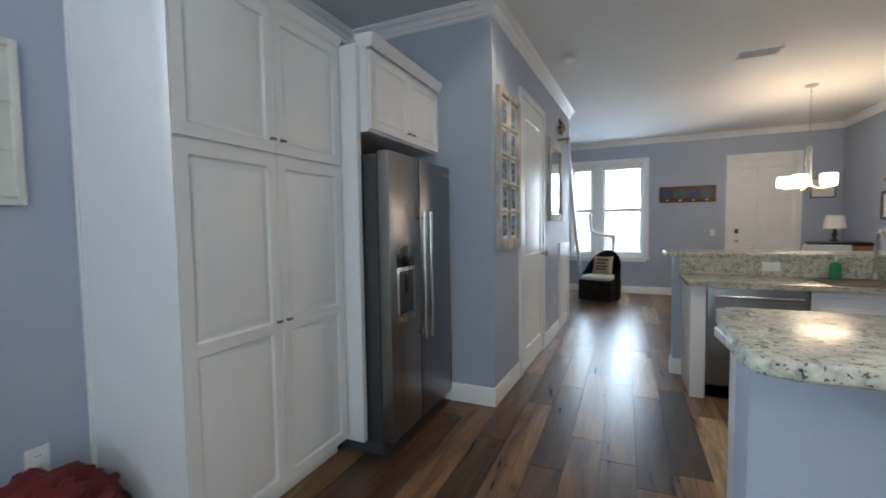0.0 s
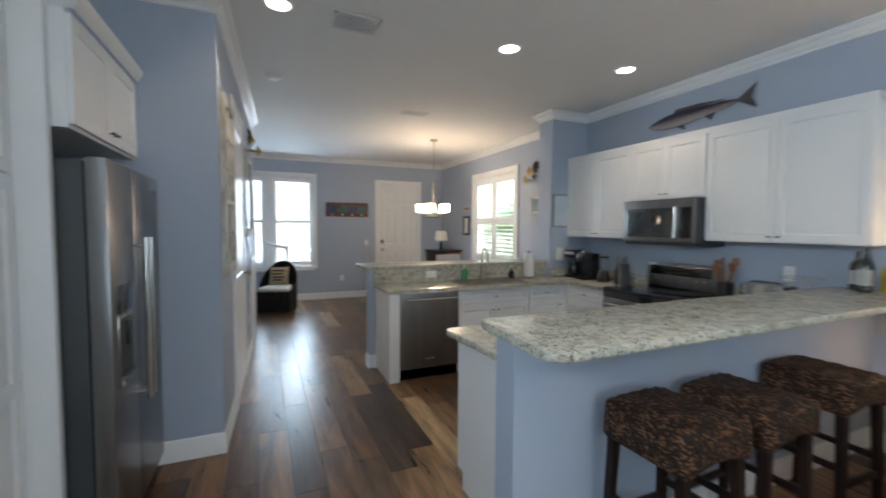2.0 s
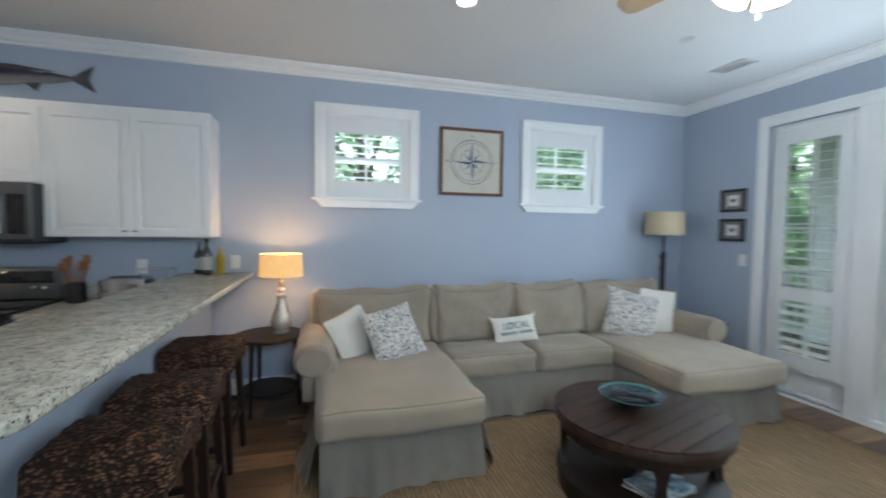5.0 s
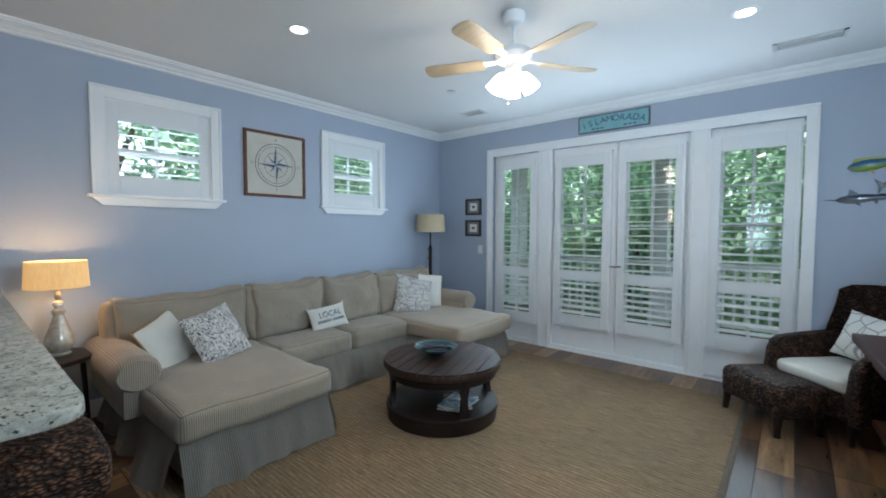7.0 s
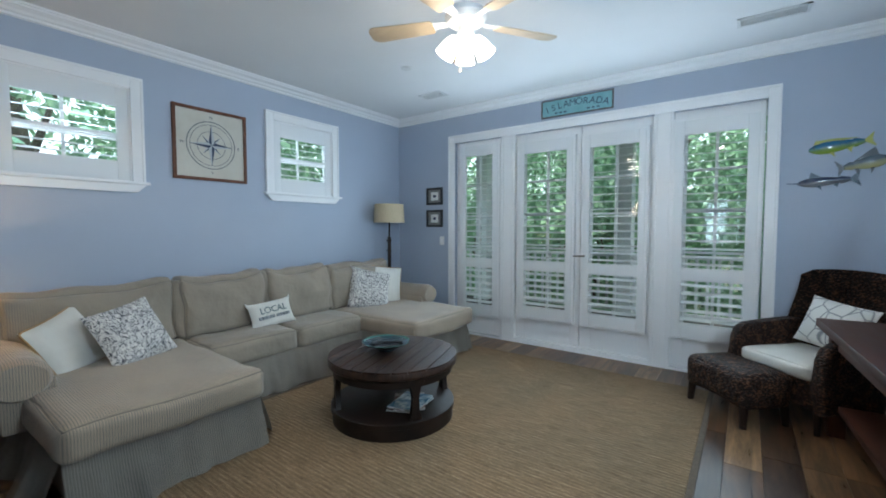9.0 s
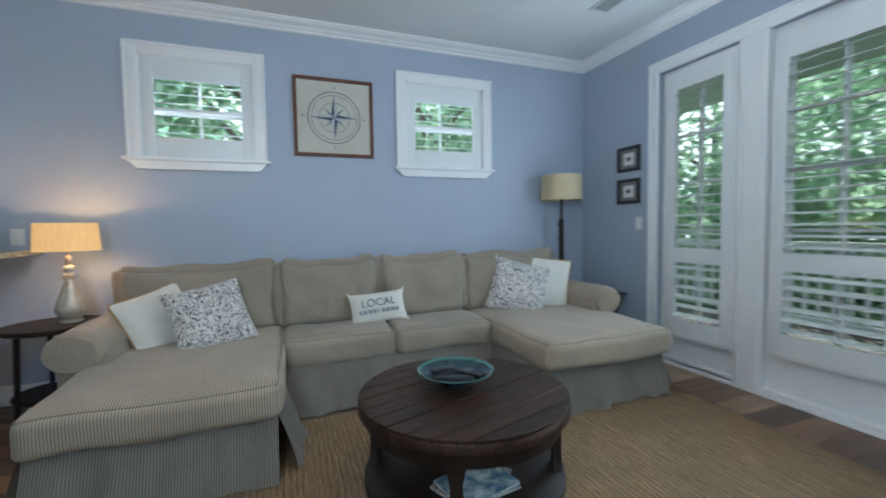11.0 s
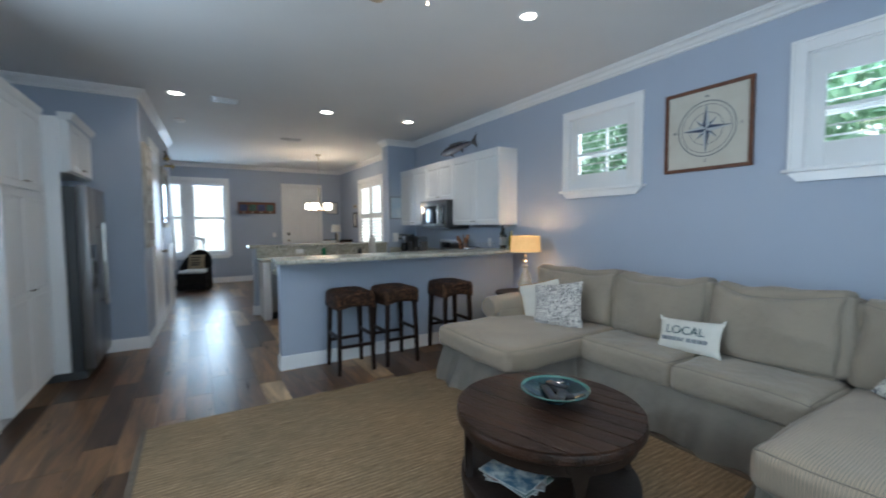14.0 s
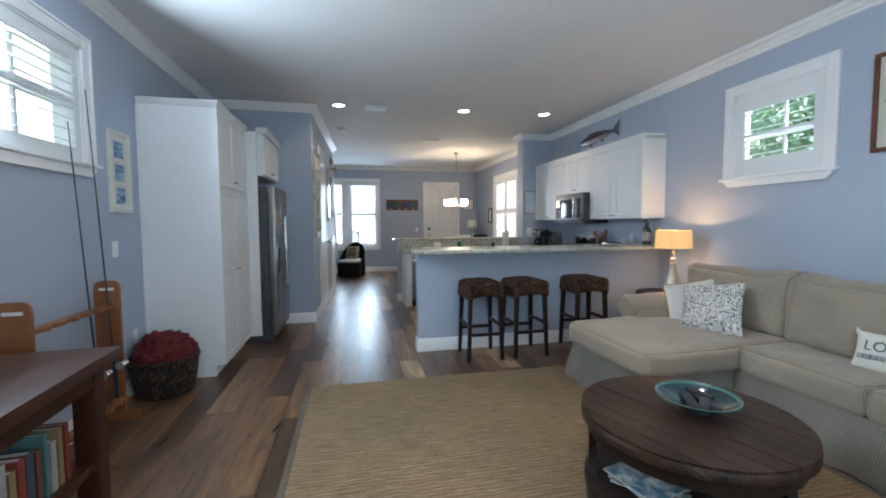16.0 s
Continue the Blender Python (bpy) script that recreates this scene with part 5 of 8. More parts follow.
for i, (x, y, a, l_) in enumerate(((-0.02, 0.02, 62, 0.19), (0.03, -0.01, 75, 0.20), (-0.015, -0.055, 40, 0.15), (0.055, 0.04, 100, 0.12))):
    r_ = thing("remote_control", (1.46 + x, -1.40 + y, 0.496 + 0.006 * i), a, "black plastic remote control lying in the glazed bowl", "remote control", "remote controls")
    part("case", boxes((-l_ / 2, -0.022, 0, l_ / 2, 0.022, 0.016), bevel=0.006), BLACK, r_)
    part("buttons", boxes(*[(-l_ / 2 + 0.03 + 0.018 * j, -0.013 + 0.013 * q, 0.0162, -l_ / 2 + 0.038 + 0.018 * j, -0.006 + 0.013 * q, 0.0185) for j in range(int(l_ / 0.026)) for q in range(2)]), GREYINK, r_, kind="stuff")

MAGA = mat("magazine_cover_blue", (0.10, 0.20, 0.28), 0.25, second=(0.55, 0.60, 0.58), scale=14, mix=0.2, coat=0.3)
MAGB = mat("magazine_cover_beach", (0.34, 0.42, 0.42), 0.25, second=(0.06, 0.12, 0.10), scale=11, mix=0.2, coat=0.3)
MAGC = mat("magazine_cover_warm", (0.50, 0.50, 0.46), 0.25, second=(0.14, 0.06, 0.05), scale=9, mix=0.2, coat=0.3)
for i, (x, y, a, mm) in enumerate(((1.235, -1.375, 24, MAGC), (1.215, -1.39, 8, MAGB), (1.225, -1.385, 40, MAGC), (1.205, -1.38, 14, MAGA))):
    mg = thing("magazine", (x, y, 0.130 + 0.0075 * i), a, "glossy magazine on the coffee table's lower shelf", "magazine", "stacked magazines")
    part("pages", boxes((-0.105, -0.138, 0.0, 0.105, 0.138, 0.006)), PAPER, mg)
    part("cover", boxes((-0.107, -0.14, 0.006, 0.107, 0.14, 0.0072)), mm, mg)

# bar stools
def make_stool(place):
    s = thing("bar_stool", place, 0, "backless bar stool with woven brown wicker seat and dark wooden legs", "stool", "stools at the breakfast bar")
    bm = bmesh.new()
    cushion(bm, -0.185, -0.20, 0.60, 0.185, 0.20, 0.762, 0.006, 14, 0.40, 0.005, 3)
    for v in bm.verts:
        v.co.z += -0.016 * (abs(v.co.x) / 0.185) ** 4 + 0.006 * math.sin(v.co.x * 90) * math.sin(v.co.y * 90) * (v.co.z > 0.7) + (0.025 if v.co.z < 0.66 else 0) * (1 - (v.co.x / 0.185) ** 2)
    part("seat", bm, WICKER, s)
    lg = []
    for sx in (-1, 1):
        for sy in (-1, 1):
            bm = bmesh.new()
            a = Vector((sx * 0.148, sy * 0.155, 0.66))
            c = Vector((sx * 0.168, sy * 0.178, 0.0))
            v1_ = [bm.verts.new(a + Vector((dx * 0.021, dy * 0.021, 0))) for dx, dy in ((-1, -1), (1, -1), (1, 1), (-1, 1))]
            v2_ = [bm.verts.new(c + Vector((dx * 0.016, dy * 0.016, 0))) for dx, dy in ((-1, -1), (1, -1), (1, 1), (-1, 1))]
            bm.faces.new(v1_[::-1])
            bm.faces.new(v2_)
            for k in range(4):
                bm.faces.new((v1_[k], v1_[(k + 1) % 4], v2_[(k + 1) % 4], v2_[k]))
            bmesh.ops.bevel(bm, geom=bm.edges[:], offset=0.003, segments=2, affect="EDGES")
            part("leg", bm, DARKWOOD, s)
    for y in (-0.168, 0.168):
        part("stretcher", boxes((-0.155, y - 0.011, 0.24, 0.17, y + 0.011, 0.27), bevel=0.003), DARKWOOD, s)
    for x in (-0.158, 0.158):
        part("stretcher", boxes((x - 0.011, -0.165, 0.32, x + 0.011, 0.165, 0.35), bevel=0.003), DARKWOOD, s)
    return s


stool = make_stool((1.155, 0.965, 0))
copy_thing(stool, pose(1.62, 0.965, 0, 0, 0, 2))
copy_thing(stool, pose(2.315, 1.0, 0, 0, 0, -2))

# side table and lamp
st = thing("side_table", (3.07, 0.72, 0), 0, "small round dark wooden side table with a lower shelf", "table")
bm = bmesh.new()
lathe(bm, [(0, 0.575), (0.255, 0.575), (0.265, 0.582), (0.265, 0.60), (0.258, 0.606), (0, 0.606)], sides=44)
part("tabletop", bm, TABLEDARK, st)
bm = bmesh.new()
lathe(bm, [(0, 0.15), (0.21, 0.15), (0.215, 0.165), (0.21, 0.175), (0, 0.175)], sides=36)
part("lower_shelf", bm, TABLEDARK, st)
for k in range(3):
    a = 0.5 + k * 2.094
    bm = bmesh.new()
    tube(bm, (0.20 * math.cos(a), 0.20 * math.sin(a), 0.575), (0.225 * math.cos(a), 0.225 * math.sin(a), 0.0), 0.017, 0.013)
    part("leg", bm, TABLEDARK, st)


def shade_mesh(r0, r1, z0, z1, t=0.003):
    bm = bmesh.new()
    lathe(bm, [(r0, z0), (r1, z1), (r1 - t, z1), (r0 - t, z0), (r0, z0)], sides=48)
    return bm


MERCURY = mat("mercury_glass", (0.62, 0.59, 0.52), 0.22, 0.35, second=(0.42, 0.39, 0.33), scale=30, bump=0.1)
tl = thing("table_lamp", (3.09, 0.63, 0.607), 0, "lit table lamp with an amber linen shade and silvered glass base", "lamp")
bm = bmesh.new()
lathe(bm, [(0, 0), (0.060, 0), (0.062, 0.012), (0.048, 0.020), (0.058, 0.032), (0.078, 0.060), (0.083, 0.090), (0.074, 0.130), (0.054, 0.185), (0.038, 0.235), (0.028, 0.275), (0.036, 0.290), (0.036, 0.305), (0.020, 0.318), (0.020, 0.328), (0.033, 0.342), (0.030, 0.358), (0.012, 0.372), (0, 0.375)], sides=36)
part("base", bm, MERCURY, tl)
bm = bmesh.new()
tube(bm, (0, 0, 0.37), (0, 0, 0.50), 0.006)
lathe(bm, [(0.012, 0.375), (0.018, 0.385), (0.018, 0.42), (0.01, 0.43)], sides=16)
part("socket", bm, NICKEL, tl)
part("shade", shade_mesh(0.170, 0.160, 0.462, 0.640), LINEN_LIT, tl)
bm = bmesh.new()
lathe(bm, [(0, 0.47), (0.02, 0.49), (0.032, 0.54), (0.02, 0.575), (0, 0.585)], sides=20)
part("bulb", bm, mat("lit_bulb", (1, 1, 1), 0.5, emit=(1.0, 0.72, 0.42), strength=14), tl)
lamp("table_lamp_light", "POINT", (3.09, 0.63, 1.19), 4.8, (1.0, 0.62, 0.30), 0.03)
lamp("table_lamp_light_low", "POINT", (3.09, 0.63, 1.03), 1.2, (1.0, 0.62, 0.30), 0.03)

fl = thing("floor_lamp", (3.20, -3.27, -0.0), 0, "tall dark bronze floor lamp with a beige drum shade, unlit", "lamp")
part("shade", shade_mesh(0.205, 0.192, 1.43, 1.675), LINEN, fl)
bm = bmesh.new()
lathe(bm, [(0, 0), (0.14, 0), (0.145, 0.012), (0.13, 0.025), (0.03, 0.035), (0.014, 0.06), (0, 0.06)], sides=32)
tube(bm, (0, 0, 0.05), (0, 0, 1.46), 0.011)
tube(bm, (0.0, 0.0, 0.45), (0.0, 0.0, 1.24), 0.024)
for z in (1.05, 1.18):
    box(bm, -0.03, -0.012, z, 0.045, 0.012, z + 0.02, bevel=0.003)
part("pole", bm, mat("oil_rubbed_bronze", (0.03, 0.022, 0.018), 0.4, 0.7), fl)
bm = bmesh.new()
for k in range(3):
    a = k * 2.094
    tube(bm, (0, 0, 1.60), (0.192 * math.cos(a), 0.192 * math.sin(a), 1.66), 0.0025, sides=6)
tube(bm, (0, 0, 1.46), (0, 0, 1.62), 0.006)
part("harp", bm, NICKEL, fl)

et = thing("side_table", (2.95, -3.47, 0), 0, "small black metal side table behind the sofa arm", "table")
part("tabletop", boxes((-0.24, -0.17, 0.53, 0.24, 0.17, 0.548), bevel=0.004), BLACK, et)
bm = bmesh.new()
for sx in (-1, 1):
    for sy in (-0.15, 0.15):
        bm = bmesh.new()
        tube(bm, (sx * 0.22, sy, 0.0), (sx * 0.22, -sy, 0.53), 0.008, sides=8)
        part("leg", bm, BLACK, et)

# wicker armchair and ottoman
ac = thing("wicker_armchair", (-1.03, -3.19, 0), -45, "brown woven wicker wing armchair with a cream seat cushion", "armchair")
ac.scale = (0.84, 0.82, 0.97)
bm = bmesh.new()
cushion(bm, -0.36, -0.34, 0.16, 0.36, 0.34, 0.36, 0.006, 10, 0.3, 0.004, 1)
part("seat_frame", bm, CHAIRWICKER, ac)
bm = bmesh.new()
n, mrows = 30, 14
g = []
for i in range(n + 1):
    u = 2 * i / n - 1
    col = []
    for j in range(mrows + 1):
        v = j / mrows
        top = 1.08 - 0.035 * (abs(u) > 0.8) * (abs(u) - 0.8) * 5 - 0.03 * (u * u)
        z = 0.30 + (top - 0.30) * v
        x = u * 0.40 * (1 + 0.04 * math.sin(math.pi * v))
        y = -0.36 - 0.10 * v + 0.17 * max(0, abs(u) - 0.62) / 0.38 * (0.75 + 0.25 * math.sin(v * 5))
        col.append(bm.verts.new((x, y, z)))
    g.append(col)
for i in range(n):
    for j in range(mrows):
        bm.faces.new((g[i][j], g[i + 1][j], g[i + 1][j + 1], g[i][j + 1]))
bmesh.ops.solidify(bm, geom=bm.faces[:], thickness=0.06)
part("backrest", bm, CHAIRWICKER, ac)
for sx in (-1, 1):
    bm = bmesh.new()
    outline = [(-0.38, 0.16), (0.36, 0.16), (0.385, 0.35), (0.38, 0.52), (0.34, 0.60), (0.26, 0.635), (0.0, 0.645), (-0.30, 0.66), (-0.40, 0.66)]
    m_ = Matrix.Translation((sx * 0.385, 0, 0)) @ Matrix.Rotation(radians(90), 4, "Z") @ Matrix.Rotation(radians(90), 4, "X")
    prism(bm, outline, -0.055, 0.055, m_, bevel=0.035)
    part("arm", bm, CHAIRWICKER, ac)
for sx in (-1, 1):
    for sy in (-1, 1):
        bm = bmesh.new()
        tube(bm, (sx * 0.33, sy * 0.30, 0.17), (sx * 0.35, sy * 0.32, 0.0), 0.028, 0.02)
        part("leg", bm, DARKWOOD, ac)
soft("seat_cushion", (-0.31, -0.30, 0.36, 0.31, 0.37, 0.46), CREAM, puff=0.02, wob=0.006, seed=11, parent=ac, round_=0.7)
pw = pillow("cream pillow with a thin grey trellis print on the wicker armchair", (-1.16, -3.17, 0.67), 0.46, 0.36, 0.13, (0.66, 0.62, 0.35), 6, TRELLIS, None, 6)

ot = thing("ottoman", (-0.61, -2.93, 0), -46, "low brown woven wicker ottoman with short dark feet", "ottoman")
bm = bmesh.new()
cushion(bm, -0.275, -0.195, 0.10, 0.275, 0.195, 0.365, 0.012, 12, 0.4, 0.004, 5)
for v in bm.verts:
    if v.co.z < 0.22:
        v.co.z += 0.05 * (1 - (v.co.x / 0.36) ** 2)
part("seat", bm, CHAIRWICKER, ot)
for sx in (-1, 1):
    for sy in (-1, 1):
        bm = bmesh.new()
        tube(bm, (sx * 0.235, sy * 0.155, 0.16), (sx * 0.245, sy * 0.165, 0.0), 0.03, 0.022)
        part("foot", bm, DARKWOOD, ot)

# console with television
cs = thing("tv_console", (-1.473, -1.76, 0), 3.5, "long reddish-brown wooden console table with a lower shelf of books", "console table")
part("tabletop", boxes((-0.245, -1.22, 0.70, 0.36, 1.00, 0.755), bevel=0.006), CONSOLE, cs)
part("apron", boxes((-0.235, -0.96, 0.60, -0.21, 0.92, 0.70), (0.27, -0.96, 0.60, 0.295, 0.92, 0.70), (-0.20, 0.895, 0.60, 0.265, 0.92, 0.70), (-0.20, -0.96, 0.60, 0.265, -0.935, 0.70)), CONSOLE, cs)
part("shelf", boxes((-0.23, -0.95, 0.22, 0.285, 0.91, 0.26), bevel=0.004), CONSOLE, cs)
for sx in (-0.25, 0.21):
    for sy in (-1.19, -0.04, 0.88):
        part("leg", boxes((sx, sy, 0.0, sx + 0.09, sy + 0.09, 0.70), bevel=0.004), CONSOLE, cs)
tv = thing("television", (-1.46, -2.03, 0.757), 3.5, "large flat black television on a stand", "television")
part("screen_panel", boxes((-0.018, -0.72, 0.07, 0.018, 0.72, 0.81), bevel=0.005), BLACK, tv)
part("screen", boxes((0.0182, -0.708, 0.085, 0.0195, 0.708, 0.798)), BLACKGLASS, tv)
part("stand", boxes((-0.03, -0.05, 0.008, 0.02, 0.05, 0.10), (-0.13, -0.28, 0.0, 0.16, 0.28, 0.012), bevel=0.004), BLACK, tv)
rb = random.Random(3)
cols = [(0.24, 0.04, 0.025), (0.26, 0.20, 0.10), (0.34, 0.34, 0.32), (0.07, 0.17, 0.17), (0.15, 0.045, 0.03), (0.04, 0.07, 0.11)]
bms = [mat("book_cloth_" + n_, c_, 0.6, second=tuple(v * 0.8 for v in c_), scale=20) for n_, c_ in zip(("red", "ochre", "white", "teal", "brown", "navy"), cols)]
names_ = ["red", "ochre", "white", "teal", "brown", "navy"]
for i in range(11):
    th = rb.uniform(0.022, 0.042)
    hh = rb.uniform(0.20, 0.27)
    k = i % 6
    bk = thing("book", (-1.275 + i * 0.0027, -0.98 - i * 0.045, 0.261), 3.5, names_[k] + " hardback book standing on the console shelf", "book", "row of books")
    part("cover", boxes((-0.16, -th / 2, 0, 0.0, -th / 2 + 0.003, hh), (-0.16, th / 2 - 0.003, 0, 0.0, th / 2, hh), (-0.003, -th / 2, 0, 0.0, th / 2, hh)), bms[k], bk)
    part("pages", boxes((-0.155, -th / 2 + 0.004, 0.003, -0.005, th / 2 - 0.004, hh - 0.004)), PAPER, bk)

# rod rack with two rods
rk = thing("fishing_rod_rack", (-1.69, 0.10, 0), 0, "honey oak fishing rod rack with scalloped rails", "rack")
for y in (-0.70, 0.08):
    bm = bmesh.new()
    prism(bm, rounded([(-0.075, 0.0), (0.075, 0.0), (0.075, 0.96, 0.05), (-0.075, 0.96, 0.05)], 0), -0.010, 0.010, Matrix.Translation((0, y, 0)) @ Matrix.Rotation(radians(90), 4, "X"), bevel=0.002)
    part("post", bm, OAK, rk)
    part("foot", boxes((-0.11, y - 0.014, 0.0, 0.16, y + 0.014, 0.08), bevel=0.01), OAK, rk)
    part("grip", boxes((-0.045, y - 0.0115, 0.895, 0.045, y + 0.0115, 0.915), bevel=0.004), PAPER, rk)
for z, x in ((0.80, 0.03), (0.16, 0.06)):
    pts = []
    N = 48
    for i in range(N + 1):
        y = -0.70 + 0.78 * i / N
        pts.append((x + 0.035 + 0.012 * math.cos(i / N * 2 * math.pi * 7), y))
    out = [(x - 0.03, -0.70)] + pts + [(x - 0.03, 0.08)]
    bm = bmesh.new()
    prism(bm, out, z - 0.011, z + 0.011, bevel=0.002)
    part("rail", bm, OAK, rk)
ROD = mat("dark_graphite", (0.03, 0.03, 0.033), 0.3)
for (x, y, tilt_, top) in ((-1.64, -0.06, 1.5, 1.95), (-1.64, 0.13, 1.2, 2.20)):
    rd = thing("fishing_rod", (x, y, 0.18), 0, "slender dark fishing rod standing in the oak rack", "fishing rod", "fishing rods")
    bm = bmesh.new()
    tube(bm, (0, 0, 0), (-0.01, 0.0, 0.32), 0.013, 0.012)
    part("grip", bm, BLACK, rd)
    bm = bmesh.new()
    tube(bm, (-0.01, 0.0, 0.32), (-0.10, 0.03, top - 0.18), 0.006, 0.003, sides=8)
    part("blank", bm, ROD, rd)
    bm = bmesh.new()
    lathe(bm, [(0, -0.03), (0.028, -0.03), (0.03, 0.0), (0.028, 0.03), (0, 0.03)], m=Matrix.Translation((0.04, 0, 0.22)) @ Matrix.Rotation(radians(90), 4, "X"), sides=18)
    part("reel", bm, CHROME, rd)

# basket with a blanket
bk = thing("basket", (-1.56, 0.66, 0), 0, "round dark woven seagrass basket", "basket")
bm = bmesh.new()
lathe(bm, [(0, 0.0), (0.185, 0.0), (0.200, 0.02), (0.218, 0.12), (0.232, 0.24), (0.236, 0.265), (0.244, 0.275), (0.244, 0.295), (0.234, 0.302), (0.222, 0.29), (0.205, 0.12), (0.18, 0.03), (0, 0.02)], sides=48)
part("basket_body", bm, BASKET, bk)
bl = thing("blanket", (-1.56, 0.66, 0.31), 0, "crumpled dark red knitted blanket heaped in the basket", "blanket")
bm = bmesh.new()
bmesh.ops.create_icosphere(bm, subdivisions=5, radius=1)
for v in bm.verts:
    d = v.co.normalized()
    r = 1 + 0.20 * noise.noise(d * 2.6) + 0.22 * abs(noise.noise(d * 5)) + 0.04 * noise.noise(d * 16)
    v.co = Vector((d.x * 0.20 * r, d.y * 0.20 * r, max(-0.08, d.z * 0.165 * r - 0.005)))
part("knit", bm, RED, bl)

# ceiling fan
FANW = mat("fan_white_enamel", (0.70, 0.71, 0.72), 0.35)
FANBLADE = mat("fan_blade_maple", (0.50, 0.40, 0.27), 0.45, second=(0.42, 0.33, 0.22), scale=10, stretch=(0.3, 3, 1))
fan = thing("ceiling_fan", (0.748, -1.36, ZC), 0, "white ceiling fan with five blades and four lit glass shades", "ceiling fan")
bm = bmesh.new()
lathe(bm, [(0, -0.001), (0.072, -0.001), (0.074, -0.02), (0.058, -0.065), (0.025, -0.08), (0, -0.08)], sides=32)
part("canopy", bm, FANW, fan)
bm = bmesh.new()
tube(bm, (0, 0, -0.22), (0, 0, -0.075), 0.012)
part("downrod", bm, FANW, fan)
bm = bmesh.new()
lathe(bm, [(0.02, -0.145), (0.07, -0.155), (0.115, -0.18), (0.125, -0.215), (0.105, -0.25), (0.07, -0.262), (0.05, -0.27), (0.048, -0.31), (0.06, -0.325), (0.045, -0.345), (0, -0.35)], sides=36)
part("motor", bm, FANW, fan)
for k in range(5):
    a = 2 * math.pi * k / 5 + 0.35
    m_ = Matrix.Rotation(a, 4, "Z") @ Matrix.Translation((0, 0, -0.245)) @ Matrix.Rotation(radians(11), 4, "X")
    bm = bmesh.new()
    prism(bm, rounded([(0.20, -0.055, 0.02), (0.62, -0.072, 0.06), (0.62, 0.072, 0.06), (0.20, 0.055, 0.02)], 0), -0.003, 0.003, m_, bevel=0.001)
    bl_ = part("blade", bm, FANBLADE, fan)
    bm = bmesh.new()
    prism(bm, [(0.10, -0.018), (0.22, -0.035), (0.26, 0.0), (0.22, 0.035), (0.10, 0.018)], 0.0035, 0.008, m_)
    part("blade_arm", bm, FANW, bl_)
for k in range(4):
    a = 2 * math.pi * k / 4 + 0.6
    m_ = Matrix.Translation((0, 0, -0.33)) @ Matrix.Rotation(a, 4, "Z") @ Matrix.Translation((0.06, 0, 0)) @ Matrix.Rotation(radians(-32), 4, "Y")
    bm = bmesh.new()
    lathe(bm, [(0.018, 0.0), (0.03, -0.01), (0.045, -0.045), (0.052, -0.085), (0.060, -0.125), (0.057, -0.125), (0.048, -0.085), (0.040, -0.045), (0.02, -0.012)], m=m_, sides=24)
    part("glass_shade", bm, FANGLOW, fan)
for x, l_ in ((0.02, 0.17), (-0.02, 0.12)):
    bm = bmesh.new()
    tube(bm, (x, 0.03, -0.35), (x, 0.03, -0.35 - l_), 0.0018, sides=6)
    lathe(bm, [(0, 0.01), (0.006, 0), (0.007, -0.01), (0, -0.018)], m=Matrix.Translation((x, 0.03, -0.35 - l_)), sides=10)
    part("pull_chain", bm, NICKEL, fan)
for ob in fan.children:
    if not ob.name.startswith(("canopy", "downrod")):
        ob.location.z -= 0.06
lamp("fan_light", "POINT", (0.748, -1.36, ZC - 0.62), 7, (1.0, 0.86, 0.70), 0.12)

# recessed lights
for i, (x, y, on) in enumerate(((-0.237, 2.74, 1), (1.455, 2.70, 1), (2.635, 2.65, 1), (2.03, -0.565, 1), (-0.42, -2.31, 1))):
    rl = thing("recessed_light", (x, y, ZC), 0, "round lit recessed ceiling light with a white trim ring", "ceiling light", "recessed ceiling lights")
    bm = bmesh.new()
    r = 0.072 if y > 0 else 0.055
    lathe(bm, [(r, -0.001), (r + 0.023, -0.001), (r + 0.022, -0.005), (r + 0.006, -0.008), (r, -0.004), (r, -0.001)], sides=36)
    part("trim_ring", bm, WHITE, rl)
    bm = bmesh.new()
    lathe(bm, [(0, -0.0035), (r - 0.0005, -0.0035), (r - 0.0005, -0.001), (0, -0.001)], sides=32)
    part("lens", bm, GLOW, rl)
    lamp("recessed_light_beam", "SPOT", (x, y, ZC - 0.02), 10, (1.0, 0.82, 0.62) if y > 0 else (1.0, 0.93, 0.85), 0.06, aim=(x, y, 0), angle=130)


def vent(place, lx, ly, label, dark=VENTM):
    v = thing("ceiling_vent", place, 0, label, "vent", "ceiling vents")
    part("frame", boxes((-lx / 2, -ly / 2, -0.008, lx / 2, -ly / 2 + 0.022, -0.001), (-lx / 2, ly / 2 - 0.022, -0.008, lx / 2, ly / 2, -0.001), (-lx / 2, -ly / 2, -0.008, -lx / 2 + 0.022, ly / 2, -0.001), (lx / 2 - 0.022, -ly / 2, -0.008, lx / 2, ly / 2, -0.001)), dark, v)
    # Dark sheet: the shade behind the slats is put into its colour.
    part("backing", boxes((-lx / 2 + 0.02, -ly / 2 + 0.02, -0.003, lx / 2 - 0.02, ly / 2 - 0.02, -0.001)), VENTD, v)
    nn = int((ly - 0.05) / 0.022)
    for i in range(nn):
        y = -ly / 2 + 0.032 + i * (ly - 0.064) / max(1, nn - 1)
        part("slat", boxes((-lx / 2 + 0.02, y - 0.005, -0.009, lx / 2 - 0.02, y + 0.005, -0.0035)), dark, v)


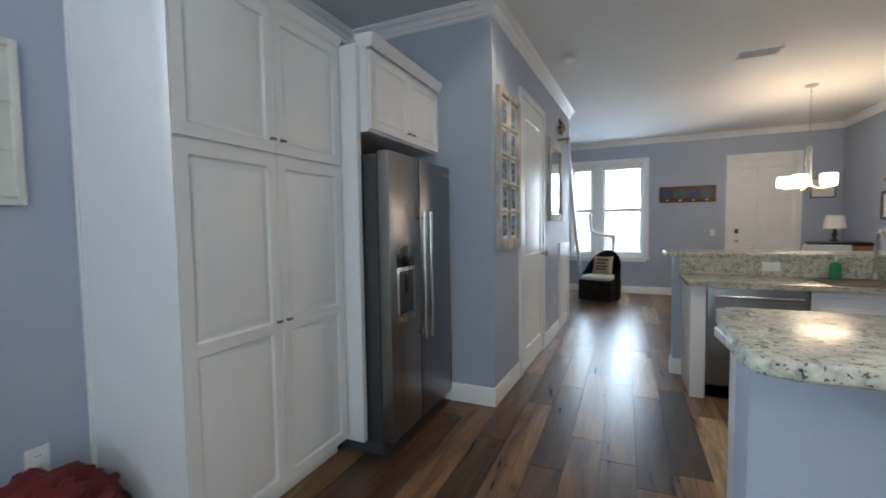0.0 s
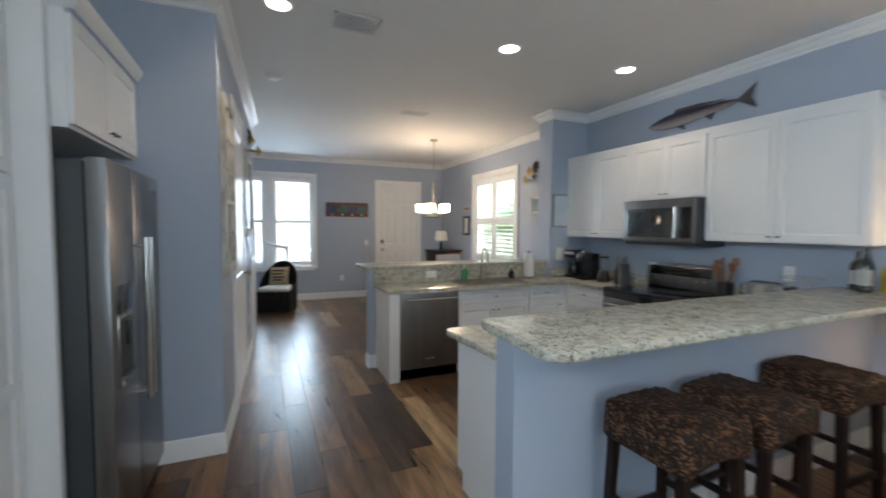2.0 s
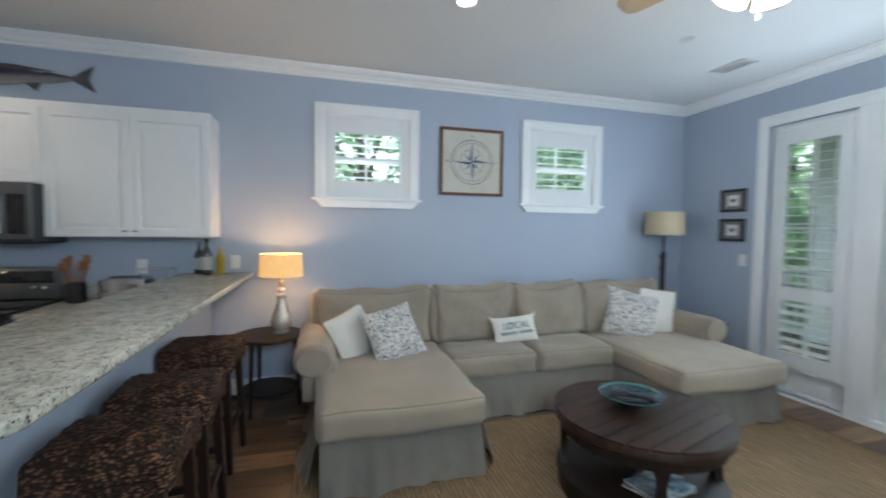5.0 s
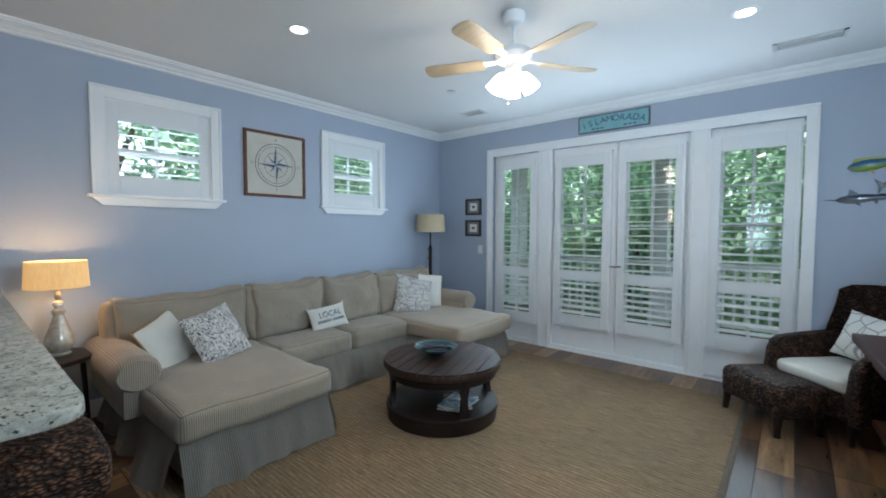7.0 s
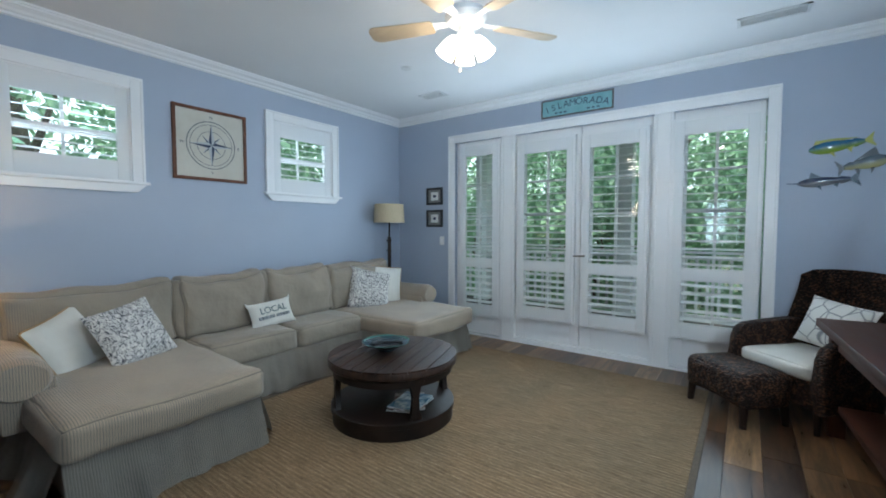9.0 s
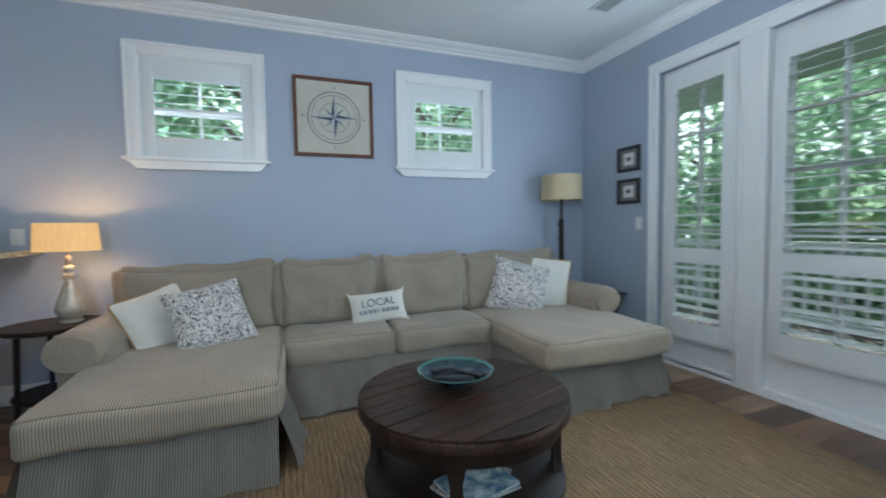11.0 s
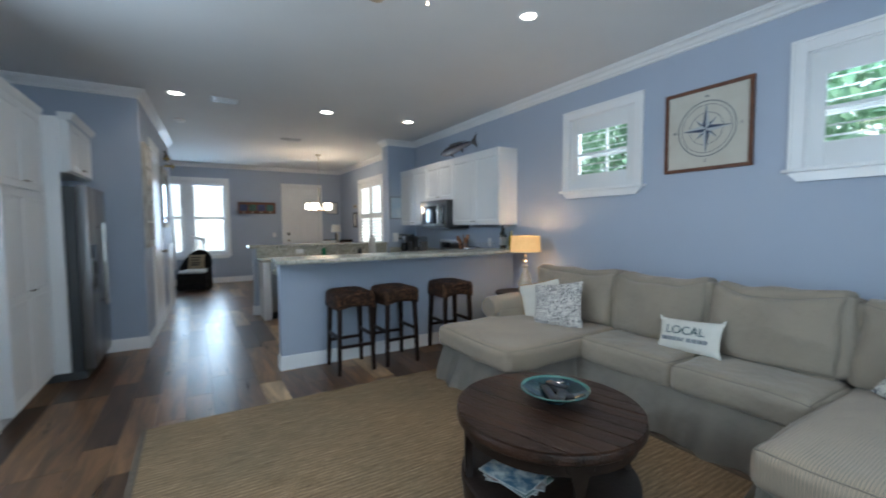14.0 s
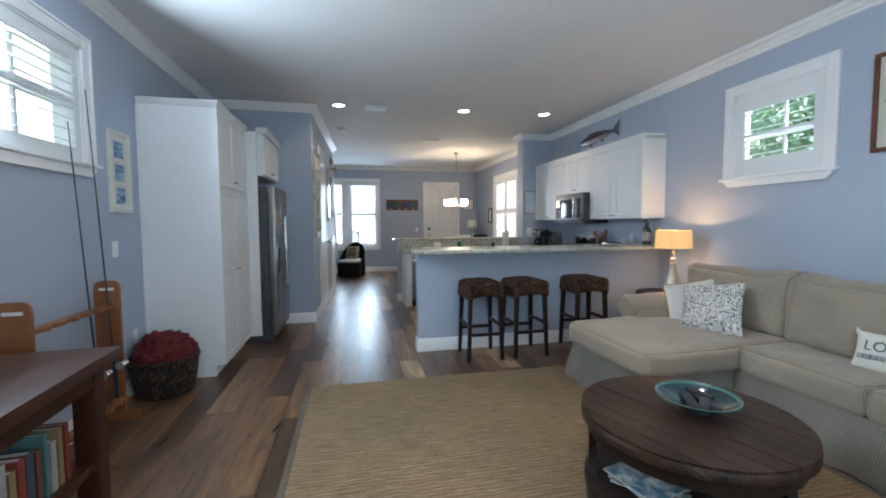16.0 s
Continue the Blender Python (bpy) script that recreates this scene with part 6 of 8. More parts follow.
vent((0.262, 2.79, ZC), 0.32, 0.24, "white louvred ceiling vent")
vent((1.385, 4.75, ZC), 0.33, 0.18, "white louvred ceiling vent")
vent((2.32, -3.08, ZC), 0.30, 0.18, "grey louvred ceiling vent")
vent((-0.75, -3.10, ZC), 0.42, 0.16, "white louvred ceiling vent")
sd = thing("smoke_detector", (-0.235, 4.08, ZC), 0, "round white smoke detector on the ceiling", "smoke detector")
bm = bmesh.new()
lathe(bm, [(0, -0.04), (0.045, -0.038), (0.062, -0.025), (0.066, -0.001), (0, -0.001)], sides=30)
part("housing", bm, WHITE, sd)
sd = thing("ceiling_speaker", (2.035, -2.29, ZC), 0, "small round metal ceiling fitting", "ceiling fitting")
bm = bmesh.new()
lathe(bm, [(0, -0.012), (0.02, -0.012), (0.022, -0.006), (0.05, -0.006), (0.052, -0.001), (0, -0.001)], sides=24)
part("disc", bm, VENTM, sd)


# ---- things on the living room walls ----
def plate(place, turn, label, kind="outlet"):
    o = thing(kind, place, turn, label, kind.replace("_", " "))
    part("plate", boxes((-0.037, 0.001, -0.058, 0.037, 0.006, 0.058), bevel=0.002), OUTLET, o)
    if kind == "outlet":
        part("sockets", boxes((-0.017, 0.0062, 0.010, 0.017, 0.008, 0.038), (-0.017, 0.0062, -0.038, 0.017, 0.008, -0.010), bevel=0.003), WHITE, o)
        part("slots", boxes(*[(sx, 0.0082, z, sx + 0.003, 0.0088, z + 0.009) for z in (0.020, -0.028) for sx in (-0.008, 0.005)]), BLACK, o)
    else:
        part("rocker", boxes((-0.016, 0.0062, -0.032, 0.016, 0.009, 0.032), bevel=0.002), WHITE, o)
    return o


# compass picture on the east wall
cp = thing("compass_picture", (XR, -1.11, 2.125), 90, "square compass rose print in a brown wooden frame", "picture")
hw, hh = 0.33, 0.328
part("frame", boxes((-hw, 0.001, -hh, hw, 0.026, -hh + 0.028), (-hw, 0.001, hh - 0.028, hw, 0.026, hh), (-hw, 0.001, -hh + 0.028, -hw + 0.028, 0.026, hh - 0.028), (hw - 0.028, 0.001, -hh + 0.028, hw, 0.026, hh - 0.028), bevel=0.003), FRAMEWOOD, cp)
COMPB = mat("aged_white_board", (0.58, 0.57, 0.51), 0.7, second=(0.50, 0.47, 0.40), scale=6, mix=0.6, bump=0.1)
part("board", boxes((-hw + 0.027, 0.002, -hh + 0.027, hw - 0.027, 0.012, hh - 0.027)), COMPB, cp)
RY = Matrix.Rotation(radians(90), 4, "X")


def flat_ring(bm, r0, r1, y, sides=56):
    lathe(bm, [(r0, 0.0), (r1, 0.0), (r1, 0.0014), (r0, 0.0014), (r0, 0.0)], m=Matrix.Translation((0, y, 0)) @ Matrix.Rotation(radians(-90), 4, "X"), sides=sides)


for r0_, r1_ in ((0.212, 0.219), (0.186, 0.190), (0.124, 0.128)):
    bm = bmesh.new()
    flat_ring(bm, r0_, r1_, 0.0125)
    part("ring", bm, GREYINK, cp)
bm = bmesh.new()
bm2 = bmesh.new()
for k in range(8):
    L = 0.20 if k % 2 == 0 else 0.115
    wd = 0.026 if k % 2 == 0 else 0.018
    m_ = Matrix.Translation((0, 0.0125 + (0.0016 if k % 2 == 0 else 0), 0)) @ Matrix.Rotation(radians(45 * k), 4, "Y")
    for tgt, sgn in ((bm, 1), (bm2, -1)):
        pts = [Vector((0, 0, 0)), Vector((0, 0, L)), Vector((sgn * wd, 0, wd))]
        lo = [tgt.verts.new(m_ @ p) for p in pts]
        hi = [tgt.verts.new(m_ @ (p + Vector((0, 0.0015, 0)))) for p in pts]
        tgt.faces.new(lo)
        tgt.faces.new(hi)
        for q in range(3):
            tgt.faces.new((lo[q], lo[(q + 1) % 3], hi[(q + 1) % 3], hi[q]))
part("compass_star_dark", bm, INK, cp, smooth=False)
part("compass_star_light", bm2, mat("pale_blue_ink", (0.42, 0.45, 0.47), 0.7), cp, smooth=False)
for txt, x, z in (("N", 0, 0.252), ("S", 0, -0.252), ("W", 0.252, 0), ("E", -0.252, 0)):
    words("letter", txt, 0.035, pose(x, 0.013, z, 90, 0, 180), GREYINK, cp)

# two small framed prints by the terrace doors
for z in (1.787, 1.488):
    fp = thing("small_framed_print", (2.77, YB, z), 0, "small black-framed print with a white mat and tiny dark mark", "picture", "pair of small framed prints")
    part("frame", boxes((-0.135, 0.001, -0.115, 0.135, 0.022, -0.085), (-0.135, 0.001, 0.085, 0.135, 0.022, 0.115), (-0.135, 0.001, -0.085, -0.105, 0.022, 0.085), (0.105, 0.001, -0.085, 0.135, 0.022, 0.085), bevel=0.002), BLACK, fp)
    part("mat_board", boxes((-0.105, 0.002, -0.085, 0.105, 0.008, 0.085)), mat("grey_mat_board", (0.20, 0.20, 0.19), 0.8) if z > 1.6 else bpy.data.materials["grey_mat_board"], fp)
    part("print", boxes((-0.062, 0.0082, -0.055, 0.062, 0.0095, 0.055)), PAPER, fp)
    part("motif", boxes((-0.018, 0.0097, -0.018, 0.018, 0.0105, 0.018), (-0.03, 0.0097, 0.0, 0.03, 0.0105, 0.010), bevel=0.0), INK, fp)
plate((2.65, YB, 1.19), 0, "white light switch by the terrace doors", "light_switch")

# carved sign over the doors
sg = thing("name_sign", (0.87, YB, 2.675), 0, "turquoise wooden sign lettered ISLAMORADA in a grey frame", "sign")
part("frame", boxes((-0.385, 0.001, -0.095, 0.385, 0.020, -0.083), (-0.385, 0.001, 0.083, 0.385, 0.020, 0.095), (-0.385, 0.001, -0.083, -0.373, 0.020, 0.083), (0.373, 0.001, -0.083, 0.385, 0.020, 0.083)), mat("weathered_grey_wood", (0.17, 0.16, 0.15), 0.8, second=(0.10, 0.09, 0.09), scale=20), sg)
part("board", boxes((-0.373, 0.002, -0.083, 0.373, 0.012, 0.083)), mat("turquoise_sign_paint", (0.24, 0.48, 0.54), 0.7, second=(0.17, 0.38, 0.42), scale=10, mix=0.5), sg)
txt = "ISLAMORADA"
for i, letter in enumerate(txt):
    u = (i - 4.5) / 4.5
    words("letter", letter, 0.098, pose(-u * 0.315, 0.0125, 0.030 - 0.045 * u * u, 90, 0, 180) @ Matrix.Rotation(radians(-u * 20), 4, "Z"), INK, sg)
for i in (0, 1, 2, 7, 8, 9):
    part("print_mark", boxes((-0.25 + 0.05 * i, 0.0122, -0.062, -0.22 + 0.05 * i, 0.0135, -0.048)), INK, sg, smooth=False)


# fish plaques
def fish(name, m, L, H, label, top, belly, tail, flip=1, bill=0.0, fork=0.8, dorsal=(0.2, 0.75, 0.5)):
    """A painted relief of a fish: local x along its length (head at +x times flip), z up, y out of the wall."""
    f = thing(name, (0, 0, 0), 0, label, "wall decoration")
    f.matrix_basis = m
    fm = mat(name + "_paint_" + label.split()[0], top, 0.25, coat=0.4)
    nt, b = nodes_of(fm)
    co = nt.nodes.new("ShaderNodeTexCoord")
    sp = nt.nodes.new("ShaderNodeSeparateXYZ")
    nt.links.new(co.outputs["Object"], sp.inputs[0])
    mr = nt.nodes.new("ShaderNodeMapRange")
    mr.inputs["From Min"].default_value = -H * 0.45
    mr.inputs["From Max"].default_value = H * 0.45
    nz = texture(nt, "ShaderNodeTexNoise", 26, Detail=3)
    ad = nt.nodes.new("ShaderNodeMath")
    ad.operation = "MULTIPLY_ADD"
    ad.inputs[1].default_value = 0.22
    nt.links.new(sp.outputs["Z"], mr.inputs["Value"])
    nt.links.new(nz.outputs["Fac"], ad.inputs[0])
    nt.links.new(mr.outputs[0], ad.inputs[2])
    nt.links.new(ramp(nt, ad.outputs[0], [(0.30, belly), (0.55, tuple((a + c) / 2 for a, c in zip(top, belly))), (0.72, top)]), b.inputs["Base Color"])
    tm = mat(name + "_fin_" + label.split()[0], tail, 0.35)
    bm = bmesh.new()
    n = 26
    rings = []
    for i in range(n + 1):
        u = i / n
        prof = (math.sin(math.pi * u ** 0.78) ** 0.8) * (1 - 0.35 * u) if 0 < u < 1 else 0
        h_ = max(0.004, H / 2 * prof + (0.012 if u > 0.8 else 0))
        x = (0.5 - u * 0.88) * L
        ring = []
        for j in range(12):
            a = math.pi * j / 11
            ring.append(bm.verts.new((flip * x, 0.004 + h_ * 0.5 * math.sin(a), h_ * math.cos(a))))
        rings.append(ring)
    for p, q in zip(rings, rings[1:]):
        for j in range(11):
            bm.faces.new((p[j], p[j + 1], q[j + 1], q[j]))
    if bill:
        tube(bm, (flip * (0.5 * L - 0.01), 0.012, 0.0), (flip * (0.5 * L + bill), 0.012, 0.01), 0.006, 0.0015, sides=8)
    part("fish_body", bm, fm, f)
    bm = bmesh.new()
    xt = -0.36 * L
    M_ = Matrix.Translation((0, 0.014, 0)) @ RY
    prism(bm, [(flip * xt, 0.010), (flip * (xt - 0.15 * L), H * fork), (flip * (xt - 0.105 * L), 0.0), (flip * (xt - 0.15 * L), -H * fork), (flip * xt, -0.010)], -0.002, 0.002, M_)
    part("tail_fin", bm, tm, f)
    bm = bmesh.new()
    a, c, h_ = dorsal
    xs = [0.5 - a * 0.88, 0.5 - c * 0.88]
    pts = [(flip * xs[0] * L, H * 0.30), (flip * (xs[0] - 0.04) * L, H * (0.42 + h_)), (flip * (xs[0] * 0.5 + xs[1] * 0.5) * L, H * (0.46 + h_ * 0.35)), (flip * xs[1] * L, H * 0.28)]
    prism(bm, pts, -0.002, 0.002, M_)
    part("dorsal_fin", bm, tm, f)
    bm = bmesh.new()
    prism(bm, [(flip * 0.22 * L, -H * 0.30), (flip * 0.10 * L, -H * 0.75), (flip * 0.12 * L, -H * 0.33)], -0.002, 0.002, M_)
    part("pectoral_fin", bm, tm, f)
    bm = bmesh.new()
    prism(bm, [(flip * -0.08 * L, -H * 0.28), (flip * -0.14 * L, -H * 0.62), (flip * -0.18 * L, -H * 0.22)], -0.002, 0.002, M_)
    part("anal_fin", bm, tm, f)
    bm = bmesh.new()
    lathe(bm, [(0, 0.006), (0.006, 0.004), (0.008, 0)], m=Matrix.Translation((flip * 0.41 * L, 0.004 + H * 0.13, H * 0.10)) @ Matrix.Rotation(radians(-90), 4, "X"), sides=12)
    part("eye", bm, BLACK, f)
    return f


fish("mahi_plaque", pose(-1.215, YB, 2.005, 0, 8, 0), 0.38, 0.115, "green and blue painted mahi fish plaque", (0.01, 0.11, 0.20), (0.22, 0.32, 0.04), (0.30, 0.32, 0.04), flip=1, fork=0.5, dorsal=(0.10, 0.9, 0.15))
fish("permit_plaque", pose(-1.345, YB, 1.85, 0, 12, 0), 0.30, 0.115, "silver and yellow painted permit fish plaque", (0.08, 0.11, 0.13), (0.42, 0.40, 0.20), (0.03, 0.04, 0.05), flip=-1, fork=0.6)
fish("sailfish_plaque", pose(-1.15, YB, 1.73, 0, 4, 0), 0.37, 0.09, "navy and silver painted sailfish plaque", (0.010, 0.022, 0.06), (0.22, 0.22, 0.23), (0.02, 0.05, 0.08), flip=1, bill=0.07, fork=0.7, dorsal=(0.22, 0.5, 0.5))
fish("wahoo_mount", pose(XR, 2.53, 2.56, 0, 3, 90), 1.04, 0.17, "large purple-grey mounted wahoo fish on the kitchen wall", (0.035, 0.03, 0.05), (0.30, 0.27, 0.27), (0.06, 0.055, 0.06), flip=1, fork=0.62, dorsal=(0.30, 0.88, 0.16))

# photo frame, switch and outlet on the west wall
pf = thing("photo_frame", (XL, 0.615, 1.725), -90, "tall cream white window-style frame with three seascape photographs", "picture")
part("frame", boxes((-0.14, 0.001, -0.30, -0.115, 0.03, 0.30), (0.115, 0.001, -0.30, 0.14, 0.03, 0.30), (-0.115, 0.001, 0.275, 0.115, 0.03, 0.30), (-0.115, 0.001, -0.30, 0.115, 0.03, -0.275), bevel=0.003), CREAM, pf)
part("backing", boxes((-0.116, 0.002, -0.276, 0.116, 0.014, 0.276)), CREAM, pf)
SEA = mat("sea_photo", (0.03, 0.12, 0.30), 0.2, second=(0.30, 0.42, 0.52), scale=9, mix=0.15, stretch=(1, 1, 4), coat=0.4)
for z in (0.165, -0.005, -0.175):
    part("photograph", boxes((-0.055, 0.0145, z - 0.06, 0.065, 0.017, z + 0.06)), SEA, pf)
    part("bar", boxes((-0.115, 0.0145, z - 0.092, 0.115, 0.024, z - 0.078)), CREAM, pf)
plate((XL, 0.52, 1.153), -90, "white light switch on the blue-grey wall", "light_switch")
plate((XL, 0.742, 0.44), -90, "white wall outlet above the basket")

# ---- hall wall: picture, mirror, mounted fish ----
def on_wall(y, z):
    return pose(hall(y), y, z, 0, 0, HTURN)


pf = thing("window_frame_collage", (0, 0, 0), 0, "distressed white window sash used as a frame for ten photographs", "picture")
pf.matrix_basis = on_wall(3.17, 1.74)
w2_, h2_ = 0.27, 0.60
part("frame", boxes((-w2_, 0.001, -h2_, -w2_ + 0.05, 0.035, h2_), (w2_ - 0.05, 0.001, -h2_, w2_, 0.035, h2_), (-w2_ + 0.05, 0.001, h2_ - 0.05, w2_ - 0.05, 0.035, h2_), (-w2_ + 0.05, 0.001, -h2_, w2_ - 0.05, 0.035, -h2_ + 0.08), (-0.012, 0.001, -h2_ + 0.08, 0.012, 0.03, h2_ - 0.05),
                    *[(-w2_ + 0.05, 0.001, -h2_ + 0.08 + i * 0.214 - 0.010, w2_ - 0.05, 0.03, -h2_ + 0.08 + i * 0.214 + 0.010) for i in range(1, 5)], bevel=0.002), RUSTIC, pf)
part("mat_board", boxes((-w2_ + 0.04, 0.0005, -h2_ + 0.05, w2_ - 0.04, 0.008, h2_ - 0.04)), PAPER, pf)
for i in range(5):
    for sx in (-0.11, 0.11):
        zc = -h2_ + 0.08 + (i + 0.5) * 0.214
        part("photograph", boxes((sx - 0.075, 0.0085, zc - 0.08, sx + 0.075, 0.0105, zc + 0.08)), SEA, pf)

mr_ = thing("wall_mirror", (0, 0, 0), 0, "rectangular wall mirror in a distressed white frame", "mirror")
mr_.matrix_basis = on_wall(5.02, 1.83)
part("frame", boxes((-0.36, 0.001, -0.46, -0.28, 0.03, 0.46), (0.28, 0.001, -0.46, 0.36, 0.03, 0.46), (-0.28, 0.001, 0.38, 0.28, 0.03, 0.46), (-0.28, 0.001, -0.46, 0.28, 0.03, -0.38), bevel=0.004), RUSTIC, mr_)
part("mirror_glass", boxes((-0.285, 0.002, -0.385, 0.285, 0.012, 0.385)), MIRROR, mr_, smooth=False)
part("edge", boxes((-0.285, 0.0122, -0.385, -0.275, 0.014, 0.385), (0.275, 0.0122, -0.385, 0.285, 0.014, 0.385), (-0.275, 0.0122, -0.385, 0.275, 0.014, -0.375), (-0.275, 0.0122, 0.375, 0.275, 0.014, 0.385)), BLACK, mr_)
th = plate((hall(4.60), 4.60, 1.16), HTURN, "white switch plate on the hall wall", "light_switch")
plate((hall(5.05), 5.05, 0.42), HTURN, "white wall outlet in the hall")
GOLD = mat("gilt_metal", (0.45, 0.33, 0.12), 0.3, 0.9)


def flower_mount(name, m, label):
    o = thing(name, (0, 0, 0), 0, label, "wall decoration")
    o.matrix_basis = m
    for i, (x, z, r, mm) in enumerate(((0, 0.06, 0.12, DARKWOOD), (0.12, 0.0, 0.09, GOLD), (-0.05, -0.08, 0.07, CHROME), (0.12, -0.12, 0.07, GOLD))):
        bm = bmesh.new()
        for k in range(7):
            a = 2 * math.pi * k / 7 + i
            q = Matrix.Translation((x, 0.05 + 0.03 * i, z)) @ Matrix.Rotation(a, 4, "Y") @ Matrix.Rotation(radians(25), 4, "X")
            prism(bm, [(0, 0.0), (r * 0.30, r * 0.45), (0, r), (-r * 0.30, r * 0.45)], -0.003, 0.003, q @ RY)
        tube(bm, (x, 0.0, z), (x, 0.06 + 0.03 * i, z), 0.012, sides=10)
        part("metal_flower", bm, mm, o)
    return o


flower_mount("metal_flower_sculpture", on_wall(5.35, 2.48), "dark and gilt metal flower sculpture high on the hall wall")

# ---- kitchen clutter ----
CT = 0.888
cm = thing("coffee_maker", (3.13, 3.80, CT), 90, "black coffee maker with a steel band", "coffee maker")
part("body", boxes((-0.09, -0.12, 0, 0.09, 0.10, 0.03), (-0.09, -0.12, 0.03, 0.09, -0.03, 0.30), (-0.09, -0.12, 0.24, 0.09, 0.10, 0.33), bevel=0.008), BLACK, cm)
bm = bmesh.new()
lathe(bm, [(0, 0.032), (0.055, 0.032), (0.062, 0.09), (0.05, 0.17), (0.045, 0.18), (0, 0.18)], m=Matrix.Translation((0, 0.035, 0)), sides=24)
part("carafe", bm, BLACKGLASS, cm)
part("band", boxes((-0.075, 0.1005, 0.27, 0.075, 0.104, 0.31)), CHROME, cm)
cm = thing("pod_coffee_machine", (3.08, 3.58, CT), 90, "black pod coffee machine with a chrome lid", "coffee maker")
part("body", boxes((-0.075, -0.14, 0, 0.075, 0.10, 0.03), (-0.075, -0.14, 0.03, 0.075, -0.02, 0.30), (-0.075, -0.14, 0.20, 0.075, 0.08, 0.30), bevel=0.012), BLACK, cm)
bm = bmesh.new()
lathe(bm, [(0, 0.301), (0.055, 0.301), (0.06, 0.315), (0.04, 0.335), (0, 0.338)], m=Matrix.Translation((0, 0.01, 0)), sides=24)
part("lid", bm, CHROME, cm)
bl_ = thing("blender", (3.12, 3.34, CT), 90, "small countertop blender with a clear jar", "blender")
bm = bmesh.new()
lathe(bm, [(0, 0), (0.065, 0), (0.07, 0.02), (0.055, 0.10), (0.045, 0.12), (0, 0.12)], sides=24)
part("base", bm, BLACK, bl_)
bm = bmesh.new()
lathe(bm, [(0.045, 0.121), (0.055, 0.22), (0.058, 0.26), (0.054, 0.26), (0.042, 0.123)], sides=24)
part("jar", bm, GLASS, bl_)
bm = bmesh.new()
lathe(bm, [(0, 0.261), (0.058, 0.261), (0.056, 0.28), (0, 0.285)], sides=24)
part("lid", bm, BLACK, bl_)
kb = thing("knife_block", (3.10, 3.06, CT), 60, "black knife block with knives standing at a slant", "knife block")
bm = bmesh.new()
prism(bm, [(-0.07, 0), (0.07, 0), (0.09, 0.13), (-0.02, 0.22)], -0.06, 0.06, RY, bevel=0.004)
part("block", bm, BLACK, kb)
for i in range(3):
    for j in range(2):
        x, y = 0.0 + 0.032 * j, -0.035 + 0.035 * i
        part("knife_handle", boxes((x - 0.008 + 0.0, y - 0.006, 0.20 - 0.03 * j, x + 0.01, y + 0.006, 0.31 - 0.03 * j), bevel=0.003), BLACK, kb)
ut = thing("utensil_crock", (3.20, 2.07, CT), 0, "dark crock full of wooden spoons and spatulas", "utensil holder")
bm = bmesh.new()
lathe(bm, [(0, 0), (0.055, 0), (0.06, 0.02), (0.06, 0.14), (0.055, 0.145), (0.05, 0.14), (0.05, 0.02), (0, 0.02)], sides=24)
part("crock", bm, BLACK, ut)
rr2 = random.Random(8)
for i in range(7):
    a = i * 0.9
    tip = Vector((0.07 * math.cos(a), 0.07 * math.sin(a), 0.24 + rr2.uniform(0, 0.06)))
    bm = bmesh.new()
    tube(bm, (0.02 * math.cos(a), 0.02 * math.sin(a), 0.03), tip, 0.005, sides=8)
    q = Matrix.Translation(tip) @ Matrix.Rotation(a, 4, "Z")
    prism(bm, rounded([(-0.022, -0.02, 0.012), (0.022, -0.02, 0.012), (0.025, 0.05, 0.02), (-0.025, 0.05, 0.02)], 0), -0.004, 0.004, q @ RY)
    part("wooden_spoon", bm, mat("spoon_wood", (0.24, 0.10, 0.04), 0.55) if i == 0 else bpy.data.materials["spoon_wood"], ut)
to = thing("toaster", (3.15, 1.72, CT), 90, "rounded stainless steel toaster", "toaster")
part("body", boxes((-0.15, -0.09, 0.01, 0.15, 0.09, 0.19), bevel=0.05), CHROME, to)
part("end_panel", boxes((0.145, -0.075, 0.02, 0.156, 0.075, 0.17), (-0.156, -0.075, 0.02, -0.145, 0.075, 0.17), bevel=0.01), BLACK, to)
part("slot", boxes((-0.10, -0.04, 0.189, 0.10, -0.015, 0.192), (-0.10, 0.015, 0.189, 0.10, 0.04, 0.192)), BLACK, to)
wire = thing("wire_basket", (3.24, 1.55, 1.073 - 0.185), 0, "small chrome wire fruit basket on the counter", "basket")
for rad, z in ((0.05, 0.0), (0.10, 0.10), (0.13, 0.235)):
    curve_tube("wire_ring", [(rad * math.cos(a * math.pi / 6), rad * math.sin(a * math.pi / 6), z + 0.003) for a in range(12)], 0.0025, CHROME, wire, cyclic=True, res=3)
for k in range(8):
    a = k * math.pi / 4
    curve_tube("wire_rib", [(0.05 * math.cos(a), 0.05 * math.sin(a), 0.003), (0.10 * math.cos(a), 0.10 * math.sin(a), 0.10), (0.13 * math.cos(a), 0.13 * math.sin(a), 0.235)], 0.002, CHROME, wire, res=3)


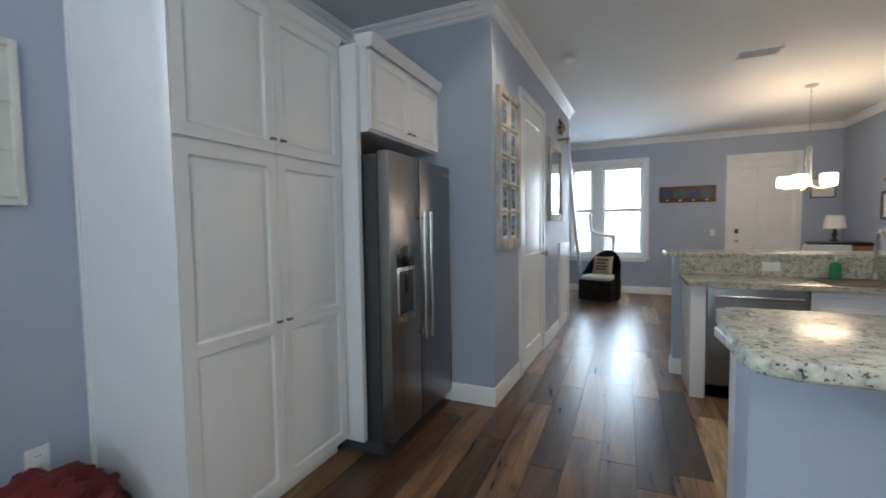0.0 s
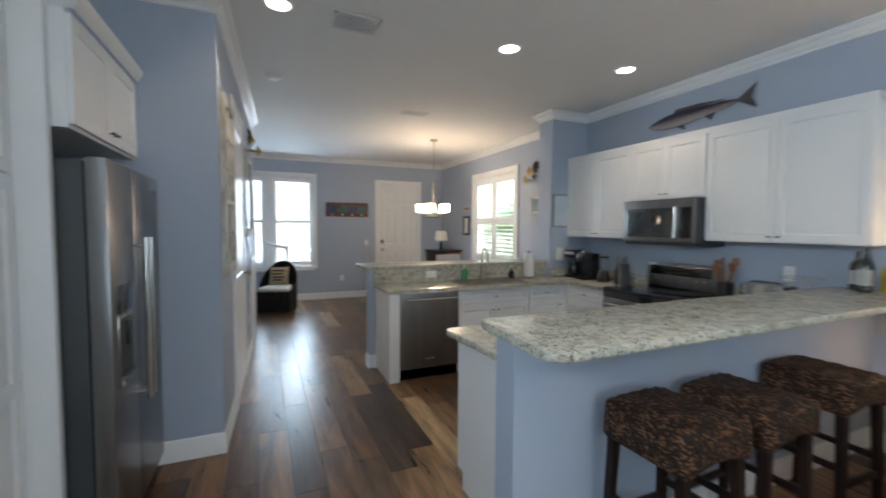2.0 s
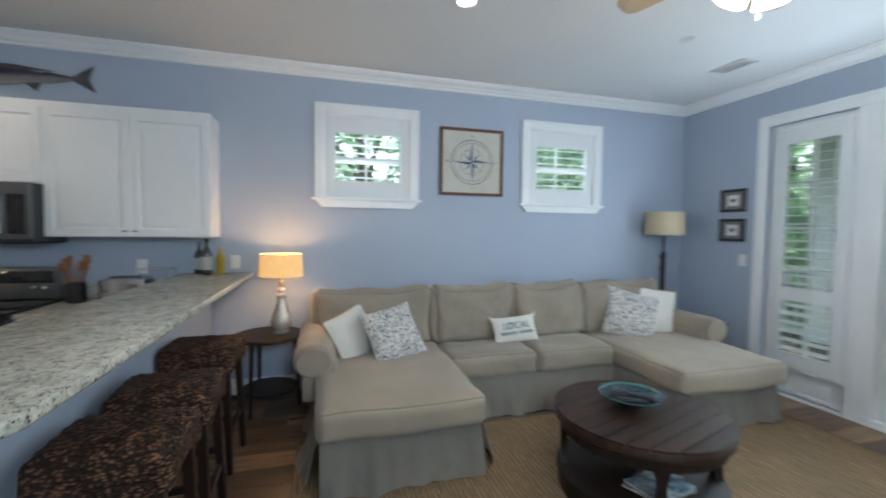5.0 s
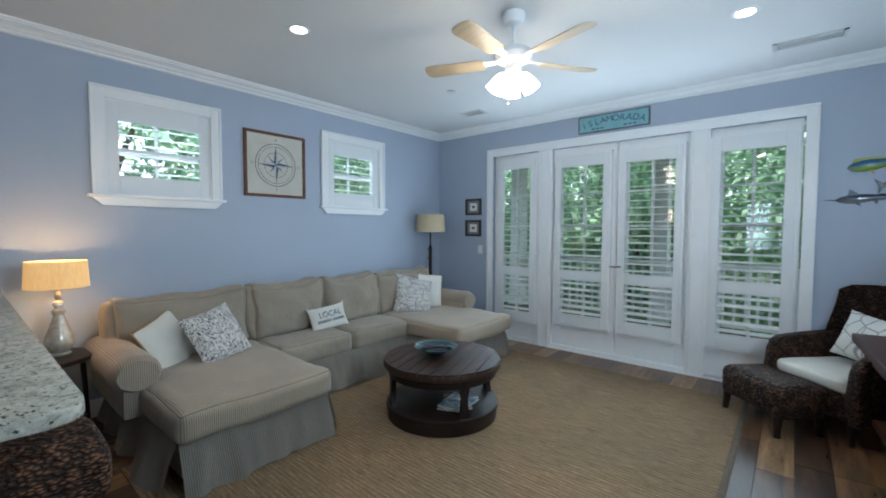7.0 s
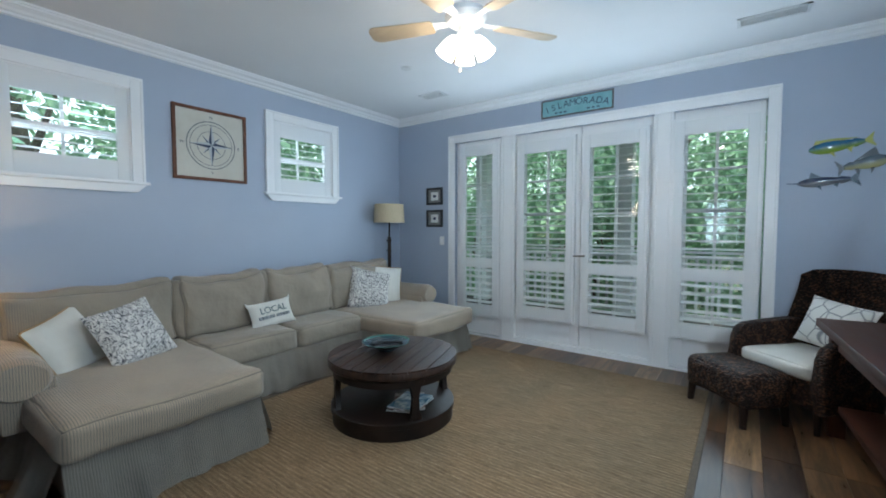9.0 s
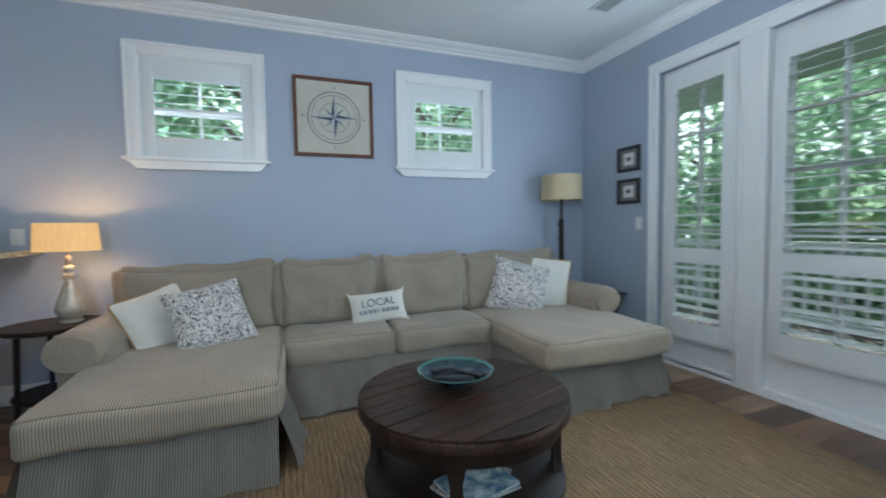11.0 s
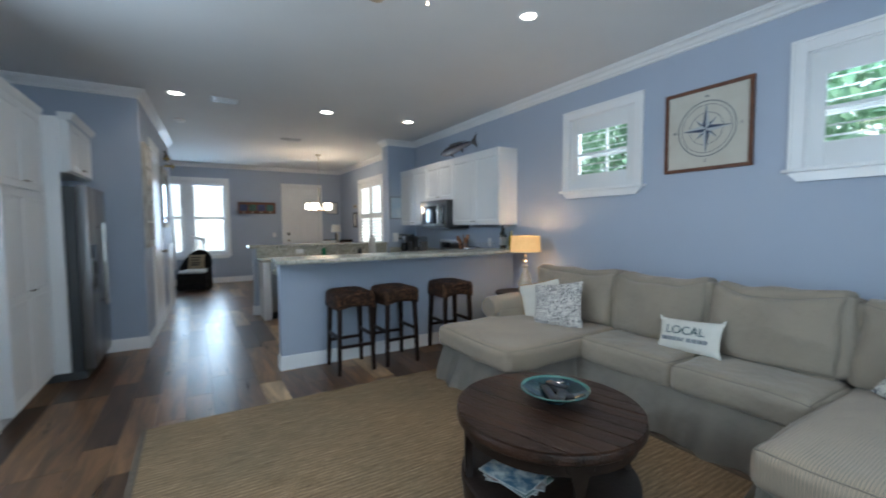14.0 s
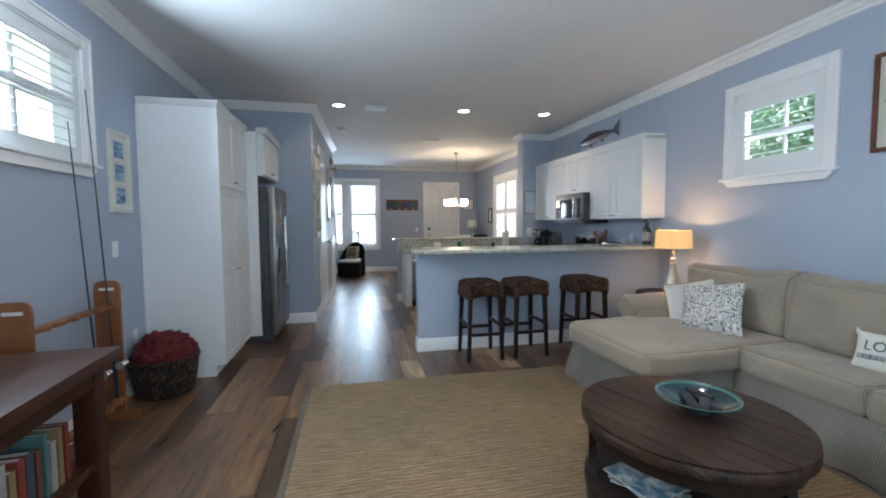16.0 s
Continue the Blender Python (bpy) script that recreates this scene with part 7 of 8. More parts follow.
def bottle(x, y, z, r, h, body_m, label_m, label, cat="bottle"):
    o = thing("bottle", (x, y, z), 0, label, cat, "bottles at the end of the bar")
    bm = bmesh.new()
    lathe(bm, [(0, 0), (r, 0), (r, h * 0.6), (r * 0.75, h * 0.70), (r * 0.35, h * 0.78), (r * 0.33, h * 0.97), (0, h * 0.97)], sides=24)
    part("glass", bm, body_m, o)
    bm = bmesh.new()
    lathe(bm, [(r + 0.0006, h * 0.15), (r + 0.0006, h * 0.5)], sides=24)
    bmesh.ops.solidify(bm, geom=bm.faces[:], thickness=-0.0005)
    part("label", bm, label_m, o)
    bm = bmesh.new()
    lathe(bm, [(r * 0.36, h * 0.88), (r * 0.36, h), (0, h)], sides=16)
    part("cap", bm, body_m, o)
    return o


DARKGLASS = mat("dark_bottle_glass", (0.015, 0.018, 0.012), 0.08, coat=0.5)
YELLOW = mat("yellow_label", (0.48, 0.36, 0.03), 0.5)
bottle(3.22, 1.20, 1.073, 0.037, 0.29, DARKGLASS, PAPER, "dark wine bottle with a white label on the bar")
bottle(3.30, 1.12, 1.073, 0.034, 0.22, YELLOW, YELLOW, "short bottle with a bright yellow wrapper on the bar")
bottle(3.31, 1.28, 1.073, 0.036, 0.26, DARKGLASS, PAPER, "dark wine bottle with a white label on the bar")
plate((XR, 1.72, 1.13), 90, "white wall outlet above the kitchen counter")
plate((XR, 1.03, 1.16), 90, "white wall outlet above the bar")

pt = thing("paper_towel_holder", (2.55, 3.95, CT), 0, "white paper towel roll on an upright holder", "paper towels")
bm = bmesh.new()
lathe(bm, [(0.02, 0.015), (0.058, 0.015), (0.058, 0.285), (0.02, 0.285), (0.02, 0.015)], sides=32)
part("roll", bm, PAPER, pt)
bm = bmesh.new()
lathe(bm, [(0, 0), (0.075, 0), (0.075, 0.01), (0.008, 0.014), (0.008, 0.31), (0.014, 0.32), (0, 0.33)], sides=28)
part("stand", bm, BLACK, pt)
SOAPG = mat("green_soap", (0.03, 0.22, 0.11), 0.15, coat=0.5)
so = thing("soap_bottle", (1.72, 4.00, CT), 0, "green hand soap pump bottle by the sink", "soap")
bm = bmesh.new()
lathe(bm, [(0, 0), (0.034, 0), (0.036, 0.01), (0.034, 0.11), (0.014, 0.13), (0, 0.13)], sides=20)
part("soap_body", bm, SOAPG, so)
bm = bmesh.new()
tube(bm, (0, 0, 0.13), (0, 0, 0.165), 0.006)
tube(bm, (0, 0, 0.165), (0, -0.03, 0.16), 0.005)
part("pump", bm, PAPER, so)
so = thing("soap_dispenser", (2.33, 3.98, CT), 0, "dark glass soap dispenser by the sink", "soap")
bm = bmesh.new()
lathe(bm, [(0, 0), (0.036, 0), (0.038, 0.02), (0.034, 0.07), (0.014, 0.09), (0.008, 0.12), (0, 0.12)], sides=20)
part("jar", bm, BLACKGLASS, so)

# pictures by the dining window and on the column
for (y, z) in ((5.02, 1.82), (4.84, 1.50)):
    fp = thing("beach_print", (XR, y, z), 90, "small beach print in a whitewashed frame", "picture", "pair of beach prints")
    part("frame", boxes((-0.11, 0.001, -0.15, 0.11, 0.02, -0.12), (-0.11, 0.001, 0.12, 0.11, 0.02, 0.15), (-0.11, 0.001, -0.12, -0.08, 0.02, 0.12), (0.08, 0.001, -0.12, 0.11, 0.02, 0.12), bevel=0.002), RUSTIC, fp)
    part("mat_board", boxes((-0.081, 0.002, -0.121, 0.081, 0.008, 0.121)), PAPER, fp)
    part("print", boxes((-0.062, 0.0082, -0.095, 0.062, 0.011, 0.095)), mat("teal_beach_print", (0.015, 0.13, 0.18), 0.4, second=(0.08, 0.24, 0.28), scale=9, mix=0.3) if y > 5 else bpy.data.materials["teal_beach_print"], fp)
fp = thing("framed_print", (3.02, 3.97, 1.69), 180, "glazed seascape print with painted-in reflection, thin grey frame, on the column", "picture")
part("frame", boxes((-0.125, 0.001, -0.20, 0.125, 0.022, -0.185), (-0.125, 0.001, 0.185, 0.125, 0.022, 0.20), (-0.125, 0.001, -0.185, -0.11, 0.022, 0.185), (0.11, 0.001, -0.185, 0.125, 0.022, 0.185)), STEEL, fp)
# The glass's reflection is put into the print's pale blue colour.
part("print", boxes((-0.111, 0.002, -0.186, 0.111, 0.012, 0.186)), mat("sea_print_with_glare", (0.42, 0.56, 0.68), 0.06, second=(0.60, 0.68, 0.72), scale=4, coat=1.0), fp)
ph = thing("wall_phone", (3.0, 3.97, 1.16), 180, "white cordless phone holder on the column", "phone")
part("case", boxes((-0.05, 0.001, -0.08, 0.05, 0.035, 0.08), bevel=0.008), OUTLET, ph)
STARM = flower_mount("starfish_sculpture", pose(XR, 5.02, 2.33, 0, 0, 90), "bronze sea life sculpture above the beach prints")

# ---- dining end ----
fpic = thing("long_coastal_picture", (1.27, YF, 1.84), 180, "long narrow wooden sign with four sea-coloured panels", "picture")
part("frame", boxes((-0.44, 0.001, -0.145, 0.44, 0.03, 0.145), bevel=0.004), FRAMEWOOD, fpic)
for i, c_ in enumerate(((0.02, 0.05, 0.16), (0.03, 0.14, 0.10), (0.03, 0.06, 0.22), (0.02, 0.16, 0.15))):
    x = 0.315 - i * 0.205
    part("painted_panel", boxes((x - 0.085, 0.0305, -0.075, x + 0.085, 0.034, 0.085)), mat("panel_paint_" + "abcd"[i], c_, 0.4, second=tuple(v * 0.4 for v in c_), scale=12, mix=0.3), fpic)
    part("shell_motif", boxes((x - 0.02, 0.0305, -0.12, x + 0.02, 0.036, -0.095), bevel=0.004), CREAM, fpic)
plate((1.67, YF, 1.15), 180, "white double light switch by the front door", "light_switch")
plate((1.15, YF, 0.42), 180, "white wall outlet under the long picture")

ch = thing("chandelier", (2.20, 6.10, ZC), 0, "brushed nickel chandelier with five lit opal glass shades", "chandelier")
bm = bmesh.new()
lathe(bm, [(0, -0.001), (0.062, -0.001), (0.062, -0.02), (0.02, -0.035), (0, -0.035)], sides=28)
part("canopy", bm, NICKEL, ch)
bm = bmesh.new()
for i in range(24):
    z = -0.035 - i * 0.028
    box(bm, -0.006 if i % 2 else -0.002, -0.002 if i % 2 else -0.006, z - 0.03, 0.006 if i % 2 else 0.002, 0.002 if i % 2 else 0.006, z, bevel=0.0015)
part("chain", bm, NICKEL, ch, kind="stuff")
bm = bmesh.new()
lathe(bm, [(0, -0.70), (0.022, -0.71), (0.028, -0.74), (0.022, -0.80), (0.026, -0.95), (0.030, -1.12), (0.045, -1.16), (0.02, -1.20), (0, -1.21)], sides=24)
part("stem", bm, NICKEL, ch)
for k in range(5):
    a = 2 * math.pi * k / 5 + 0.3
    cx, cy = 0.215 * math.cos(a), 0.215 * math.sin(a)
    arm_ = curve_tube("arm", [(0, 0, -1.14), (cx * 0.5, cy * 0.5, -1.20), (cx * 0.95, cy * 0.95, -1.19), (cx, cy, -1.165)], 0.008, NICKEL, ch, res=5)
    bm = bmesh.new()
    lathe(bm, [(0.03, -1.16), (0.066, -1.155), (0.072, -1.14), (0.072, -1.05), (0.066, -1.035), (0.062, -1.035), (0.066, -1.05), (0.066, -1.14), (0.03, -1.152)], m=Matrix.Translation((cx, cy, 0)), sides=24)
    part("glass_shade", bm, SHADEGLOW, ch)
lamp("chandelier_light", "POINT", (2.20, 6.10, ZC - 0.92), 15, (1.0, 0.70, 0.43), 0.15)

dk = thing("desk", (3.10, 7.72, 0), 0, "dark wooden sideboard with an amber front in the dining corner", "sideboard")
part("tabletop", boxes((-0.32, -0.24, 0.99, 0.30, 0.28, 1.02), bevel=0.004), TABLEDARK, dk)
part("body", boxes((-0.30, -0.22, 0.12, 0.28, 0.26, 0.99), bevel=0.003), TABLEDARK, dk)
part("door", boxes((-0.02, -0.236, 0.20, 0.27, -0.222, 0.97), bevel=0.003), OAK, dk)
for sx in (-0.28, 0.22):
    for sy in (-0.20, 0.20):
        part("leg", boxes((sx, sy, 0.0, sx + 0.04, sy + 0.04, 0.12)), TABLEDARK, dk)
dl = thing("table_lamp", (3.02, 7.70, 1.026), 0, "small unlit table lamp with a cream shade on a turquoise cloth", "lamp")
bm = bmesh.new()
lathe(bm, [(0, 0.0), (0.06, 0.0), (0.05, 0.02), (0.02, 0.05), (0.035, 0.10), (0.02, 0.16), (0.008, 0.20), (0, 0.24)], sides=24)
part("base", bm, BLACK, dl)
part("shade", shade_mesh(0.13, 0.10, 0.19, 0.38), CREAM, dl)
cl = thing("cloth", (3.0, 7.74, 1.0205), 0, "small turquoise cloth under the lamp", "cloth")
part("cloth_sheet", boxes((-0.14, -0.13, 0, 0.14, 0.0, 0.004), bevel=0.001), mat("turquoise_cloth", (0.04, 0.30, 0.30), 0.9, second=(0.05, 0.35, 0.35), scale=30), cl)
fp = thing("framed_print", (XR, 7.32, 1.52), 90, "dark-framed document print in the dining corner", "picture")
part("frame", boxes((-0.13, 0.001, -0.19, 0.13, 0.025, -0.15), (-0.13, 0.001, 0.15, 0.13, 0.025, 0.19), (-0.13, 0.001, -0.15, -0.09, 0.025, 0.15), (0.09, 0.001, -0.15, 0.13, 0.025, 0.15)), DARKWOOD, fp)
part("print", boxes((-0.091, 0.002, -0.151, 0.091, 0.012, 0.151)), PAPER, fp)
fp = thing("small_sign", (XR, 7.32, 1.86), 90, "small whitewashed wooden sign in the dining corner", "sign")
part("board", boxes((-0.14, 0.001, -0.05, 0.14, 0.02, 0.05), bevel=0.004), RUSTIC, fp)
part("motif", boxes((-0.09, 0.0202, -0.012, 0.09, 0.022, 0.012), bevel=0.002), FRAMEWOOD, fp)
fp = thing("framed_print", (3.17, YF, 1.86), 180, "thin black-framed print beside the front door", "picture")
part("frame", boxes((-0.16, 0.001, -0.16, 0.16, 0.02, -0.145), (-0.16, 0.001, 0.145, 0.16, 0.02, 0.16), (-0.16, 0.001, -0.145, -0.145, 0.02, 0.145), (0.145, 0.001, -0.145, 0.16, 0.02, 0.145)), BLACK, fp)
part("print", boxes((-0.146, 0.002, -0.146, 0.146, 0.010, 0.146)), PAPER, fp)

dt = thing("dining_table", (2.20, 6.30, 0), 0, "dining table with a pale top behind the sink counter", "table")
part("tabletop", boxes((-0.75, -0.50, 0.72, 0.75, 0.50, 0.76), bevel=0.006), DARKWOOD, dt)
for sx in (-0.68, 0.61):
    for sy in (-0.43, 0.36):
        part("leg", boxes((sx, sy, 0.0, sx + 0.07, sy + 0.07, 0.72)), DARKWOOD, dt)
dc = thing("dining_chair", (2.12, 5.55, 0), 0, "dining chair with a cream covered back", "chair")
part("backrest", boxes((-0.19, -0.25, 0.45, 0.19, -0.20, 1.085), bevel=0.015), CREAM, dc)
part("seat", boxes((-0.21, -0.22, 0.42, 0.21, 0.20, 0.48), bevel=0.015), CREAM, dc)
for sx in (-0.19, 0.15):
    for sy in (-0.22, 0.15):
        part("leg", boxes((sx, sy, 0, sx + 0.04, sy + 0.04, 0.42)), DARKWOOD, dc)

# black wicker chair in the hall
hc = thing("tub_chair", (-0.12, 7.62, 0), -18, "black wicker tub chair with a white seat cushion", "armchair")
bm = bmesh.new()
n = 36
g = []
for i in range(n + 1):
    a = radians(-25 + 230 * i / n)
    back = max(0.0, math.sin(a))
    zt = 0.50 + 0.36 * back ** 1.5
    col = []
    for j in range(8):
        f = j / 7
        r = 0.30 + 0.05 * f * back
        col.append(bm.verts.new((r * math.cos(a), r * math.sin(a), 0.03 + (zt - 0.03) * f)))
    g.append(col)
for i in range(n):
    for j in range(7):
        bm.faces.new((g[i][j], g[i + 1][j], g[i + 1][j + 1], g[i][j + 1]))
bmesh.ops.solidify(bm, geom=bm.faces[:], thickness=0.035)
box(bm, -0.28, -0.30, 0.03, 0.28, 0.2, 0.38, bevel=0.03)
part("frame", bm, BLACKWICKER, hc)
soft("seat_cushion", (-0.24, -0.29, 0.375, 0.24, 0.18, 0.44), CREAM, puff=0.01, wob=0.004, seed=21, parent=hc, round_=0.8, cuts=7)
hp = pillow("tan burlap pillow with dark lettering bars on the black chair", (-0.10, 7.77, 0.60), 0.34, 0.34, 0.10, (-0.2, -0.90, 0.35), 0, mat("burlap", (0.40, 0.32, 0.21), 0.9, second=(0.34, 0.27, 0.17), scale=60, bump=0.3), None, 7)
part("printed_bar", boxes(*[(-0.10, -0.054, z, 0.10 - 0.03 * (i % 2), -0.050, z + 0.028) for i, z in enumerate((0.07, 0.01, -0.05, -0.10))]), BLACK, hp, smooth=False)

# stair rail and stringer
sr = thing("stair_railing", (0, 0, 0), 0, "white stair handrail with a turned newel and thin balusters", "railing")
sr["kind"] = "structure"
bm = bmesh.new()
lathe(bm, [(0.03, 0), (0.03, 0.25), (0.018, 0.30), (0.022, 0.8), (0.018, 0.95), (0.03, 1.0), (0.036, 1.06), (0.03, 1.12), (0, 1.14)], m=Matrix.Translation((0.06, 8.15, 0)), sides=20)
part("newel", bm, WHITE, sr)
curve_tube("handrail", [(0.06, 8.15, 1.08), (-0.10, 8.15, 1.12), (-0.27, 8.15, 1.17), (-0.33, 8.15, 1.22), (-0.34, 8.15, 1.42), (-0.34, 8.15, 1.52)], 0.026, WHITE, sr)
for x in (-0.06, -0.18, -0.30):
    bm = bmesh.new()
    tube(bm, (x, 8.15, 0.0), (x, 8.15, 1.13), 0.012)
    part("baluster", bm, WHITE, sr)
bm = bmesh.new()
m_ = Matrix.Translation((hall(6.05) - 0.02, 0, 0)) @ Matrix.Rotation(radians(90), 4, "Z") @ Matrix.Rotation(radians(90), 4, "X")
prism(bm, [(6.06, 2.55), (7.75, 0.70), (7.75, 0.45), (6.06, 2.30)], -0.02, 0.02, m_)
part("stringer", bm, WHITE, sr)

# ---- outdoors ----
GRASS = mat("lawn", (0.045, 0.075, 0.025), 0.9, second=(0.08, 0.10, 0.04), scale=3, bump=0.5)
gd = part("ground", boxes((-60, -60, -0.75, 60, 60, -0.70)), GRASS, kind="structure", smooth=False)
DECK = mat("deck_boards", (0.10, 0.095, 0.088), 0.8, second=(0.065, 0.062, 0.060), scale=5, stretch=(0.3, 4, 1), bump=0.2)
terrace = thing("terrace", (0, 0, 0), 0, "grey timber terrace outside the doors", "terrace")
terrace["kind"] = "structure"
for i in range(17):
    y = -3.9 - i * 0.148
    part("board", boxes((-2.6, y - 0.14, -0.07, 4.6, y, -0.03)), DECK, terrace, smooth=False)
part("joist", boxes((-2.6, -6.42, -0.70, 4.6, -6.30, -0.071)), DECK, terrace, smooth=False)
tagged(part("porch_roof", boxes((-2.8, -6.75, 2.95, 4.8, YB - 0.17, 3.05)), WHITE, smooth=False), kind="structure")
rail = thing("porch_railing", (0, 0, 0), 0, "white porch railing with square balusters", "railing")
rail["kind"] = "structure"
part("top_rail", boxes((-2.5, -6.36, 0.90, 4.5, -6.26, 0.95), (-2.5, -6.34, 0.03, 4.5, -6.28, 0.08)), OUTPAINT, rail)
bme = finish("baluster", boxes((-0.018, -0.018, 0.08, 0.018, 0.018, 0.90)), OUTPAINT, smooth=False)
for i in range(50):
    ob = new("baluster", bme)
    ob.parent = rail
    ob.matrix_basis = Matrix.Translation((-2.45 + i * 0.14, -6.31, 0))
for x in (-1.75, 0.93, 3.53):
    co_ = thing("porch_column", (x, -6.31, -0.03), 0, "square white porch column", "column", "porch columns")
    part("shaft", boxes((-0.12, -0.12, 0.16, 0.12, 0.12, 2.978)), OUTPAINT, co_)
    part("plinth", boxes((-0.15, -0.15, 0.0, 0.15, 0.15, 0.16), bevel=0.01), OUTPAINT, co_)

# Plain pale wall added to the north, to fill the front window with white.
PALEBACK = mat("pale_backdrop_white", (0.72, 0.74, 0.74), 0.6, second=(0.66, 0.69, 0.69), scale=2)
part("backdrop", boxes((-9.0, 19.0, -0.7, 12.0, 19.3, 7.0)), PALEBACK, kind="structure", smooth=False)
# glowing ring added all round, beyond the gardens, to brighten the sky in the windows
SKYGLOW = mat("glowing_sky_ring", (0.5, 0.5, 0.5), 1.0, emit=(0.80, 0.93, 1.0), strength=1.35)
bm = bmesh.new()
tube(bm, (0, 0, -0.72), (0, 0, 34), 57, sides=72, caps=False)
part("backdrop", bm, SKYGLOW, kind="structure")

LEAF = mat("broad_leaf", (0.05, 0.10, 0.02), 0.32)
nt, b = nodes_of(LEAF)
geo = nt.nodes.new("ShaderNodeNewGeometry")
# The palest leaves at the ramp's end have sun glints put into their colour.
nt.links.new(ramp(nt, geo.outputs["Random Per Island"], [(0.0, (0.015, 0.05, 0.02)), (0.4, (0.045, 0.115, 0.045)), (0.75, (0.10, 0.22, 0.09)), (0.90, (0.22, 0.34, 0.20)), (1.0, (0.50, 0.60, 0.50))]), b.inputs["Base Color"])
thin = nt.nodes.new("ShaderNodeBsdfTranslucent")
thin.inputs["Color"].default_value = (0.42, 0.66, 0.44, 1)
both = nt.nodes.new("ShaderNodeMixShader")
both.inputs[0].default_value = 0.58
nt.links.new(b.outputs[0], both.inputs[1])
nt.links.new(thin.outputs[0], both.inputs[2])
nt.links.new(both.outputs[0], nt.nodes["Material Output"].inputs[0])
BARK = mat("grey_bark", (0.10, 0.08, 0.06), 0.9, second=(0.16, 0.13, 0.10), scale=12, stretch=(1, 1, 0.3), bump=0.8)


def crown_mesh(seed, n_clumps, per, rad, h0, h1, leaf):
    r = np.random.RandomState(seed)
    cc = r.normal(size=(n_clumps, 3))
    cc /= np.linalg.norm(cc, axis=1)[:, None]
    cc *= (r.uniform(0.25, 1.0, n_clumps) ** 0.5)[:, None]
    cc = cc * np.array([rad, rad, (h1 - h0) / 2]) + np.array([0, 0, (h0 + h1) / 2])
    pos = np.repeat(cc, per, axis=0) + r.normal(size=(n_clumps * per, 3)) * rad * 0.17
    n = len(pos)
    d1 = r.normal(size=(n, 3))
    d1[:, 2] -= 0.4
    d1 /= np.linalg.norm(d1, axis=1)[:, None]
    d2 = np.cross(d1, r.normal(size=(n, 3)))
    d2 /= np.linalg.norm(d2, axis=1)[:, None]
    s = r.uniform(0.7, 1.3, n)[:, None] * leaf
    vs = np.stack([pos - d1 * s, pos + d2 * s * 0.42, pos + d1 * s, pos - d2 * s * 0.42], axis=1).reshape(-1, 3)
    fs = np.arange(n * 4).reshape(-1, 4)
    me = bpy.data.meshes.new("crown")
    me.from_pydata(vs.tolist(), [], fs.tolist())
    me.materials.append(LEAF)
    return me


def trunk_mesh(seed, h, r0):
    r = random.Random(seed)
    bm = bmesh.new()
    p = Vector((0, 0, 0))
    for i in range(5):
        q = p + Vector((r.uniform(-0.12, 0.12), r.uniform(-0.12, 0.12), h / 5))
        tube(bm, p, q, r0 * (1 - i * 0.13), r0 * (1 - (i + 1) * 0.13), sides=10)
        if i > 1:
            for _ in range(2):
                a = r.uniform(0, 6.28)
                tube(bm, q, q + Vector((math.cos(a) * h * 0.22, math.sin(a) * h * 0.22, h * 0.18)), r0 * 0.4, r0 * 0.12, sides=7)
        p = q
    return finish("trunk", bm, BARK)


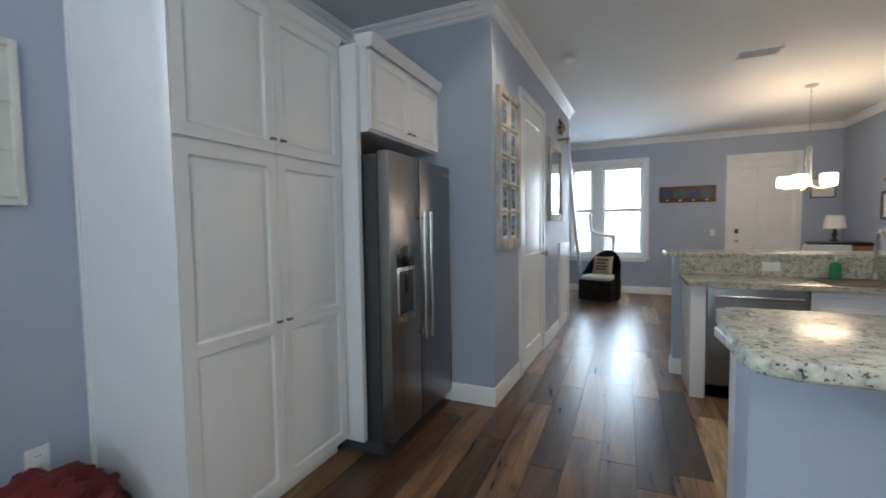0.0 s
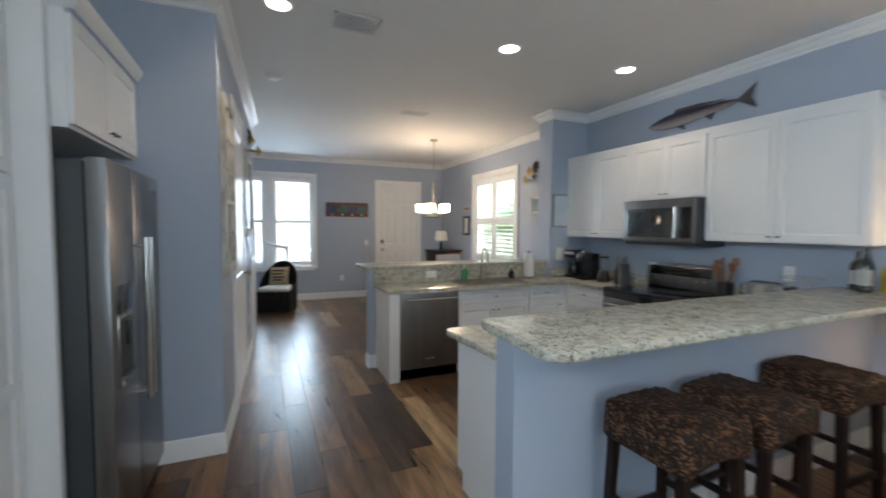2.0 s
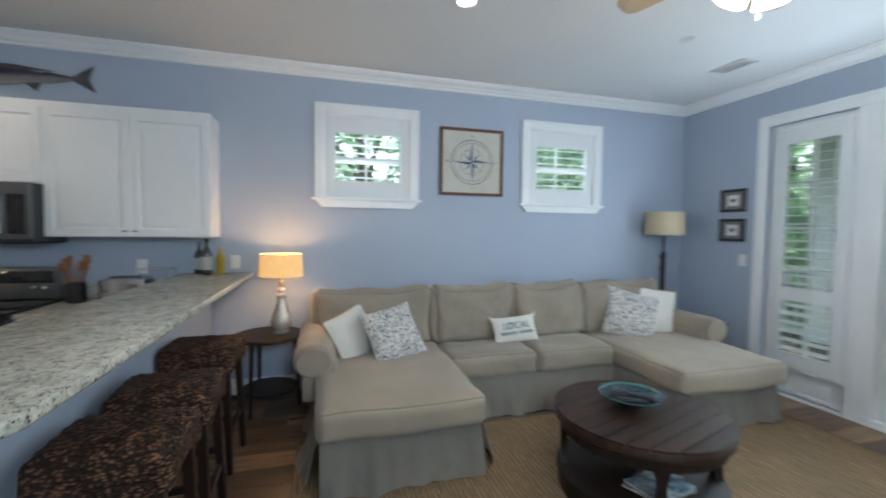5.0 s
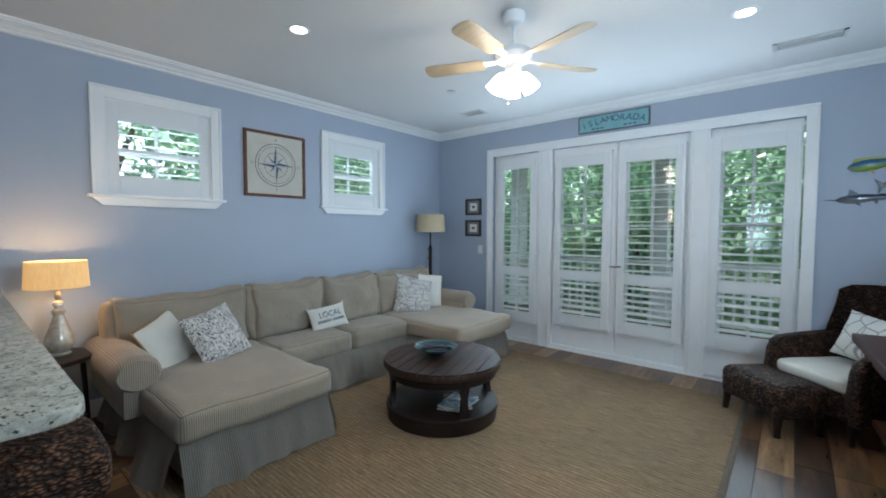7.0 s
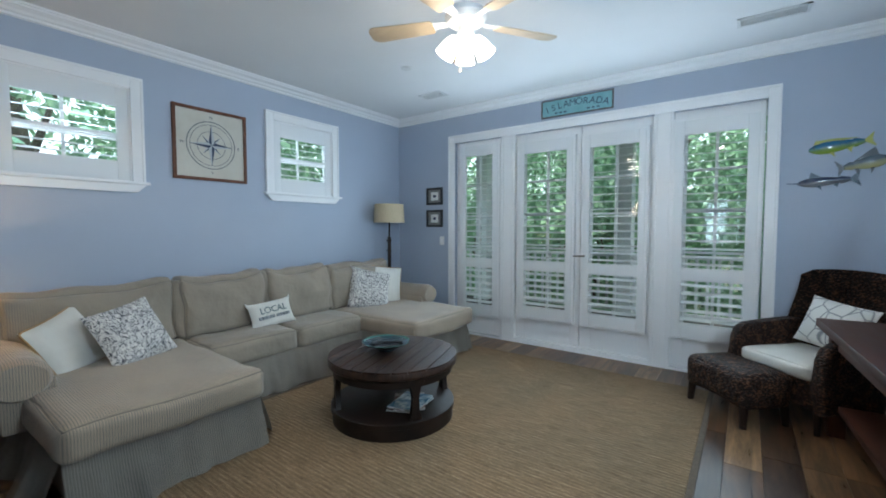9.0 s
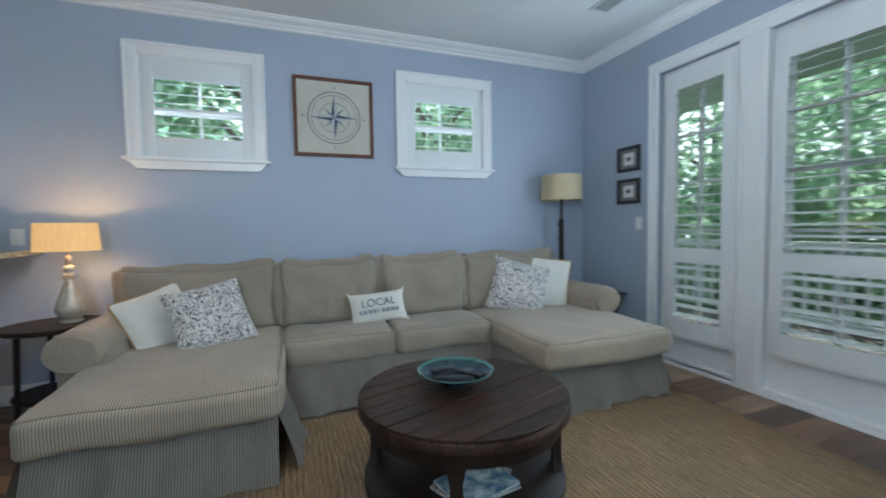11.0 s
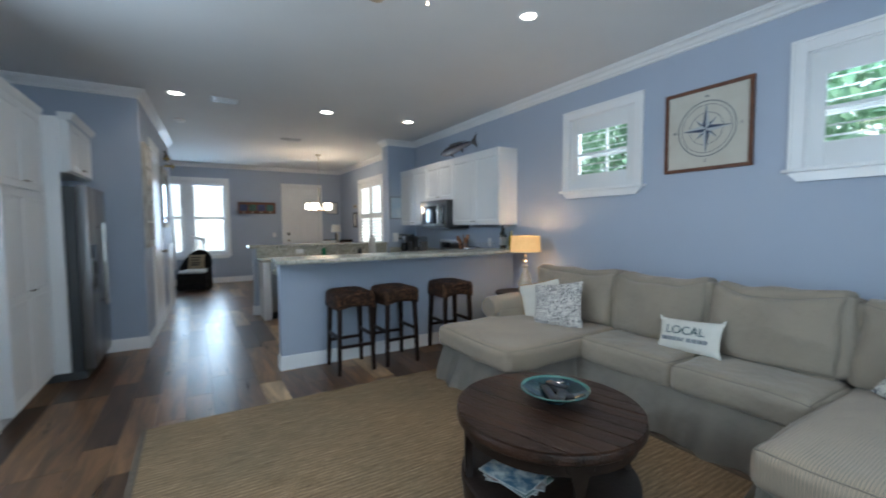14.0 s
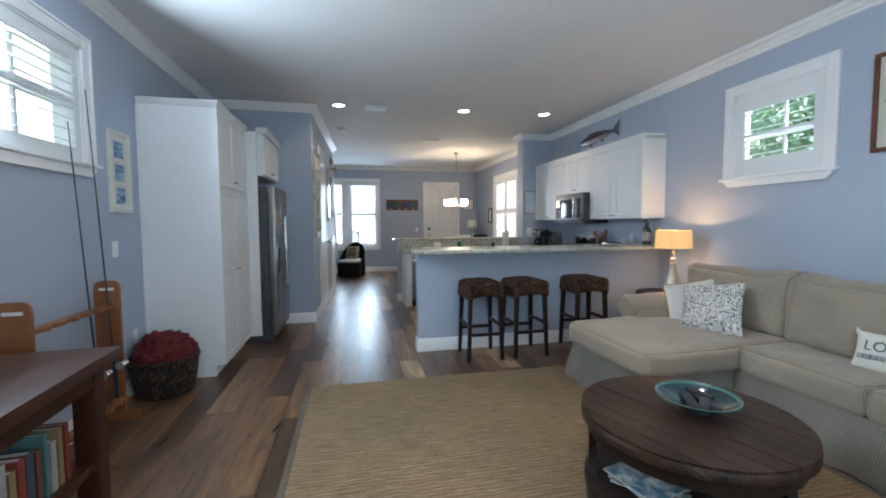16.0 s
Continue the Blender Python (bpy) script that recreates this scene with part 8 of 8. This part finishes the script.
kinds = [(crown_mesh(11, 56, 105, 1.9, 0.4, 5.6, 0.085), trunk_mesh(1, 4.2, 0.13)), (crown_mesh(12, 70, 105, 2.3, 0.2, 6.6, 0.095), trunk_mesh(2, 5.0, 0.16)), (crown_mesh(13, 45, 120, 1.3, 0.0, 2.8, 0.075), trunk_mesh(3, 1.8, 0.06))]
rt = random.Random(4)
spots = [(-4.2, -9.6, 1), (-1.4, -10.4, 0), (0.9, -9.4, 1), (3.4, -10.2, 0), (5.8, -9.0, 1), (7.6, -6.4, 0), (-6.5, -7.5, 0), (2.0, -13.0, 1), (-2.8, -13.5, 1), (5.4, -13.0, 1),
         (6.8, -3.0, 1), (6.6, -0.4, 0), (7.2, 2.2, 1), (9.5, 15.2, 2), (7.4, 9.6, 2), (9.5, 0.8, 1), (9.6, -4.5, 1), (9.8, 3.2, 1),
         (-0.6, -8.0, 2), (1.9, -7.9, 2), (4.4, -7.6, 2), (-3.2, -8.2, 2)]
for x, y, k in spots:
    lab = ("tall leafy green garden tree", "tall leafy green garden tree", "dense green garden shrub")[k]
    t = thing("tree" if k < 2 else "shrub", (x, y, -0.70), rt.uniform(0, 360), lab, "tree" if k < 2 else "shrub", "garden trees" if k < 2 else "garden shrubs")
    s = rt.uniform(0.9, 1.15)
    t.scale = (s, s, s)
    for nm, me in (("crown", kinds[k][0]), ("trunk", kinds[k][1])):
        ob = new(nm, me)
        ob.parent = t

# ---- floor planks ----
rng = random.Random(5)
PW, PLEN = 0.182, 1.22
plank_mesh = {}


def plank(x0, x1, y0, y1):
    key = (round(x1 - x0, 3), round(y1 - y0, 3))
    if key not in plank_mesh:
        bm = bmesh.new()
        w_, l_ = x1 - x0 - 0.0016, y1 - y0 - 0.0016
        box(bm, -w_ / 2, -l_ / 2, -0.010, w_ / 2, l_ / 2, 0.0, bevel=0.0012, seg=1)
        plank_mesh[key] = finish("plank", bm, PLANK, smooth=False)
    ob = new("plank", plank_mesh[key])
    ob.parent = floor
    ob.matrix_basis = Matrix.Translation(((x0 + x1) / 2, (y0 + y1) / 2, 0.0))


k = 0
x = -2.03
while x < XR:
    x1 = min(x + PW, XR)
    y = YB - rng.choice((0.0, 0.2, 0.41, 0.61, 0.81, 1.02))
    while y < YF:
        y1 = y + PLEN
        a, c = max(y, YB), min(y1, YF)
        hidden = (x > 0.9 and 1.37 < a and c < 1.9) or (x > 2.9 and a > 1.4 and c < 4.0)
        if c - a > 0.02 and not hidden:
            plank(x, x1, a, c)
            k += 1
        y = y1
    x = x1
